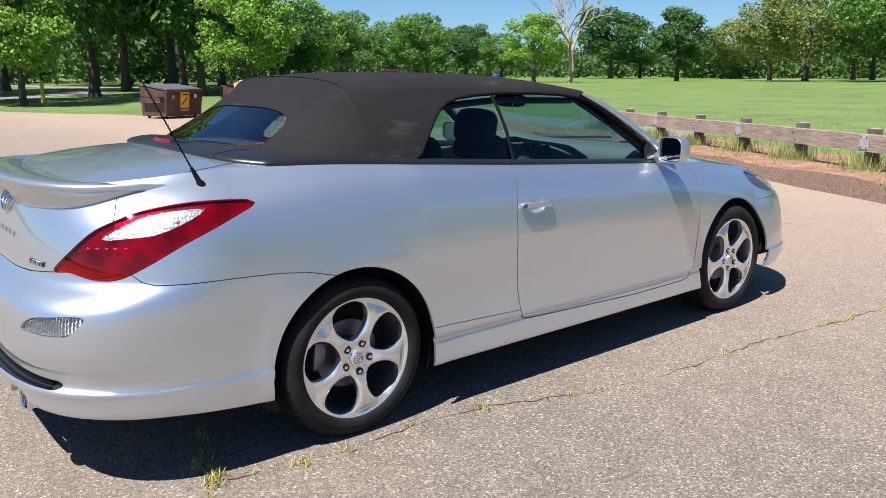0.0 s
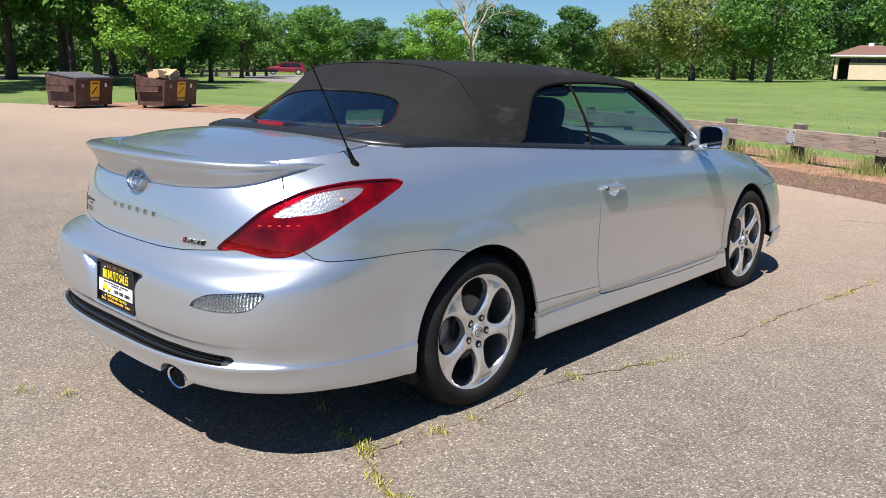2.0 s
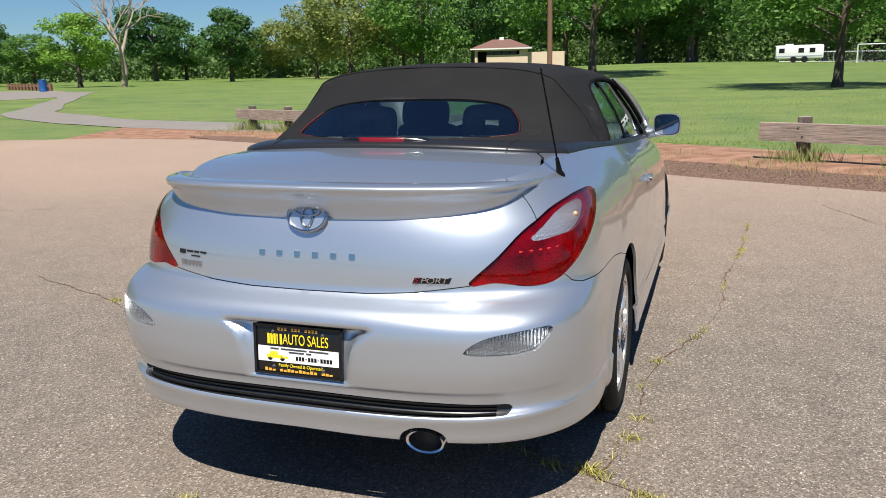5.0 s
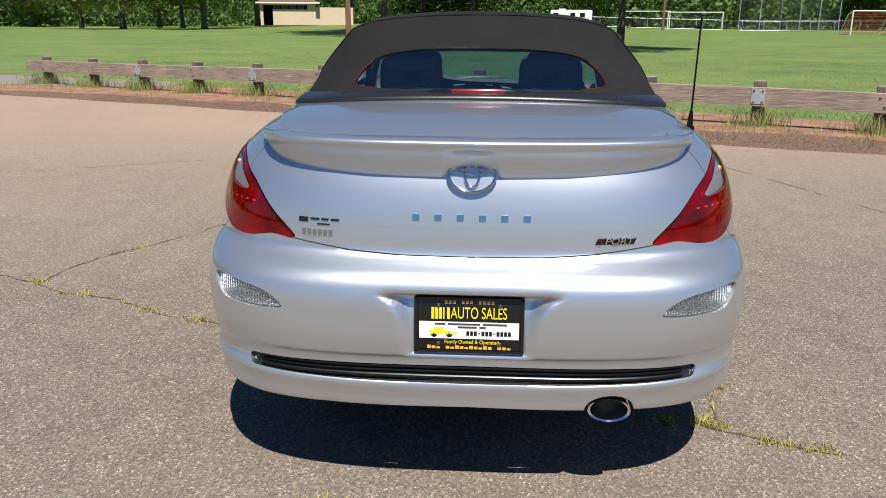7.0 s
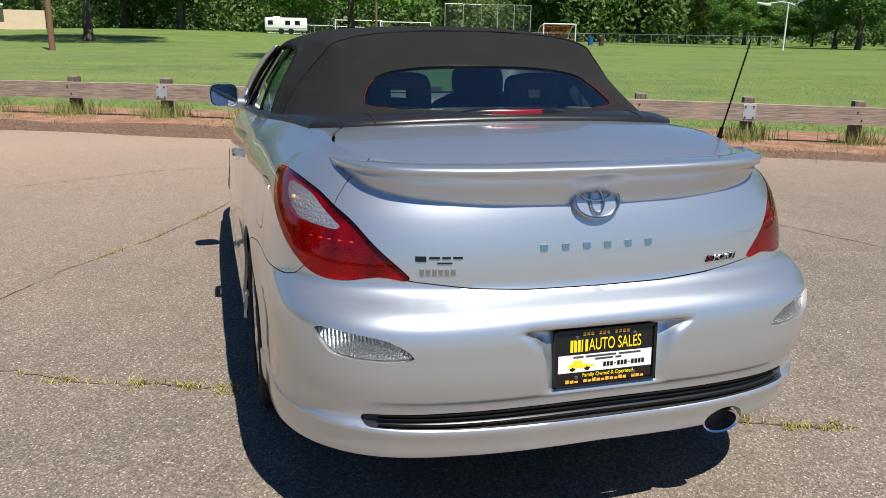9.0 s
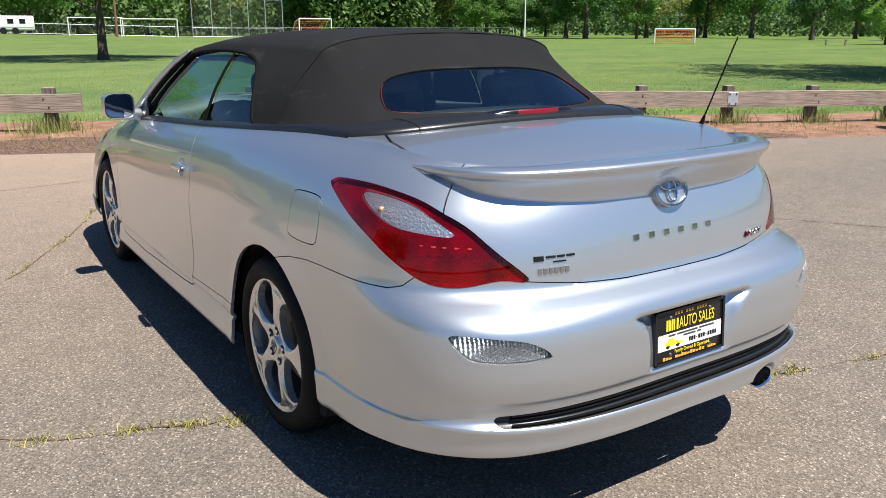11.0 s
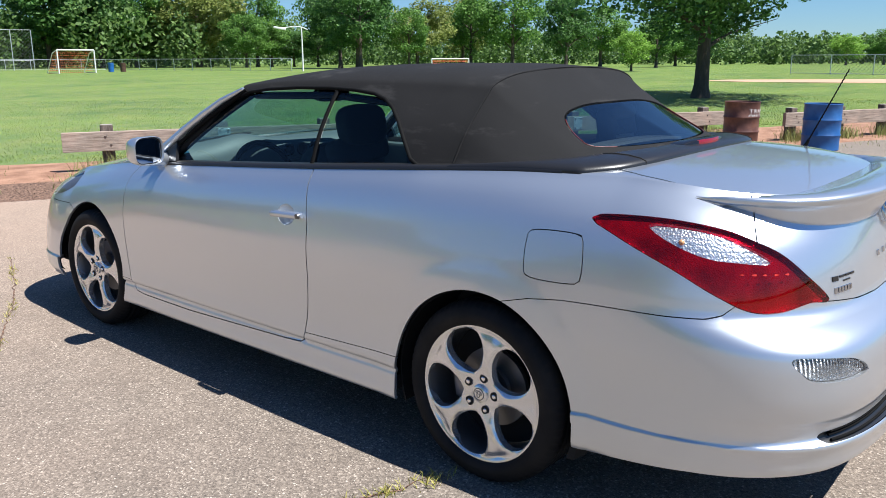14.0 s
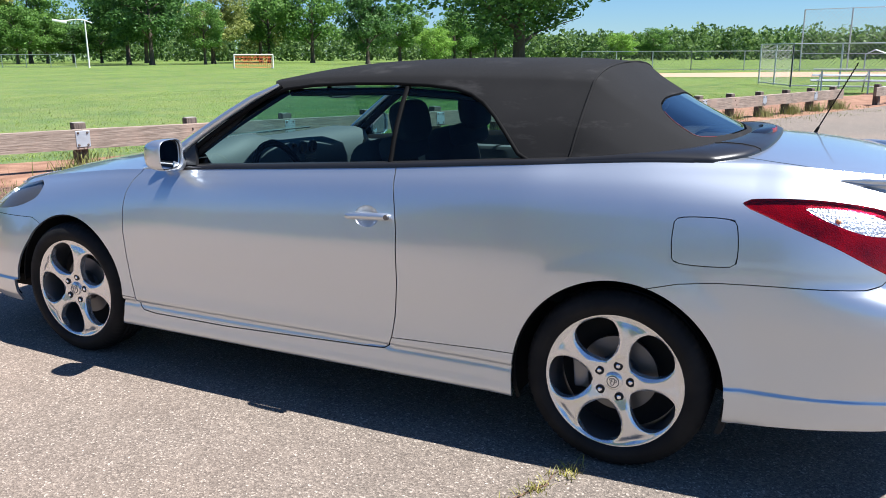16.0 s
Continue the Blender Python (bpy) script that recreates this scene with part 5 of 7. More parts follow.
    for y, k in ((-0.80, 0.9), (-1.02, 0.96), (-1.118, 1.0), (-1.126, 0.98), (-1.122, 0.86), (-1.10, 0.83), (-0.95, 0.86)):
        rings.append([bm.verts.new((0.414 + 0.064 * k * math.cos(a), y, 0.306 + 0.038 * k * math.sin(a))) for a in (2 * math.pi * q / 36 for q in range(36))])
    for a, b in zip(rings, rings[1:]):
        for q in range(36):
            bm.faces.new((a[q], a[(q + 1) % 36], b[(q + 1) % 36], b[q]))
    pipe = part("exhaust_pipe", bm, "chrome", car, "oval chrome exhaust tip", 40)
    # a near-black disc across the bore stands in for its shade
    bm = bmesh.new()
    bm.faces.new([bm.verts.new((0.414 + 0.054 * math.cos(a), -1.08, 0.306 + 0.032 * math.sin(a))) for a in (2 * math.pi * q / 24 for q in range(24))])
    part("soot", bm, "dark", pipe)
    part("silencer", boxes((0.15, 0.56, -0.92, -0.55, 0.31, 0.40), bevel=0.04, segments=3), "steel", car, "", 40)
    # unseen blocks added to stop sunlight through the slits round the bumper strip
    part("bumper_beam", boxes((-0.50, 0.50, -1.085, -0.98, 0.335, 0.60), (-0.66, 0.66, -0.94, -0.90, 0.335, 0.60)), "dark", car)
    # ribs in the bumper's strip
    for z in (0.406, 0.419, 0.432):
        pts = []
        for k in range(-30, 31):
            x = 0.628 * k / 30
            pts.append((x, tail_y(x, z) + 0.004, z + 0.008 * (abs(x) < 0) - 0.004 * (x / 0.63) ** 2))
        part("strip_rib", tube(pts, 0.0045, 6), "rubber", car, "", 60)


def plate_frame(m):
    bm = bmesh.new()
    box(bm, -0.157, 0.157, -0.010, 0.004, -0.082, 0.082, 0.004, 2)
    for d in ((-0.157, 0.157, -0.014, -0.009, 0.074, 0.082), (-0.157, 0.157, -0.014, -0.009, -0.082, -0.075), (-0.157, -0.148, -0.014, -0.009, -0.082, 0.082), (0.148, 0.157, -0.014, -0.009, -0.082, 0.082)):
        box(bm, *d)
    bmesh.ops.transform(bm, matrix=m, verts=bm.verts)
    return bm


tail_fittings()


# ---- cabin ----
def cushion(bm, c, size, power=0.42, turn=0.0):
    """A soft block: a sphere pulled towards a box."""
    out = bmesh.ops.create_uvsphere(bm, u_segments=24, v_segments=16, radius=1)["verts"]
    for v in out:
        p = Vector([math.copysign(abs(q) ** power, q) * s / 2 for q, s in zip(v.co, size)])
        v.co = Matrix.Rotation(turn, 3, "X") @ p + Vector(c)


def cabin():
    part("floor_pan", boxes((-0.865, 0.865, 0.40, 2.32, 0.235, 0.29), (-0.48, 0.48, -0.40, 0.40, 0.24, 0.30), (-0.66, 0.66, -0.98, -0.40, 0.34, 0.38), (-0.70, 0.70, 3.0, 3.45, 0.24, 0.30), (-0.5, 0.5, 2.32, 3.0, 0.24, 0.5)), "dark", car)
    part("rear_bulkhead", boxes((-0.70, 0.70, -0.52, -0.46, 0.26, 1.06)), "dark", car)
    for side in (1, -1):
        part("door_card", boxes((side * 0.70 - 0.03, side * 0.70 + 0.03, 0.42, 2.25, 0.34, 0.965), bevel=0.025, segments=2), "dash", car, "dark grey door lining", 40)
        bm = bmesh.new()
        cushion(bm, (side * 0.645, 1.35, 0.80), (0.08, 0.75, 0.07))
        part("armrest", bm, "vinyl", car, "pale grey armrest", 60)
        x = side * 0.36
        bm = bmesh.new()
        cushion(bm, (x, 1.16, 0.80), (0.50, 0.15, 0.60), 0.5, -0.24)
        cushion(bm, (x, 1.10, 1.06), (0.36, 0.11, 0.12), 0.55, -0.24)
        cushion(bm, (x, 1.48, 0.55), (0.50, 0.56, 0.18), 0.5, 0.10)
        seat = part("front_seat", bm, "seat", car, "dark cloth front seat with its headrest", 60)
        bm = bmesh.new()
        cushion(bm, (x, 1.07, 1.175), (0.275, 0.105, 0.185), 0.6, -0.2)
        part("headrest", bm, "seat", seat, "", 60)
        for dx in (-0.06, 0.06):
            part("headrest_rod", tube([(x + dx, 1.10, 1.03), (x + dx, 1.085, 1.12)], 0.007, 8), "steel", seat, "", 50)
        bm = bmesh.new()
        cushion(bm, (side * 0.31, 0.20, 0.84), (0.54, 0.15, 0.46), 0.5, -0.3)
        cushion(bm, (side * 0.31, 0.40, 0.56), (0.54, 0.42, 0.16), 0.5, 0.1)
        part("rear_seat", bm, "seat", car, "dark cloth rear seat", 60)
        bm = bmesh.new()
        for dx, dz, sx, sz in ((0, 0.060, 0.22, 0.065), (0, -0.052, 0.25, 0.085), (-0.082, 0, 0.098, 0.17), (0.082, 0, 0.098, 0.17)):
            cushion(bm, (side * 0.29 + dx, 0.13 - 0.2 * dz, 1.175 + dz), (sx, 0.075, sz), 0.6, -0.2)
        rest = part("rear_headrest", bm, "seat", car, "dark rear headrest with an opening", 60)
        part("belt_guide", boxes((side * 0.29 - 0.085, side * 0.29 + 0.085, 0.082, 0.096, 1.125, 1.140), bevel=0.004), "vinyl", rest, "pale belt guide")
        # roof frame seen through the glass
        part("roof_bow", tube([(side * 0.57, 1.55, 1.30), (side * 0.575, 1.0, 1.315), (side * 0.58, 0.6, 1.29), (side * 0.62, 0.40, 1.20), (side * 0.66, 0.28, 1.10)], 0.016, 8), "gloss", car, "", 50)
    part("parcel_shelf", boxes((-0.60, 0.60, -0.48, -0.12, 1.03, 1.06), bevel=0.02, segments=2), "dash", car, "", 40)
    # dashboard
    rows_ = []
    for k in range(-16, 17):
        u = k / 16
        hump = 0.045 * math.exp(-((u * 0.70 + 0.36) / 0.17) ** 2)
        row = []
        for y, z in ((2.40, 1.000), (2.15, 1.036), (2.0, 1.038 + hump), (1.93, 1.022 + hump), (1.90, 0.97 + hump * 0.5), (1.91, 0.89), (1.94, 0.76), (1.99, 0.66), (2.05, 0.55)):
            row.append((0.70 * u, y - 0.10 * u * u * (y > 2.3) + 0.02 * u * u, z))
        rows_.append(row)
    verts, faces = grid(rows_)
    dash = link("dashboard", verts, faces, "dash", car, "dark grey dashboard with round vents")
    for x, z, r in ((-0.11, 0.985, 0.036), (-0.02, 0.985, 0.036), (0.07, 0.985, 0.036)):
        bm = lathe([(0.0, r), (0.012, r * 0.9), (0.012, r * 0.7), (0.0, r * 0.6), (0.0, 0.0)], 24)
        bmesh.ops.transform(bm, matrix=Matrix.Translation((x, 1.900, z)) @ Matrix.Rotation(radians(-90), 4, "Z"), verts=bm.verts)
        part("gauge_ring", bm, "gloss", dash, "", 30)
    for x in (-0.09, 0.05):
        bm = bmesh.new()
        for k in range(4):
            box(bm, x - 0.05, x + 0.05, 1.895, 1.905, 0.895 + 0.014 * k, 0.901 + 0.014 * k)
        part("vent_slat", bm, "steel", dash)
    bm = bmesh.new()
    pts = [(-0.36 + 0.178 * math.cos(a), 1.79 + 0.06 * math.sin(a), 0.875 + 0.168 * math.sin(a)) for a in (2 * math.pi * k / 40 for k in range(41))]
    steer = part("steering_wheel", tube(pts, 0.016, 10, False), "rubber", car, "dark three-spoke steering wheel", 60)
    bm = bmesh.new()
    cushion(bm, (-0.36, 1.81, 0.87), (0.17, 0.08, 0.13), 0.6)
    box(bm, -0.53, -0.19, 1.785, 1.80, 0.86, 0.89, 0.005)
    box(bm, -0.375, -0.345, 1.77, 1.82, 0.72, 0.86, 0.005)
    part("spokes", bm, "dash", steer, "", 50)
    bm = bmesh.new()
    cushion(bm, (0.0, 1.66, 1.285), (0.25, 0.035, 0.075), 0.6)
    inside = part("rear_view_mirror", bm, "gloss", car, "inside rear-view mirror", 60)
    bm = bmesh.new()
    box(bm, -0.11, 0.11, 1.640, 1.643, 1.255, 1.313, 0.0)
    part("mirror_glass", bm, "mirror", inside)
    part("mirror_stalk", tube([(0, 1.68, 1.29), (0, 1.74, 1.345)], 0.010, 6), "gloss", inside)
    part("console", boxes((-0.11, 0.11, 0.75, 1.95, 0.26, 0.62), bevel=0.03, segments=2), "dash", car, "", 40)


cabin()


# ---- the ground ----
def along(x, y):
    """How far a place lies from the car towards the fence."""
    return 0.40 * x + 0.916 * y


def ground_height(x, y):
    s = along(x, y)
    r = math.hypot(x, y)
    h = 0.10 * math.exp(-((s - 9.0) / 2.0) ** 2) * math.exp(-((x - 0.5) / 8.0) ** 2)
    h += 0.35 * min(1.0, max(0.0, (r - 14) / 60)) if y > -20 else 0.0
    u = min(1.0, max(0.0, (y - 62) / 28))
    return h + 0.85 * u * u * (3 - 2 * u) * math.exp(-((x + 8) / 24.0) ** 2)


def uneven(x, y, scale, size):
    return size * noise.noise(Vector((x * scale, y * scale, 3.7)))


def ground_sheet(xs, ys, lift):
    v, n = [], len(ys)
    for x in xs:
        for y in ys:
            v.append((x, y, ground_height(x, y) + lift, x, y))
    f = [(i * n + j, (i + 1) * n + j, (i + 1) * n + j + 1, i * n + j + 1) for i in range(len(xs) - 1) for j in range(n - 1)]
    return Sheet(v, f)


def ragged(sheet, polygon, scale=0.6, size=0.35):
    """What lies within a polygon whose edge wanders."""
    p = sheet.v[:, 3:].copy()
    for row in p:
        row += (uneven(row[0], row[1], scale, size) + uneven(row[0], row[1], scale * 5, size * 0.3), uneven(row[1] + 50, row[0], scale, size))
    return split(sheet, away(p, polygon))[0]


def spread(a, b, step):
    n = max(1, round((b - a) / step))
    return [a + (b - a) * i / n for i in range(n + 1)]


def lay(name, xs, ys, lift, polygon, material, label, category, scale=0.6, size=0.35):
    sh = ragged(ground_sheet(xs, ys, lift), polygon, scale, size)
    return tagged(link(name, sh.v[:, :3], sh.f, material), label, category, kind="structure")


far_steps = [-2500, -1200, -600, -350, -220] + spread(-150, -40, 10) + spread(-36, 36, 2) + spread(40, 150, 10) + [220, 350, 600, 1200, 2500]
wide = ground_sheet(far_steps, far_steps, -0.03)
tagged(link("ground", wide.v[:, :3], wide.f, "lawn"), "mown green lawn with dry patches", "lawn", kind="structure")
LOT = [(70, -70), (70, -23.0), (21, -1.6), (6.0, 4.9), (0, 7.5), (-4, 9.3), (-9.5, 11.7), (-12.5, 11.9), (-16.6, 10.4), (-20.4, 8.8), (-25, 7.0), (-29, 4.6), (-48, -4), (-70, -14), (-70, -70)]
lay("pavement", spread(-60, 60, 0.5), spread(-60, 14, 0.5), 0.0, LOT, "asphalt", "worn grey asphalt with pale grit and reddish dust", "car park", 0.5, 0.22)
lay("dirt_strip", spread(-16, 32, 0.4), spread(-10, 19, 0.4), -0.016, [(32, -8.6), (32, -3.2), (12.5, 5.6), (5, 8.7), (-1, 11.6), (-11, 15.8), (-15, 16.6), (-13, 11.0), (-8, 9.8), (0, 6.3), (20, -2.4)], "dirt", "bare red-brown earth along the fence", "earth", 0.7, 0.4)
lay("mulch_strip", spread(-12, 10, 0.3), spread(2, 15, 0.3), -0.004, [(-10.5, 12.6), (-9.5, 11.5), (-4, 9.05), (0, 7.3), (3.5, 5.8), (8.5, 3.8), (8.6, 4.3), (4, 6.9), (0, 8.6), (-4, 10.3), (-8, 12.1)], "mulch", "dark brown mulch beside the asphalt", "mulch", 0.9, 0.35)
lay("dirt_pad", spread(-28, -10, 0.5), spread(5, 16, 0.5), -0.010, [(-24.5, 7.4), (-20, 8.5), (-16.6, 9.9), (-15, 11.4), (-18, 13.0), (-21.5, 12.6), (-24.8, 9.8)], "dirt", "bare sandy pad under the dumpsters", "earth", 0.8, 0.4)
lay("footpath", spread(-64, -6, 1.0), spread(12, 68, 1.0), -0.012, [(-7, 13.4), (-13.9, 14.8), (-18, 16.2), (-24.9, 20.2), (-28.7, 25.7), (-38.2, 37.2), (-48, 47), (-44, 46.5), (-32.3, 32.1), (-23.8, 22.0), (-16.8, 18.0), (-7, 15.4)], "path", "grey asphalt footpath across the lawn", "path", 0.3, 0.3)
lay("far_car_park", spread(-80, -36, 1.0), spread(28, 58, 1.0), -0.014, [(-78, 55), (-71, 53.5), (-52.2, 51.3), (-44, 45), (-38, 37), (-38.5, 34), (-41, 30.5), (-48, 32), (-60, 37), (-78, 43)], "path", "grey asphalt car park beyond the lawn", "car park", 0.3, 0.3)
lay("park_road", spread(-90, -30, 1.0), spread(0, 40, 1.0), -0.014, [(-90, 12), (-58, 15.5), (-44, 6.2), (-40, 5.2), (-44, 9.0), (-57, 19.4), (-75, 35), (-77, 33), (-62, 20), (-90, 14)], "path", "pale park road among the trees", "road", 0.2, 0.3)
lay("ball_field", spread(40, 75, 1.0), spread(-12, 22, 1.0), -0.012, [(44, 18), (47, 17), (58, 2), (60, -10), (52, -10), (46, 4), (43.5, 14)], "sand", "sandy infield of the ball field", "ball field", 0.2, 0.5)
lay("far_infield", spread(-70, -20, 2.0), spread(95, 125, 2.0), -0.010, [(-62, 108), (-30, 106), (-28, 110), (-62, 112)], "sand", "sandy strip of a distant ball field", "ball field", 0.1, 0.5)


def blades(name, spots, material, label, category, seed, height=(0.05, 0.12), width=0.006, lean=0.6, kind="stuff"):
    """Grass blades, each a bent sliver."""
    rnd = random.Random(seed)
    v, f = [], []
    for x, y, z in spots:
        h, a = rnd.uniform(*height), rnd.uniform(0, 2 * math.pi)
        dx, dy = math.cos(a), math.sin(a)
        b, w = rnd.uniform(0, 2 * math.pi), width * rnd.uniform(0.7, 1.3)
        bx, by, k = math.cos(b), math.sin(b), h * lean * rnd.uniform(0.2, 1)
        n = len(v)
        v += [(x - dx * w, y - dy * w, z), (x + dx * w, y + dy * w, z), (x + bx * k * 0.4 + dx * w * 0.7, y + by * k * 0.4 + dy * w * 0.7, z + h * 0.6),
              (x + bx * k * 0.4 - dx * w * 0.7, y + by * k * 0.4 - dy * w * 0.7, z + h * 0.6), (x + bx * k, y + by * k, z + h)]
        f += [(n, n + 1, n + 2, n + 3), (n + 3, n + 2, n + 4)]
    return tagged(link(name, v, f, material, None, "", False), label, category, kind=kind)


# cracks in the asphalt with weeds in them
CRACKS = [[(0.40, -0.45), (0.72, -0.6), (0.86, -0.62), (0.9, -0.55), (0.93, -0.38), (0.97, -0.17), (0.95, 0.25), (1.0, 0.59), (1.14, 0.95), (1.22, 1.21), (1.28, 1.57), (1.30, 2.24), (1.42, 3.1), (1.5, 4.2)],
          [(0.80, -0.60), (0.97, -0.69), (1.15, -0.77), (1.4, -0.83), (2.0, -0.95), (2.7, -1.2)],
          [(-0.92, 0.12), (-1.1, 0.17), (-1.32, 0.27), (-1.55, 0.33), (-1.85, 0.53), (-2.26, 0.63), (-2.45, 0.77), (-2.66, 0.86), (-3.6, 1.2)],
          [(-2.43, 0.77), (-2.4, 1.08), (-2.28, 1.34), (-2.12, 1.6), (-1.86, 2.1), (-1.41, 2.75), (-0.95, 3.65), (-0.5, 4.8)],
          [(2.2, 5.3), (2.43, 4.7), (2.74, 3.9), (3.08, 2.87), (3.35, 1.98), (3.6, 1.3), (4.4, 0.1)], [(-9, 2.0), (-6.4, 3.4), (-4.2, 4.1), (-1.5, 5.6), (1.0, 6.0)]]


def cracks():
    rnd = random.Random(5)
    spots = []
    for c, line in enumerate(CRACKS):
        pts = []
        for (ax, ay), (bx, by) in zip(line, line[1:]):
            n = max(2, int(math.hypot(bx - ax, by - ay) / 0.05))
            pts += [(ax + (bx - ax) * i / n + rnd.gauss(0, 0.007), ay + (by - ay) * i / n + rnd.gauss(0, 0.007)) for i in range(n)]
        rows_ = []
        for (x0, y0), (x1, y1) in zip(pts, pts[1:]):
            d = math.hypot(x1 - x0, y1 - y0) or 1
            w = rnd.uniform(0.0016, 0.0058) * (1.0 if uneven(x0, y0, 3.1, 1.0) > -0.25 else 0.25)
            nx, ny = -(y1 - y0) / d * w, (x1 - x0) / d * w
            z = ground_height(x0, y0) + 0.003
            rows_.append([(x0 - nx, y0 - ny, z), (x0 + nx, y0 + ny, z)])
        verts, faces = grid(rows_)
        tagged(link("asphalt_crack", verts, faces, "mulch"), "thin dirt-filled crack in the asphalt", "crack", kind="structure")
        if c < 4:
            for x, y in pts:
                if uneven(x * 1.0, y * 1.0 + 7 * c, 2.6, 1.0) > -0.06:
                    for _ in range(rnd.randint(3, 12)):
                        sx, sy = x + rnd.gauss(0, 0.014), y + rnd.gauss(0, 0.014)
                        spots.append((sx, sy, ground_height(sx, sy)))
    for x, y, n in ((0.83, -0.60, 90), (0.88, -0.63, 60), (0.70, -0.60, 60), (0.95, -0.30, 40), (0.97, -0.12, 40), (1.0, 0.55, 40), (-1.0, 0.11, 50), (-1.15, 0.19, 60), (-1.35, 0.26, 50),
                    (-2.43, 0.78, 60), (-1.65, 0.38, 40), (1.05, -0.73, 60), (1.20, -0.77, 50), (-0.45, -1.20, 30), (-0.60, -1.32, 20)):
        spots += [(x + rnd.gauss(0, 0.03), y + rnd.gauss(0, 0.02), 0.0) for _ in range(n)]
    blades("crack_weeds", spots, "dry_weeds", "small yellow-green weeds in the asphalt cracks", "weeds", 8, (0.008, 0.034), 0.0022, 1.6)


cracks()


# ---- fence ----
def rail_fence():
    """Posts with heavy planks bolted to their front, in four runs."""
    runs = [("wooden_rail_fence", (-9.94, 14.30), (1.39, -0.68), 8, 0.55, 0.45), ("wooden_rail_fence", (2.25, 8.41), (1.35, -0.59), 8, 0.55, 0.5),
            ("wooden_rail_fence", (12.55, 2.95), (1.15, -0.53), 8, 0.3, 0.3), ("wooden_rail_fence", (22.6, -1.9), (1.30, -0.62), 7, 0.4, 0.4)]
    rnd = random.Random(3)
    for q, (name, (x0, y0), (dx, dy), n, before, after) in enumerate(runs):
        long = math.hypot(dx, dy)
        turn = math.degrees(math.atan2(dy, dx))
        run = thing(name, "weathered grey-brown timber rail fence with bolted planks", "fence", pose(x0, y0, 0, 0, 0, turn), "rail fences")
        up = lambda k: ground_height(x0 + dx * k, y0 + dy * k)
        for k in range(n):
            bm = boxes((-0.075, 0.075, -0.075, 0.075, -0.10, 0.565), bevel=0.012, segments=2)
            tilt = rnd.gauss(0, 0.012)
            bmesh.ops.transform(bm, matrix=Matrix.Translation((long * k, 0.09, up(k))) @ Matrix.Rotation(tilt, 4, "Y"), verts=bm.verts)
            part("post", bm, "post", run, "dark square timber post")
            bm = boxes((-0.072, 0.072, -0.072, 0.072, 0.0, 0.004))
            bmesh.ops.transform(bm, matrix=Matrix.Translation((long * k, 0.09, up(k) + 0.566)) @ Matrix.Rotation(tilt, 4, "Y"), verts=bm.verts)
            part("post_top", bm, "cutwood", run)
        # planks span two bays and meet at a plated post
        joints = [-before / long] + [k for k in range(2 - q % 2, n - 1, 2)] + [n - 1 + after / long]
        for a, b in zip(joints, joints[1:]):
            bm = bmesh.new()
            za, zb = up(max(a, 0)), up(min(b, n - 1))
            m = 12
            rings = []
            for i in range(m + 1):
                t = i / m
                x = long * (a + (b - a) * t) + (0.004 if i == 0 else -0.004 if i == m else 0)
                z = za + (zb - za) * t + rnd.gauss(0, 0.002)
                y = rnd.gauss(0, 0.002)
                rings.append([bm.verts.new((x, y + u, z + w)) for u, w in ((0.008, 0.245), (0.0, 0.253), (-0.055, 0.253), (-0.063, 0.245), (-0.063, 0.485), (-0.055, 0.493), (0.0, 0.493), (0.008, 0.485))])
            for r0, r1 in zip(rings, rings[1:]):
                for i in range(8):
                    bm.faces.new((r0[i], r0[(i + 1) % 8], r1[(i + 1) % 8], r1[i]))
            bm.faces.new(rings[0][::-1])
            bm.faces.new(rings[-1])
            part("plank", bm, "rail", run, "weathered plank with open grain")
        for k in range(n):
            z = up(k)
            plated = k in joints
            if plated:
                bm = boxes((-0.085, 0.085, -0.070, -0.0635, 0.275, 0.475), bevel=0.002)
                bmesh.ops.transform(bm, matrix=Matrix.Translation((long * k, 0, z)), verts=bm.verts)
                part("steel_plate", bm, "galv", run, "galvanised joint plate")
            for ox, oz in (((-0.055, 0.30), (0.055, 0.30), (-0.055, 0.45), (0.055, 0.45)) if plated else ((-0.03, 0.43), (0.03, 0.32))):
                bm = lathe([(0.012, 0.0), (0.012, 0.008), (0.0, 0.016)], 10)
                bmesh.ops.transform(bm, matrix=Matrix.Translation((long * k + ox, -0.064 if not plated else -0.071, z + oz)) @ Matrix.Rotation(radians(-90), 4, "Z"), verts=bm.verts)
                part("bolt", bm, "post", run)


rail_fence()


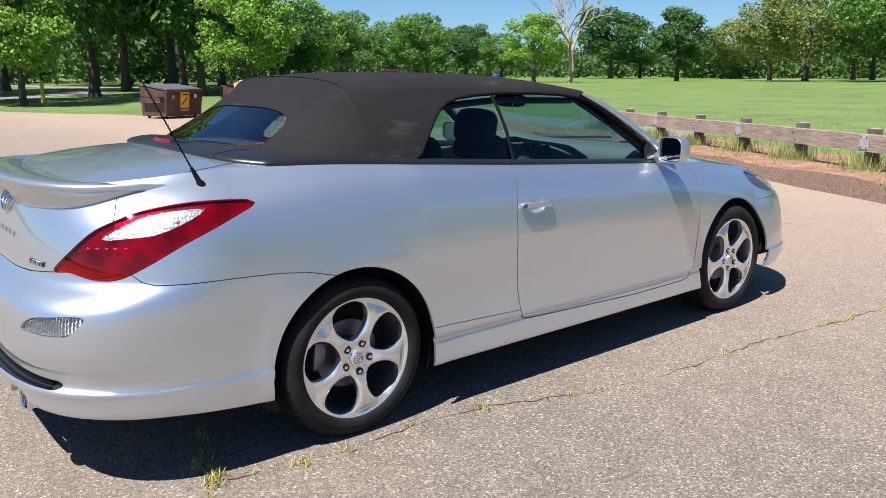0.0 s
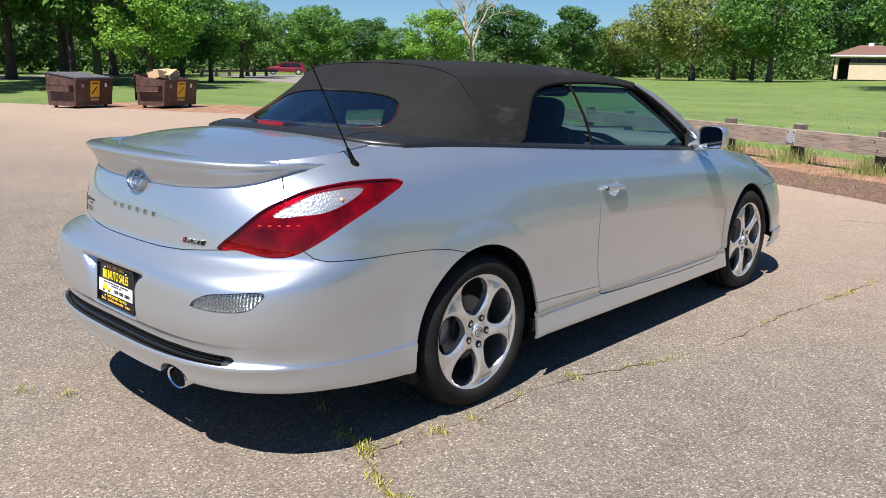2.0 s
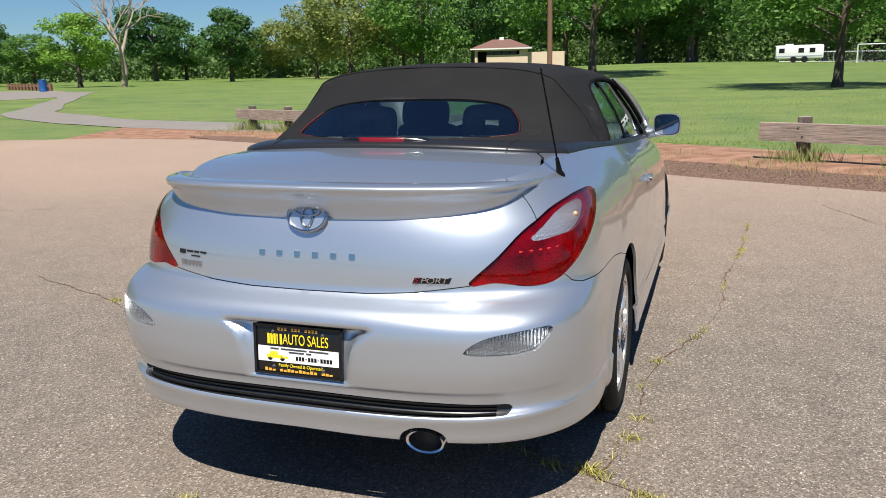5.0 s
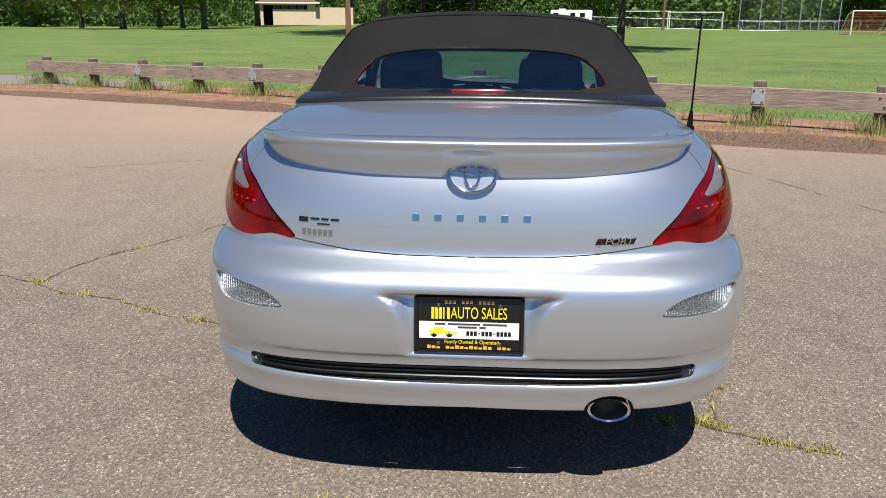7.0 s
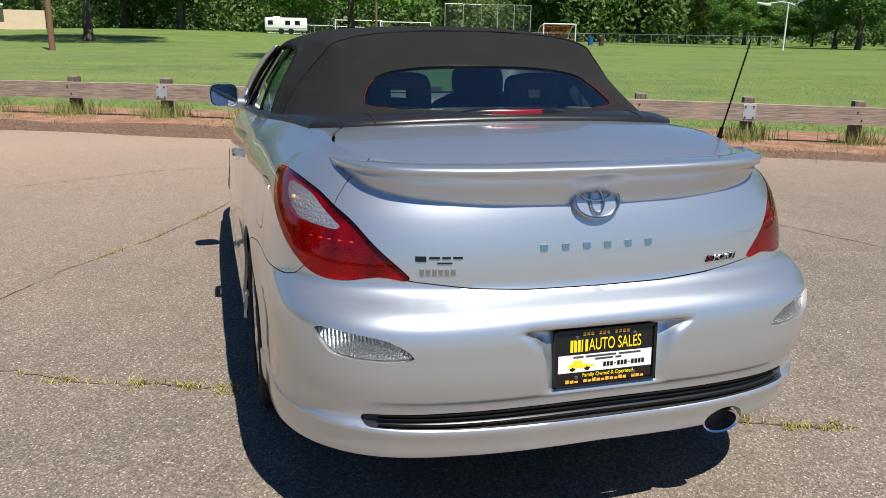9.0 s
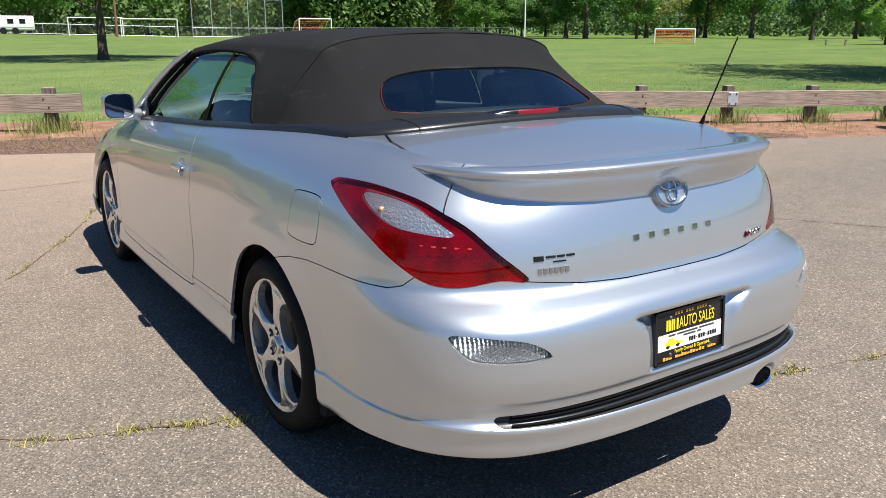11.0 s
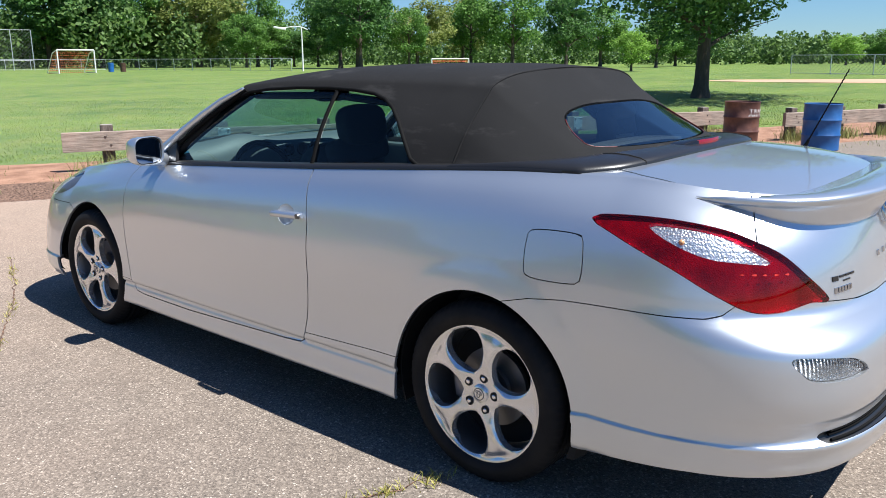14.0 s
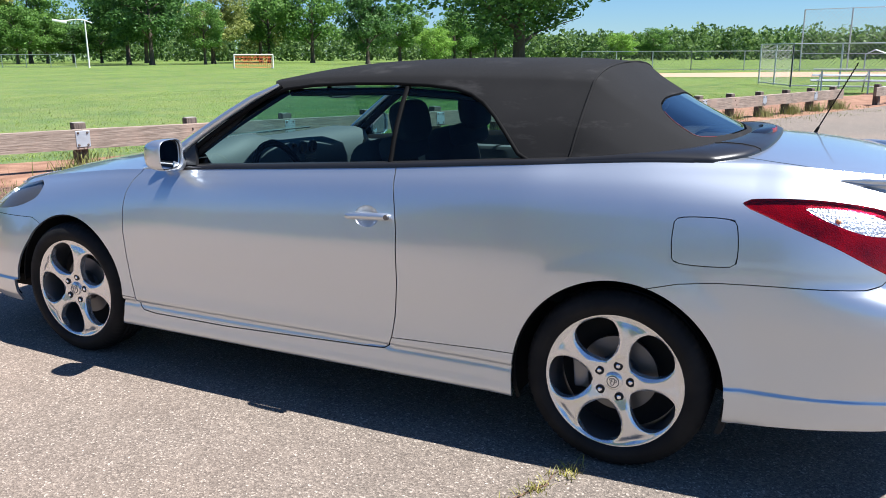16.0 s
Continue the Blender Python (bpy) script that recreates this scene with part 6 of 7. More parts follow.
def fence_weeds():
    rnd = random.Random(12)
    tall, short = [], []
    for (x0, y0), (dx, dy), n in (((-9.94, 14.3), (1.39, -0.68), 8), ((2.25, 8.41), (1.35, -0.59), 8), ((12.55, 2.95), (1.15, -0.53), 8)):
        for k in range(n):
            for _ in range(rnd.randint(160, 480)):
                sx, sy = x0 + dx * k + rnd.gauss(0, 0.22), y0 + dy * k - 0.05 + rnd.gauss(0, 0.13)
                tall.append((sx, sy, ground_height(sx, sy) - 0.01))
        for _ in range(n * 260):
            t = rnd.uniform(-0.5, n)
            o = rnd.gauss(-0.55, 0.5)
            sx, sy = x0 + dx * t + 0.40 * o, y0 + dy * t + 0.916 * o
            if uneven(sx, sy, 1.1, 1) > -0.05:
                short.append((sx, sy, ground_height(sx, sy) - 0.01))
    blades("fence_weeds", tall, "weeds", "tall green and straw-coloured weeds round the fence posts", "weeds", 4, (0.06, 0.30), 0.004, 0.8)
    blades("low_weeds", short, "weeds", "low weeds on the bare earth", "weeds", 5, (0.02, 0.09), 0.004, 1.0)
    litter = []
    for _ in range(9000):
        t, o = rnd.uniform(-11, 9), rnd.gauss(0, 0.36)
        sx, sy = 0.916 * t + 0.40 * (7.35 + o), -0.40 * t + 0.916 * (7.35 + o)
        litter.append((sx, sy, ground_height(sx, sy) - 0.002))
    blades("mulch_litter", litter, "litter", "brown chips and straw in the mulch", "mulch", 9, (0.006, 0.024), 0.003, 2.6)
    lawn = []
    while len(lawn) < 64000:
        s, t = 10.0 + 20 * rnd.random() ** 2.3, rnd.uniform(-24, 24)
        x, y = 0.40 * s + 0.916 * t, 0.916 * s - 0.40 * t
        if along(x, y) < 10.3 + uneven(x, y, 0.8, 0.5) or (x < -12 and y < 24):
            continue
        lawn.append((x, y, ground_height(x, y) - 0.035))
    blades("lawn_grass", lawn, "blades", "short green grass blades of the playing field", "grass", 6, (0.024, 0.050), 0.006, 1.1)


fence_weeds()


# ---- drums, dumpsters, bins ----
def drum(material, label, x, y, turn=0.0):
    d = thing("steel_drum", label, "drum", pose(x, y, ground_height(x, y), 0, 0, turn))
    prof = [(0.0, 0.0), (0.0, 0.284), (0.012, 0.290), (0.024, 0.286)]
    for z in (0.29, 0.58):
        prof += [(z - 0.03, 0.286), (z - 0.012, 0.295), (z, 0.298), (z + 0.012, 0.295), (z + 0.03, 0.286)]
    prof += [(0.86, 0.286), (0.872, 0.293), (0.884, 0.293), (0.888, 0.286), (0.87, 0.280), (0.30, 0.278)]
    part("shell", lathe(prof, 48, "z"), material, d, "", 40)
    bm = lathe([(0.30, 0.0), (0.30, 0.279)], 40, "z")
    part("litter", bm, "dark", d)
    d.scale = (1.0, 1.0, 0.84)
    return d


brown = drum("rust_drum", "rusty brown steel drum used as a litter bin, lettered in white", 10.9, 3.34)
for k, (text, z) in enumerate((("TRASH", 0.70), ("ONLY", 0.60))):
    for j, ch in enumerate(text):
        a = radians(240) + 0.30 * (j - 0.6)
        lettering("letter", ch, 0.105, 0.001, "white", brown, Matrix.Translation((0.2885 * math.cos(a), 0.2885 * math.sin(a), z)) @ pose(0, 0, 0, 90, 0, math.degrees(a) + 90), "white painted letter")
drum("blue_drum", "dented blue steel drum beside the fence", 11.1, 2.1, 40)


def dumpster(x, y, turn, piled):
    d = thing("dumpster", "brown steel dumpster with a ribbed grey lid and a yellow sign" if not piled else "brown steel dumpster, its lid open over a pile of cardboard", "dumpster", pose(x, y, ground_height(x, y), 0, 0, turn), "dumpsters")
    bm = bmesh.new()
    p = [(-0.92, -0.55, 0.08), (0.92, -0.55, 0.08), (0.92, 0.62, 0.08), (-0.92, 0.62, 0.08), (-0.92, -0.66, 0.98), (0.92, -0.66, 0.98), (0.92, 0.66, 1.15), (-0.92, 0.66, 1.15)]
    v = [bm.verts.new(q) for q in p]
    for f in ((3, 2, 1, 0), (0, 1, 5, 4), (1, 2, 6, 5), (2, 3, 7, 6), (3, 0, 4, 7)):
        bm.faces.new([v[i] for i in f])
    part("bin", bm, "brown_steel", d)
    part("rim", boxes((-0.96, 0.96, -0.72, -0.64, 0.93, 1.0), (-0.96, 0.96, 0.63, 0.71, 1.10, 1.17), bevel=0.01), "brown_steel", d)
    for side in (1, -1):
        part("lifting_sleeve", boxes((side * 0.92, side * 1.10, -0.50, 0.50, 0.58, 0.78), bevel=0.015), "brown_steel", d)
    for sx in (-0.75, 0.75):
        for sy in (-0.40, 0.45):
            bm = lathe([(-0.03, 0.0), (-0.03, 0.06), (0.03, 0.06), (0.03, 0.0)], 14)
            bmesh.ops.transform(bm, matrix=Matrix.Translation((sx, sy, 0.06)), verts=bm.verts)
            part("caster", bm, "rubber", d)
    if piled:
        rnd = random.Random(7)
        for k in range(5):
            bm = bmesh.new()
            box(bm, -0.3, 0.3, -0.22, 0.22, -0.14, 0.14, 0.0, 1, pose(-0.5 + 0.24 * k, 0.05 + rnd.uniform(-0.2, 0.2), 1.12, rnd.uniform(-25, 25), rnd.uniform(-25, 25), rnd.uniform(0, 90)))
            part("cardboard_box", bm, "card", d)
        part("lid", boxes((-0.92, 0.92, 0.69, 0.74, 0.25, 1.12), bevel=0.01), "rubber", d, "black plastic lid hanging open")
    else:
        slope = math.atan2(0.17, 1.32)
        bm = bmesh.new()
        box(bm, -0.94, 0.94, -0.70, 0.70, 0.0, 0.025, 0.005, 1, pose(0, 0, 1.09, math.degrees(slope), 0, 0))
        lid = part("lid", bm, "steel", d, "dark grey ribbed lid")
        for k in range(12):
            bm = bmesh.new()
            box(bm, -0.88 + 0.155 * k, -0.83 + 0.155 * k, -0.68, 0.68, 0.02, 0.05, 0.008, 1, pose(0, 0, 1.09, math.degrees(slope), 0, 0))
            part("rib", bm, "steel", lid)
    lean = math.degrees(math.atan2(0.11, 0.9))
    face = pose(0, -0.61, 0.53, lean, 0, 0)

    def sheet(name, x0, x1, z0, z1, mat, off):
        bm = bmesh.new()
        box(bm, x0, x1, -off - 0.002, -off, z0, z1, 0.0, 1, face)
        part(name, bm, mat, d)

    sheet("sign", -0.22, 0.24, -0.16, 0.40, "signyellow", 0.006)
    sheet("sign_bar", -0.16, 0.18, 0.30, 0.34, "gloss", 0.010)
    for k in range(5):
        bm = bmesh.new()
        box(bm, -0.15 + 0.055 * k, -0.10 + 0.055 * k, -0.012, -0.010, -0.06 + 0.05 * k, 0.0 + 0.05 * k, 0.0, 1, face)
        part("sign_mark", bm, "gloss", d)
    sheet("label_bar", -0.19, 0.21, -0.29, -0.20, "card", 0.006)
    sheet("sticker", 0.50, 0.62, 0.18, 0.32, "white", 0.006)
    sheet("sticker", -0.66, -0.52, 0.18, 0.30, "cutwood", 0.006)
    d.scale = (0.84, 0.84, 0.86)


dumpster(-22.1, 7.95, 115, False)
dumpster(-21.0, 10.2, 113, True)


def bin_and_posts():
    b = thing("litter_bin", "blue litter bin by the path", "litter bin", pose(-51.6, 49.3, ground_height(-51.6, 49.3)))
    part("barrel", lathe([(0.0, 0.0), (0.0, 0.30), (0.9, 0.32), (0.92, 0.33), (0.95, 0.30), (0.95, 0.0)], 20, "z"), "blue_bin", b, "", 40)
    for x, y, mat, lab in ((40.4, 79.6, "blue_bin", "blue litter bin at the field's edge"), (41.4, 79.0, "brown_steel", "brown litter bin at the field's edge")):
        b = thing("litter_bin", lab, "litter bin", pose(x, y, ground_height(x, y)))
        part("barrel", lathe([(0.0, 0.0), (0.0, 0.28), (0.86, 0.30), (0.89, 0.31), (0.92, 0.28), (0.92, 0.0)], 20, "z"), mat, b, "", 40)
    b = thing("bollard", "yellow steel bollard at the road's edge", "bollard", pose(-36.3, 7.4, ground_height(-36.3, 7.4)))
    part("pipe", lathe([(0.0, 0.0), (0.0, 0.085), (0.95, 0.085), (1.0, 0.06), (1.02, 0.0)], 16, "z"), "postyellow", b, "", 40)
    for i in range(13):
        t = i / 12
        x, y = -66.4 + 13.6 * t, 59.7 - 8.4 * t
        b = thing("timber_bollard", "short brown timber post along the car park", "bollard", pose(x, y, ground_height(x, y)), "car park posts")
        part("post", boxes((-0.12, 0.12, -0.12, 0.12, -0.1, 0.58), bevel=0.02), "pole", b)
        if i < 12:
            bm = boxes((-0.05, 1.38, -0.06, 0.0, 0.30, 0.46), bevel=0.01)
            bmesh.ops.transform(bm, matrix=Matrix.Rotation(math.atan2(-8.4, 13.6), 4, "Z"), verts=bm.verts)
            part("rail", bm, "pole", b)
    for i in range(6):
        x, y = -61.4 - 0.57 * i, 34.8 + 1.72 * i
        b = thing("timber_bollard", "short dark timber post beside the road", "bollard", pose(x, y, ground_height(x, y), 0, 0, 108.3), "roadside posts")
        part("post", boxes((-0.12, 0.12, -0.12, 0.12, -0.1, 0.70), bevel=0.02), "post", b)
        part("rail", boxes((0.0, 1.81, -0.08, 0.0, 0.38, 0.60), bevel=0.01), "post", b)


bin_and_posts()


# ---- buildings and vehicles far off ----
def far_car(x, y, turn, material, label, name="parked_car"):
    c = thing(name, label, "car", pose(x, y, ground_height(x, y), 0, 0, turn))
    side = [(-2.2, 0.35), (-2.25, 0.75), (-2.1, 1.05), (-1.75, 1.55), (-1.2, 1.68), (0.2, 1.66), (0.75, 1.45), (1.1, 1.12), (1.9, 1.0), (2.2, 0.85), (2.25, 0.4)]
    bm = bmesh.new()
    rings = [[bm.verts.new((u, w * (0.90 if z < 1.1 else 0.72), z)) for u, z in side] for w in (-1, 1)]
    for i in range(len(side)):
        j = (i + 1) % len(side)
        bm.faces.new((rings[0][i], rings[0][j], rings[1][j], rings[1][i]))
    bm.faces.new(rings[0][::-1])
    bm.faces.new(rings[1])
    part("body", bm, material, c)
    for w in (-1, 1):
        bm = bmesh.new()
        ps = [(-1.75, 1.12), (-1.5, 1.50), (-0.55, 1.56), (-0.55, 1.12)], [(-0.48, 1.12), (-0.48, 1.56), (0.2, 1.54), (0.8, 1.15)]
        for q in ps:
            bm.faces.new([bm.verts.new((u, w * (0.90 - 0.18 * (z - 1.0) / 0.1 if z < 1.1 else 0.735 + 0.14 * (1.56 - z) / 0.45), z)) for u, z in q])
        part("side_glass", bm, "gloss", c)
        for u in (-1.4, 1.4):
            bm = lathe([(-0.1, 0.0), (-0.1, 0.36), (0.1, 0.36), (0.1, 0.0)], 24)
            bmesh.ops.transform(bm, matrix=Matrix.Translation((u, w * 0.82, 0.36)) @ Matrix.Rotation(radians(90), 4, "Z"), verts=bm.verts)
            part("wheel", bm, "tyre", c, "", 40)
            bm = lathe([(0.105 * w, 0.0), (0.105 * w, 0.22)], 16)
            bmesh.ops.transform(bm, matrix=Matrix.Translation((u, w * 0.82, 0.36)) @ Matrix.Rotation(radians(90), 4, "Z"), verts=bm.verts)
            part("rim", bm, "alloy", c)
    return c


red_car = far_car(-74.4, 53.0, 235, "redpaint", "dark red car parked beyond the lawn")
red_car.scale = (1.0, 1.0, 0.86)


def hut():
    h = thing("park_hut", "small beige stucco park building with a brown hipped roof", "building", pose(-22.5, 86.3, ground_height(-20, 84), 0, 0, 13))
    w, d, t = 2.9, 2.4, 2.35
    for dims in ((-w, -w + 0.3, -d, d, 0, t), (w - 0.3, w, -d, d, 0, t), (-w + 0.3, w - 0.3, d - 0.3, d, 0, t), (-w + 1.3, w - 0.3, -d, -d + 0.3, 0, 1.62), (-w + 1.3, w - 0.3, -d, -d + 0.3, 2.05, t),
                 (w - 0.9, w - 0.3, -d, -d + 0.3, 1.62, 2.05), (-w + 0.3, -w + 1.3, -d, -d + 0.3, 2.05, t)):
        part("wall", boxes(dims), "stucco", h)
    part("inner_wall", boxes((-w + 0.3, w - 0.3, -d + 1.2, -d + 1.4, 0, t)), "dark", h)
    part("annex", boxes((w, w + 4.0, -d + 0.4, d, 0, 1.85)), "stucco", h)
    bm = bmesh.new()
    e = 0.45
    lo = [bm.verts.new(q) for q in ((-w - e, -d - e, t), (w + e, -d - e, t), (w + e, d + e, t), (-w - e, d + e, t))]
    hi = [bm.verts.new(q) for q in ((-w + 1.9, 0, t + 1.0), (w - 1.9, 0, t + 1.0))]
    for f in ((lo[0], lo[1], hi[1], hi[0]), (lo[1], lo[2], hi[1]), (lo[2], lo[3], hi[0], hi[1]), (lo[3], lo[0], hi[0]), (lo[3], lo[2], lo[1], lo[0])):
        bm.faces.new(f)
    roof = part("roof", bm, "shingle", h)
    part("fascia", boxes((-w - e, w + e, -d - e, -d - e + 0.05, t - 0.14, t)), "dullwhite", h)
    for k in range(4):
        part("window", boxes((-w + 1.34 + 0.83 * k, -w + 2.10 + 0.83 * k, -d + 0.12, -d + 0.16, 1.64, 2.03)), "gloss", h)
    part("roof_vent", boxes((-0.25, 0.25, -0.25, 0.25, t + 0.85, t + 1.2), bevel=0.03), "dullwhite", roof)


hut()


def camper():
    c = thing("camper_trailer", "white camper trailer parked at the field's edge", "camper", pose(9.6, 102.6, ground_height(9.6, 102.6), 0, 0, -6))
    part("body", boxes((-2.6, 2.6, -1.1, 1.1, 0.4, 2.0), bevel=0.18, segments=3), "dullwhite", c, "", 40)
    for x in (-1.9, 0.2, 1.4):
        part("window", boxes((x - 0.3, x + 0.3, -1.13, -1.09, 1.15, 1.65)), "gloss", c)
    part("roof_unit", boxes((-1.6, -0.7, -0.5, 0.5, 2.0, 2.15), bevel=0.05), "dullwhite", c)
    part("stripe", boxes((-2.5, 2.5, -1.125, -1.1, 0.7, 0.82)), "galv", c)
    for x in (-0.6, 0.6):
        bm = lathe([(-0.1, 0.0), (-0.1, 0.36), (0.1, 0.36), (0.1, 0.0)], 20)
        bmesh.ops.transform(bm, matrix=Matrix.Translation((x, -1.1, 0.36)) @ Matrix.Rotation(radians(90), 4, "Z"), verts=bm.verts)
        part("wheel", bm, "tyre", c)
    part("jack", boxes((-2.4, -2.3, -0.1, 0.1, 0.0, 0.5), (2.3, 2.4, -0.1, 0.1, 0.0, 0.5)), "galv", c)


camper()


# ---- field furniture ----
def pole(name, x, y, height, r0, r1, material, label, category):
    p = thing(name, label, category, pose(x, y, ground_height(x, y)))
    part("shaft", tube([(0, 0, -0.2), (0.01, 0, height * 0.5), (0, 0, height)], [r0, (r0 + r1) / 2, r1], 12), material, p, "", 50)
    return p


pole("utility_pole", -8.35, 43.7, 9.5, 0.16, 0.12, "pole", "brown timber utility pole on the lawn", "pole")
pole("utility_pole", 20.5, 99.5, 9.0, 0.16, 0.12, "pole", "tan timber pole behind the goals", "pole")
flood = pole("flood_light", 54.9, 66.2, 4.55, 0.09, 0.06, "dullwhite", "pale pole with a long arm and a wide white flood light", "lamp post")
part("arm", tube([(0.5, -0.42, 4.28), (0, 0, 4.55), (-0.55, 0.46, 4.62), (-1.3, 1.1, 4.48), (-1.6, 1.36, 4.46)], 0.05, 8), "dullwhite", flood)
bm = bmesh.new()
box(bm, -0.75, 0.55, -0.28, 0.28, -0.10, 0.12, 0.05, 2, pose(-1.8, 1.52, 4.42, 0, -10, 140))
part("lamp_head", bm, "dullwhite", flood, "", 40)
tower = thing("radio_mast", "thin pale mast on the skyline", "mast", pose(-140, 255, 0))
part("shaft", tube([(0, 0, 0), (0, 0, 26)], [0.5, 0.22], 6), "galv", tower)
part("head", boxes((-1.6, 1.6, -0.2, 0.2, 24.4, 24.9), bevel=0.05), "galv", tower)


def goal(x, y, turn, wide, high, net=None, label="white steel football goal"):
    g = thing("football_goal", label, "goal", pose(x, y, ground_height(x, y), 0, 0, turn), "football goals")
    h = wide / 2
    for s in (-1, 1):
        part("post", tube([(s * h, 0, 0), (s * h, 0, high)], 0.06, 8), "dullwhite", g)
        part("stay", tube([(s * h, 0, high), (s * h, 0.8, high * 0.85), (s * h, 1.9, 0.05), (s * h, 0, 0.05)], 0.04, 6), "dullwhite", g)
    part("crossbar", tube([(-h, 0, high), (h, 0, high)], 0.06, 8), "dullwhite", g)
    if net:
        bm = bmesh.new()
        for k in range(19):
            q = -h + wide * k / 18
            for a, b in (((q, 0.05, high), (q, 0.8, high * 0.85)), ((q, 0.8, high * 0.85), (q, 1.9, 0.05))):
                t = tube([a, b], 0.014, 3, False)
                me = bpy.data.meshes.new("tmp")
                t.to_mesh(me)
                t.free()
                bm.from_mesh(me)
                bpy.data.meshes.remove(me)
        for k in range(9):
            u = k / 8
            for s in (-1, 1):
                t = tube([(s * h, 1.9 * (1 - u) * 0.95, high * 0.85 * u), (s * h, 0.02, high * 0.85 * u + 0.05)], 0.014, 3, False)
                me = bpy.data.meshes.new("tmp")
                t.to_mesh(me)
                t.free()
                bm.from_mesh(me)
                bpy.data.meshes.remove(me)
            y1, z1 = 0.8 + 1.1 * u, high * 0.85 * (1 - u) + 0.05
            t = tube([(-h, y1, z1), (h, y1, z1)], 0.014, 3, False)
            me = bpy.data.meshes.new("tmp")
            t.to_mesh(me)
            t.free()
            bm.from_mesh(me)
            bpy.data.meshes.remove(me)
        part("net", bm, "net", g, "orange net")


goal(18.5, 100.8, -12, 5.9, 2.1)
goal(24.3, 99.5, -12, 6.4, 2.1)
goal(33.7, 73.2, 6, 3.7, 2.1, True, "white goal with an orange net")
goal(55.4, 46.2, -48, 3.4, 1.2, True, "small goal with an orange net")


def wire_fence(name, points, high, posts, mesh, label):
    """A chain-link fence: posts, rails, and wires as thin diagonals."""
    f = thing(name, label, "fence", None, "chain-link fences")
    wires = []
    for (ax, ay), (bx, by) in zip(points, points[1:]):
        n = max(1, round(math.hypot(bx - ax, by - ay) / posts))
        za, zb = ground_height(ax, ay), ground_height(bx, by)
        for k in range(n + 1):
            t = k / n
            part("post", tube([(ax + (bx - ax) * t, ay + (by - ay) * t, za), (ax + (bx - ax) * t, ay + (by - ay) * t, za + high)], 0.035 if high < 3 else 0.05, 6), "galv", f)
        for z in (0.08, high) if high < 2.2 else (0.08, 1.2, high):
            part("rail", tube([(ax, ay, za + z), (bx, by, zb + z)], 0.022, 5), "galv", f)
        long = math.hypot(bx - ax, by - ay)
        m = int(long / mesh)
        for k in range(-int(high / mesh), m):
            for flip in (0, 1):
                u0, u1, z0, z1 = k * mesh, k * mesh + high, 0.0, high
                if u0 < 0:
                    z0, u0 = -u0, 0
                if u1 > long:
                    z1, u1 = z1 - (u1 - long), long
                if z1 <= z0:
                    continue
                if flip:
                    u0, u1 = long - u0, long - u1
                wires.append(((ax + (bx - ax) * u0 / long, ay + (by - ay) * u0 / long, za + z0), (ax + (bx - ax) * u1 / long, ay + (by - ay) * u1 / long, za + z1)))
    v, fc = [], []
    w = 0.003 if mesh < 0.2 else 0.007
    for a, b in wires:
        n = len(v)
        a, b = Vector(a), Vector(b)
        s = Vector((b - a).cross(Vector((0.6, 0.8, 0)))).normalized() * w
        t = (b - a).cross(s).normalized() * w
        v += [a + s, a - s * 0.5 + t, a - s * 0.5 - t, b + s, b - s * 0.5 + t, b - s * 0.5 - t]
        fc += [(n, n + 1, n + 4, n + 3), (n + 1, n + 2, n + 5, n + 4), (n + 2, n, n + 3, n + 5)]
    link("wire_mesh", v, fc, "wire", f, "grey woven wire", False)


wire_fence("chain_link_fence", [(8, 112), (30, 109), (48, 95), (54, 67)], 1.3, 3.0, 0.35, "grey chain-link fence along the far side of the field")
wire_fence("backstop_screen", [(31, 104.5), (36, 104.0), (42, 101)], 4.8, 2.2, 0.4, "tall chain-link backstop of a ball field")
wire_fence("backstop_fence", [(36.5, 2.4), (33.0, 0.9), (32.5, -4.5), (33.5, -12)], 1.75, 1.9, 0.14, "chain-link fence in front of the ball field")
wire_fence("backstop_screen", [(60, 1.5), (58, -4.5), (61, -10.5)], 4.2, 3.0, 0.3, "tall chain-link backstop behind the ball field")
wire_fence("chain_link_fence", [(62, 18), (60, 9), (60, 1.5)], 1.4, 3.0, 0.3, "chain-link fence round the ball field")


def bleachers(x, y, turn):
    b = thing("bleachers", "small aluminium bleachers with three benches", "bleachers", pose(x, y, ground_height(x, y), 0, 0, turn))
    for k in range(3):
        part("bench", boxes((-1.8, 1.8, 0.5 * k - 0.12, 0.5 * k + 0.14, 0.40 + 0.2 * k, 0.45 + 0.2 * k), bevel=0.008), "galv", b)
        part("footboard", boxes((-1.8, 1.8, 0.5 * k - 0.42, 0.5 * k - 0.2, 0.18 + 0.2 * k, 0.22 + 0.2 * k), bevel=0.008), "galv", b)
    for s in (-1.5, 0, 1.5):
        part("leg_frame", tube([(s, -0.4, 0.0), (s, 0.0, 0.42), (s, 1.0, 0.82), (s, 1.1, 0.0)], 0.025, 6), "galv", b)
    part("handrail", tube([(-0.5, 1.1, 0.82), (-0.5, 1.1, 1.35), (-0.1, 1.1, 1.5), (0.2, 1.1, 1.35), (0.2, 1.1, 0.82)], 0.025, 6), "galv", b)


bleachers(29.6, -1.7, 95)
bench = thing("park_bench", "pale bench at the edge of the lawn", "bench", pose(60, 34, ground_height(60, 34), 0, 0, -50))
part("seat", boxes((-0.9, 0.9, -0.2, 0.2, 0.42, 0.47), bevel=0.01), "cutwood", bench)
part("leg", boxes((-0.75, -0.65, -0.18, 0.18, 0, 0.42)), "cutwood", bench)
part("leg", boxes((0.65, 0.75, -0.18, 0.18, 0, 0.42)), "cutwood", bench)


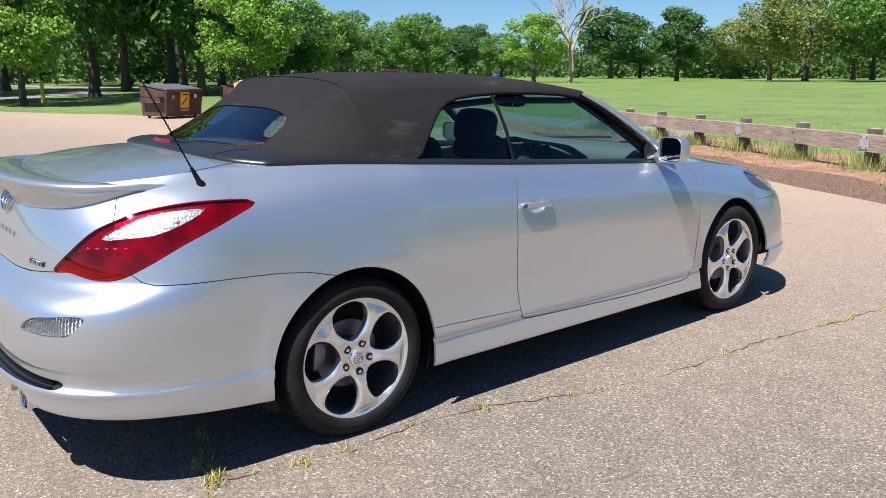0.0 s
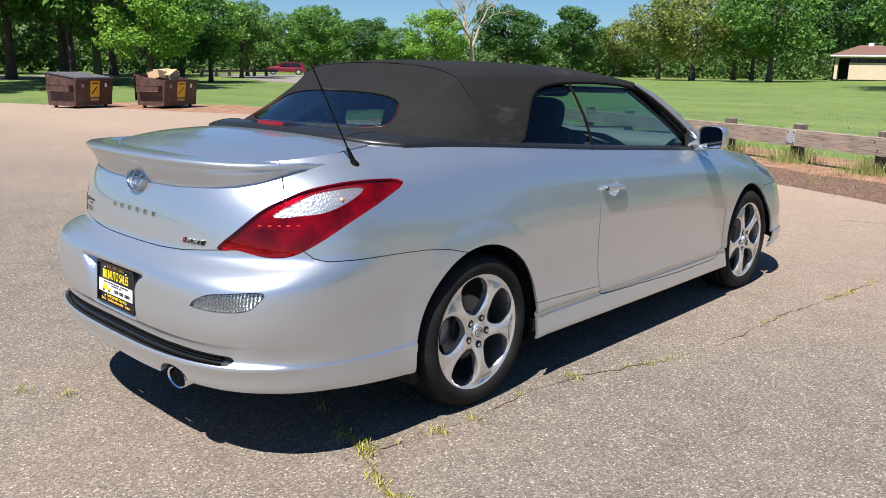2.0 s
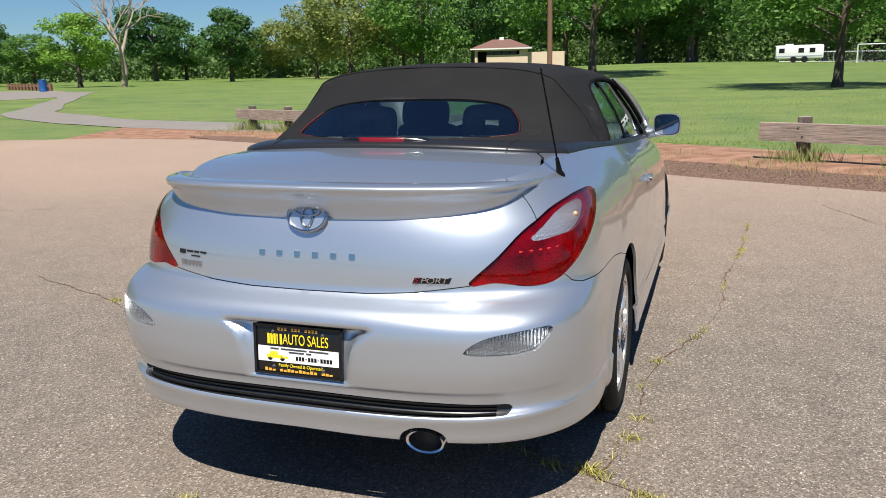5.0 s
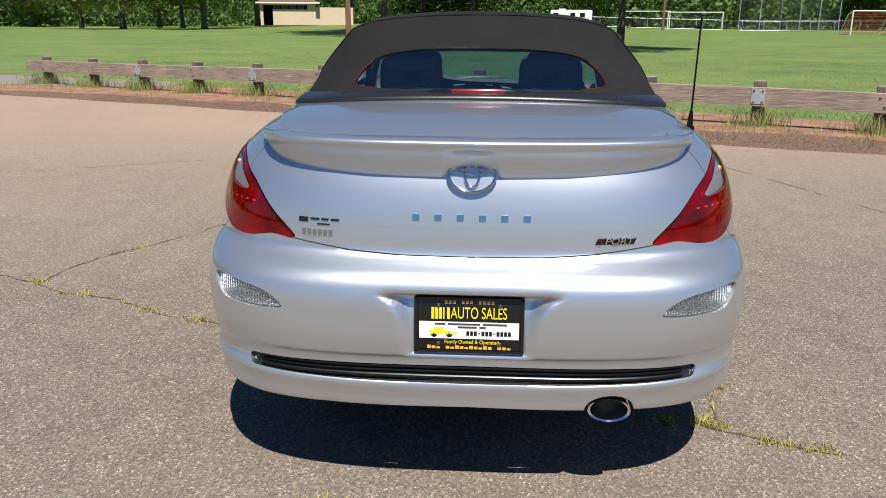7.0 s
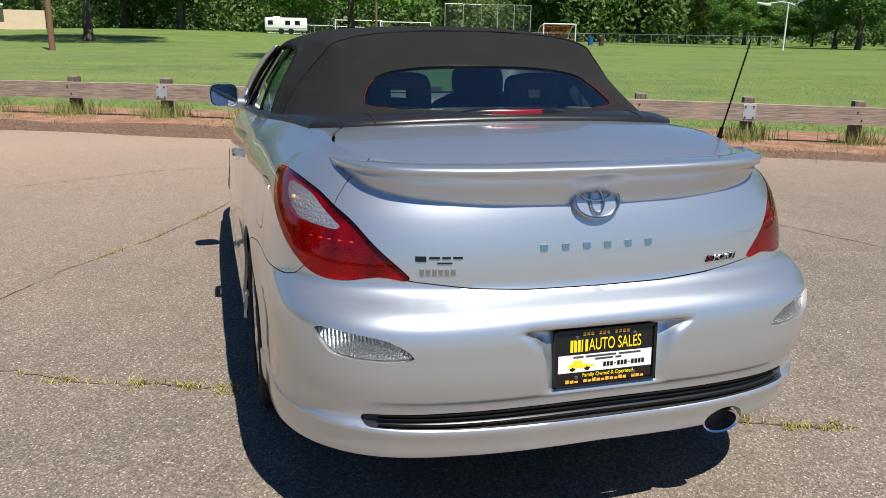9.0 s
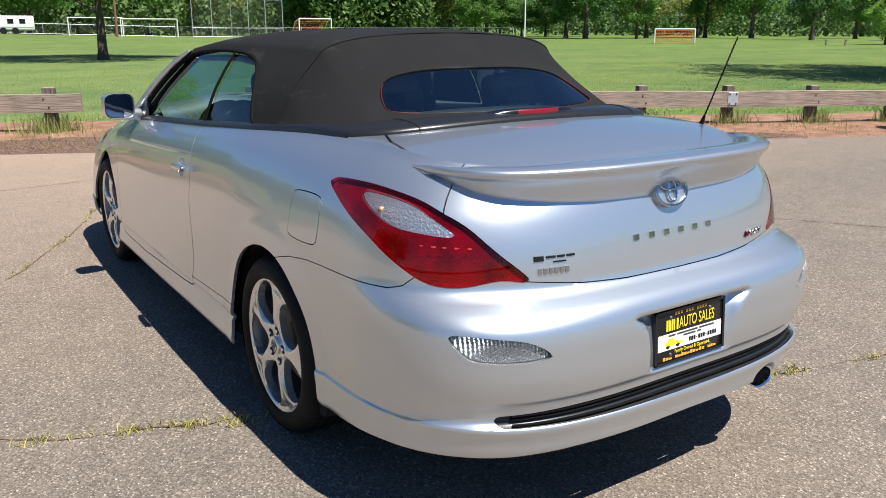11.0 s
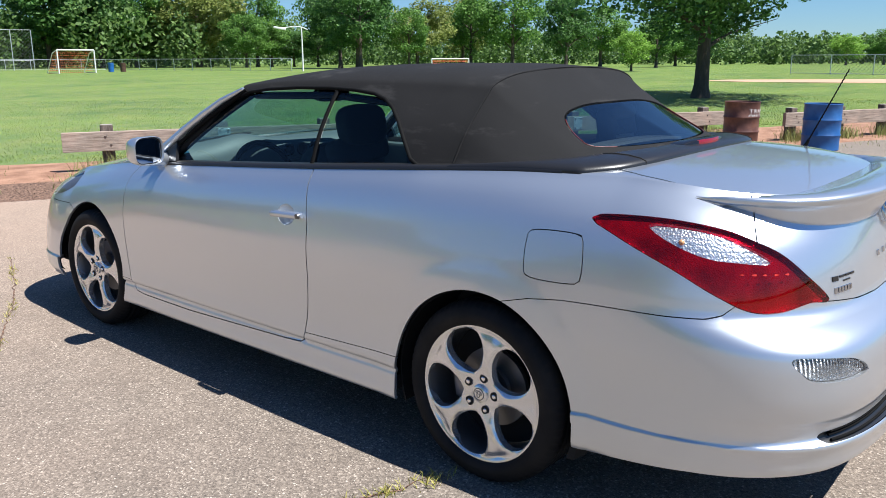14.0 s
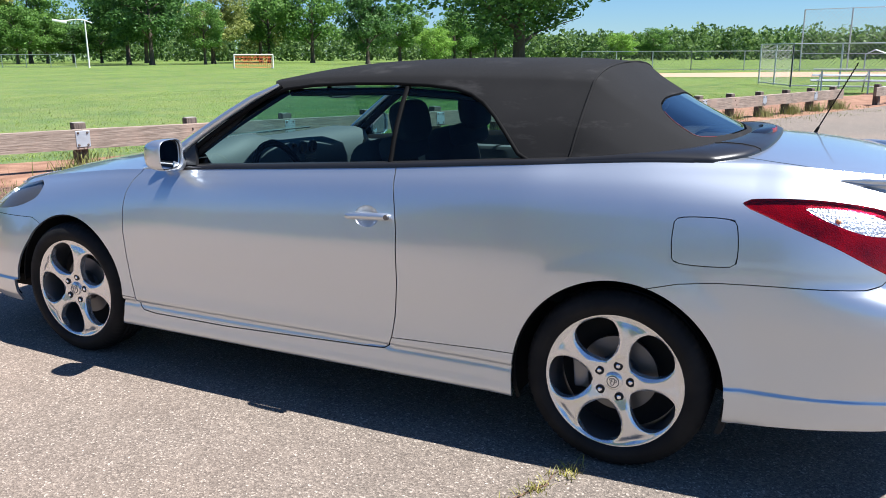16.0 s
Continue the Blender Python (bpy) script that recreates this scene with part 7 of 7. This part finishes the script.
# ---- trees ----
def trunk_mesh(height, r, limbs, spread_, seed, first=0.35):
    rnd = random.Random(seed)
    bm = bmesh.new()

    def add(t):
        me = bpy.data.meshes.new("tmp")
        t.to_mesh(me)
        t.free()
        bm.from_mesh(me)
        bpy.data.meshes.remove(me)

    lean = (rnd.gauss(0, 0.009), rnd.gauss(0, 0.009))
    line = [(lean[0] * h * height, lean[1] * h * height, h * height) for h in (-0.02, 0.0, 0.06, 0.2, 0.4, 0.6, 0.78)]
    add(tube(line, [r * 1.7, r * 1.5, r * 1.08, r * 0.92, r * 0.75, r * 0.5, r * 0.22], 12))
    for k in range(limbs):
        h = first + (0.72 - first) * k / max(1, limbs - 1)
        a = k * 2.4 + rnd.uniform(-0.4, 0.4)
        q = spread_ * rnd.uniform(0.6, 1.0) * (1.0 - 0.35 * h)
        up = height * rnd.uniform(0.10, 0.22)
        b = Vector((lean[0] * h * height, lean[1] * h * height, h * height))
        tip = b + Vector((math.cos(a) * q, math.sin(a) * q, up))
        mid = b.lerp(tip, 0.5) + Vector((0, 0, up * 0.15))
        add(tube([b, mid, tip], [r * 0.42, r * 0.26, r * 0.08], 7))
        for j in range(2):
            a2 = a + rnd.uniform(-0.9, 0.9)
            s = mid.lerp(tip, rnd.uniform(0.1, 0.6))
            add(tube([s, s + Vector((math.cos(a2) * q * 0.4, math.sin(a2) * q * 0.4, up * 0.5))], [r * 0.16, r * 0.04], 5))
    return bm


def cards(name, at, n, s, rnd):
    """A mesh of small leaf blades at places, with their normals and sizes."""
    count = len(at)
    n = n / np.linalg.norm(n, axis=1, keepdims=True)
    t = np.cross(n, rnd.normal(size=at.shape))
    t /= np.linalg.norm(t, axis=1, keepdims=True)
    b = np.cross(n, t)
    v = np.stack([at - t * s * 0.5, at + b * s * 0.32 - t * s * 0.05, at + t * s * 0.5, at - b * s * 0.32 + t * s * 0.08], 1).reshape(-1, 3)
    me = bpy.data.meshes.new(name)
    me.vertices.add(4 * count)
    me.vertices.foreach_set("co", v.ravel())
    me.loops.add(4 * count)
    me.loops.foreach_set("vertex_index", np.arange(4 * count, dtype=np.int32))
    me.polygons.add(count)
    me.polygons.foreach_set("loop_start", np.arange(0, 4 * count, 4, dtype=np.int32))
    me.update(calc_edges=True)
    me.validate()
    return me


def crown_mesh(name, height, radius, bottom, count, leaf, seed, shape="round", clumps=60):
    """Leaf cards gathered in clumps, with gaps and an uneven outline."""
    rnd = np.random.RandomState(seed)
    mid, half = (height + bottom) / 2, (height - bottom) / 2
    centres = []
    while len(centres) < clumps:
        d = rnd.normal(size=3)
        d /= np.linalg.norm(d)
        k = rnd.uniform(0.35, 1.0) ** 0.6
        p = d * k
        if shape == "cone":
            w = 1.0 - 0.86 * (p[2] + 1) / 2
            p = np.array([p[0] * (0.25 + w), p[1] * (0.25 + w), p[2]])
        elif shape == "broad":
            p[2] = p[2] * 0.9 - 0.25 * (p[0] ** 2 + p[1] ** 2) + 0.12
        centres.append(p * [radius, radius, half] * rnd.uniform(0.8, 1.08) + [0, 0, mid])
    centres = np.array(centres)
    size = rnd.uniform(0.16, 0.30, clumps) * radius
    pick = rnd.choice(clumps, count, p=size ** 2 / (size ** 2).sum())
    d = rnd.normal(size=(count, 3))
    d /= np.linalg.norm(d, axis=1, keepdims=True)
    at = centres[pick] + d * (size[pick] * rnd.uniform(0.25, 1.0, count) ** 0.5)[:, None] * [1.15, 1.15, 0.8]
    return cards(name, at, d * 0.7 + rnd.normal(size=(count, 3)) * 0.55 + [0, 0, 0.35], leaf * rnd.uniform(0.6, 1.25, count)[:, None], rnd)


# each kind is made once for a tree ten metres high, and then copied to size
KINDS = {"mid": ("leaves_mid", 4.0, 1.8, "round", 9000, 0.34, "bark"), "bright": ("leaves_bright", 3.9, 1.6, "round", 9000, 0.32, "bark"), "dark": ("leaves_dark", 4.4, 2.2, "round", 10000, 0.36, "bark"),
         "olive": ("leaves_olive", 4.3, 2.0, "round", 9500, 0.32, "bark"), "conical": ("leaves_dark", 3.6, 1.5, "cone", 9500, 0.32, "bark"), "oak": ("leaves_mid", 5.2, 2.6, "broad", 13000, 0.30, "bark"),
         "green": ("leaves_mid", 4.6, 1.2, "broad", 10000, 0.33, "bark"), "shade": ("leaves_dark", 5.2, 1.7, "broad", 24000, 0.20, "bark")}
LABELS = {"mid": "broad-leaved tree with a full green crown", "bright": "young tree with fresh yellow-green leaves", "dark": "large tree with a dense dark green crown", "olive": "tall tree with olive-green foliage",
          "conical": "pyramid-shaped maple with dark green leaves", "oak": "spreading shade tree on a stout dark trunk", "green": "wide tree with drooping green branches", "shade": "large shade tree with low fine dark foliage"}
models = {}


def tree_model(kind, variant):
    if (kind, variant) not in models:
        mat, radius, low, shape, count, leaf, bark = KINDS[kind]
        seed = 17 * variant + len(kind) * 5 + 1
        t = thing("tree", LABELS[kind], "tree", pose(0, 0, -60))
        part("trunk", trunk_mesh(9.0, 0.22, 9, radius * 0.8, seed, low / 10 + 0.05), bark, t, "", 60)
        me = crown_mesh("crown", 10.0, radius, low, count, leaf, seed, shape, 70)
        me.materials.append(M[mat])
        c = new("crown", me)
        c.parent = t
        models[kind, variant] = t
        return t, True
    return models[kind, variant], False


def tree(kind, x, y, height, wide=None, variant=None):
    rnd = random.Random(int(x * 13 + y * 7))
    variant = rnd.randint(0, 1) if variant is None else variant
    t, fresh = tree_model(kind, variant)
    k = height / 10
    w = (wide / 2 / KINDS[kind][1]) if wide else k
    w = max(0.6 * k, min(1.5 * k, w))
    m = pose(x, y, ground_height(x, y) - 0.05, 0, 0, rnd.uniform(0, 360))
    if fresh:
        t.matrix_basis = m @ Matrix.Diagonal((w, w, k, 1))
    else:
        t = copy_thing(t, m)
        t.scale = (w, w, k)


for row in (("mid", -38.5, 5.6, 13, 9), ("bright", -34.5, 6.2, 6.2, 5.0), ("mid", -44.6, 12.0, 14, 9), ("dark", -53.7, 16.7, 16, 11), ("dark", -48.0, 17.8, 15, 11), ("mid", -41.5, 17.0, 12, 8), ("bright", -37.1, 17.8, 6.3, 5.4),
            ("bright", -46.9, 27.1, 6.4, 5.2), ("mid", -64.1, 41.2, 6.8, 6), ("mid", -102.4, 73.8, 9.0, 10), ("mid", -114.8, 90.6, 9.6, 10), ("dark", -102.8, 89.6, 9.2, 10), ("mid", -84.1, 80.4, 6.6, 8),
            ("bright", -63.3, 66.0, 8.0, 8), ("dark", -91.7, 114.3, 12.4, 14), ("mid", -93.7, 125.5, 8.6, 11), ("conical", -56.7, 84.4, 9.8, 8.0), ("olive", -69.7, 117.7, 9.8, 10), ("olive", -39.7, 83.0, 11.0, 11),
            ("olive", -50.1, 94.4, 10.2, 9), ("olive", -36.0, 90.4, 11.5, 9), ("green", -28.7, 77.1, 11.5, 10.5), ("mid", -26.1, 108.6, 14, 13), ("dark", -22.4, 124.8, 17, 16), ("oak", -8.9, 63.5, 13, 15),
            ("dark", -11.3, 126.4, 17, 18), ("dark", -3.3, 117.0, 17, 18), ("dark", -12.2, 146.6, 16, 17), ("dark", -3.3, 137.0, 14, 14), ("dark", 6.1, 156.9, 16, 15), ("dark", 24.5, 144.8, 17, 18),
            ("mid", 35.1, 142.6, 15, 15), ("olive", 44.5, 139.9, 14, 15), ("dark", 60.8, 133.7, 15, 14), ("mid", 71.3, 128.4, 15, 14), ("olive", 80.1, 123.2, 16, 17), ("mid", 88.3, 117.5, 13, 11),
            ("dark", 75.3, 78.2, 12.2, 11), ("mid", 82.0, 75.4, 8.0, 6), ("dark", 59.5, 134.9, 16, 17), ("dark", 66.6, 131.4, 15, 15), ("olive", 79.5, 123.8, 13, 13), ("mid", 80.8, 110.7, 8.6, 8),
            ("dark", 79.0, 86.1, 12.4, 11), ("olive", 90.5, 81.4, 10.2, 11), ("mid", 103.6, 81.3, 12, 10), ("mid", 103.5, 72.9, 12.4, 11), ("conical", 91.0, 55.5, 10.8, 8), ("bright", 68.3, 34.5, 4.2, 3.8),
            ("green", 124.9, 55.3, 6.8, 9), ("shade", 26.1, 10.3, 9.0, 12), ("dark", 92.5, 112.6, 6.6, 8), ("mid", 88.5, 113.8, 6.8, 8), ("mid", 95.0, 109.0, 6.5, 8), ("bright", 142.7, 33.7, 5.4, 6), ("mid", 153.7, 30.4, 6.0, 7), ("oak", 6.0, 36.5, 7.0, 9.5), ("dark", -62, 24, 15, 11),
            ("dark", -68, 30, 15, 12), ("mid", -58, 10, 14, 11), ("dark", -50, 2, 15, 11), ("mid", -72, 20, 14, 12), ("mid", -78, 60, 8, 8), ("mid", -88, 68, 9, 9), ("dark", -46, 24.5, 6.0, 6), ("mid", -57, 36, 6.0, 6),
            ("mid", 112, 62, 9, 9), ("dark", 118, 48, 8, 8), ("mid", 98, 46, 7, 7), ("olive", 110, 88, 12, 12), ("dark", 96, 100, 13, 12), ("mid", 15, 128, 13, 13), ("dark", -30, 100, 13, 12), ("mid", -46, 108, 10, 10)):
    tree(*row)


def bare_tree():
    rnd = random.Random(21)
    t = thing("dead_tree", "bare dead tree with pale branches", "tree", pose(-55.6, 63.6, ground_height(-55, 63)))
    bm = bmesh.new()

    def grow(p, d, r, n):
        q = p + d
        s = tube([p, p.lerp(q, 0.5) + Vector((rnd.gauss(0, 0.05), rnd.gauss(0, 0.05), 0)) * d.length, q], [r, r * 0.85, r * 0.68], 7 if n > 2 else 4)
        me = bpy.data.meshes.new("tmp")
        s.to_mesh(me)
        s.free()
        bm.from_mesh(me)
        bpy.data.meshes.remove(me)
        if n:
            for _ in range(rnd.choice((2, 2, 3))):
                e = (d.normalized() + Vector((rnd.gauss(0, 0.42), rnd.gauss(0, 0.42), rnd.gauss(0.12, 0.22)))).normalized()
                grow(q, e * d.length * rnd.uniform(0.62, 0.86), r * 0.62, n - 1)

    grow(Vector((0, 0, -0.1)), Vector((0.1, 0.05, 3.3)), 0.30, 5)
    grow(Vector((0.1, 0, 0.6)), Vector((1.0, -1.3, 3.4)), 0.17, 4)
    part("branching_trunk", bm, "palebark", t, "", 60)


bare_tree()


def distant_woods():
    """The wooded skyline all round, as one mass of leaf clumps."""
    rnd = np.random.RandomState(4)
    at, sizes = [], []
    # beyond 118 degrees the woods are unseen, added to darken the car's reflections
    rings = [(a, ring) for a in np.arange(-112, 118, 0.6) for ring in (180, 225)] + [(a, 200) for a in np.arange(118, 248, 0.8)]
    rings += [(a, ring) for a in np.arange(-84, -60, 0.7) for ring in (98, 118)] + [(a, ring) for a in np.arange(-34, 36, 0.6) for ring in (152, 165)]
    for a, ring in rings:
        r = ring + rnd.uniform(-18, 18)
        x, y = r * math.sin(radians(a)), r * math.cos(radians(a))
        lift = 9.0 + 2.5 * noise.noise(Vector((a * 0.11, ring * 0.01, 0))) + rnd.uniform(-1.5, 1.5)
        lift *= (ring / 215 if ring > 170 else 1.25 if ring < 120 else 1.0) * (0.84 if a > 62 else 1.0) * (1.25 if -25 < a < 40 else 1.0) * (0.82 if a < -30 else 1.0) * (0.6 if a < -84 or a > 118 else 1.0)
        n = 300 if a < 118 else 120
        d = rnd.normal(size=(n, 3))
        d /= np.linalg.norm(d, axis=1, keepdims=True)
        at.append(np.array([x, y, lift * 0.50]) + d * [lift * 0.34, lift * 0.34, lift * 0.5] * rnd.uniform(0.55, 1.0, (n, 1)))
        sizes.append(np.full(n, 0.85 if a < 118 else 1.5) * rnd.uniform(0.7, 1.2, n))
    at, s = np.concatenate(at), np.concatenate(sizes)[:, None]
    me = cards("distant_woods", at, rnd.normal(size=at.shape) + [0, 0, 0.5], s, rnd)
    me.materials.append(M["leaves_far"])
    tagged(new("distant_woods", me), "wooded green skyline round the park", "woods", kind="stuff")



distant_woods()
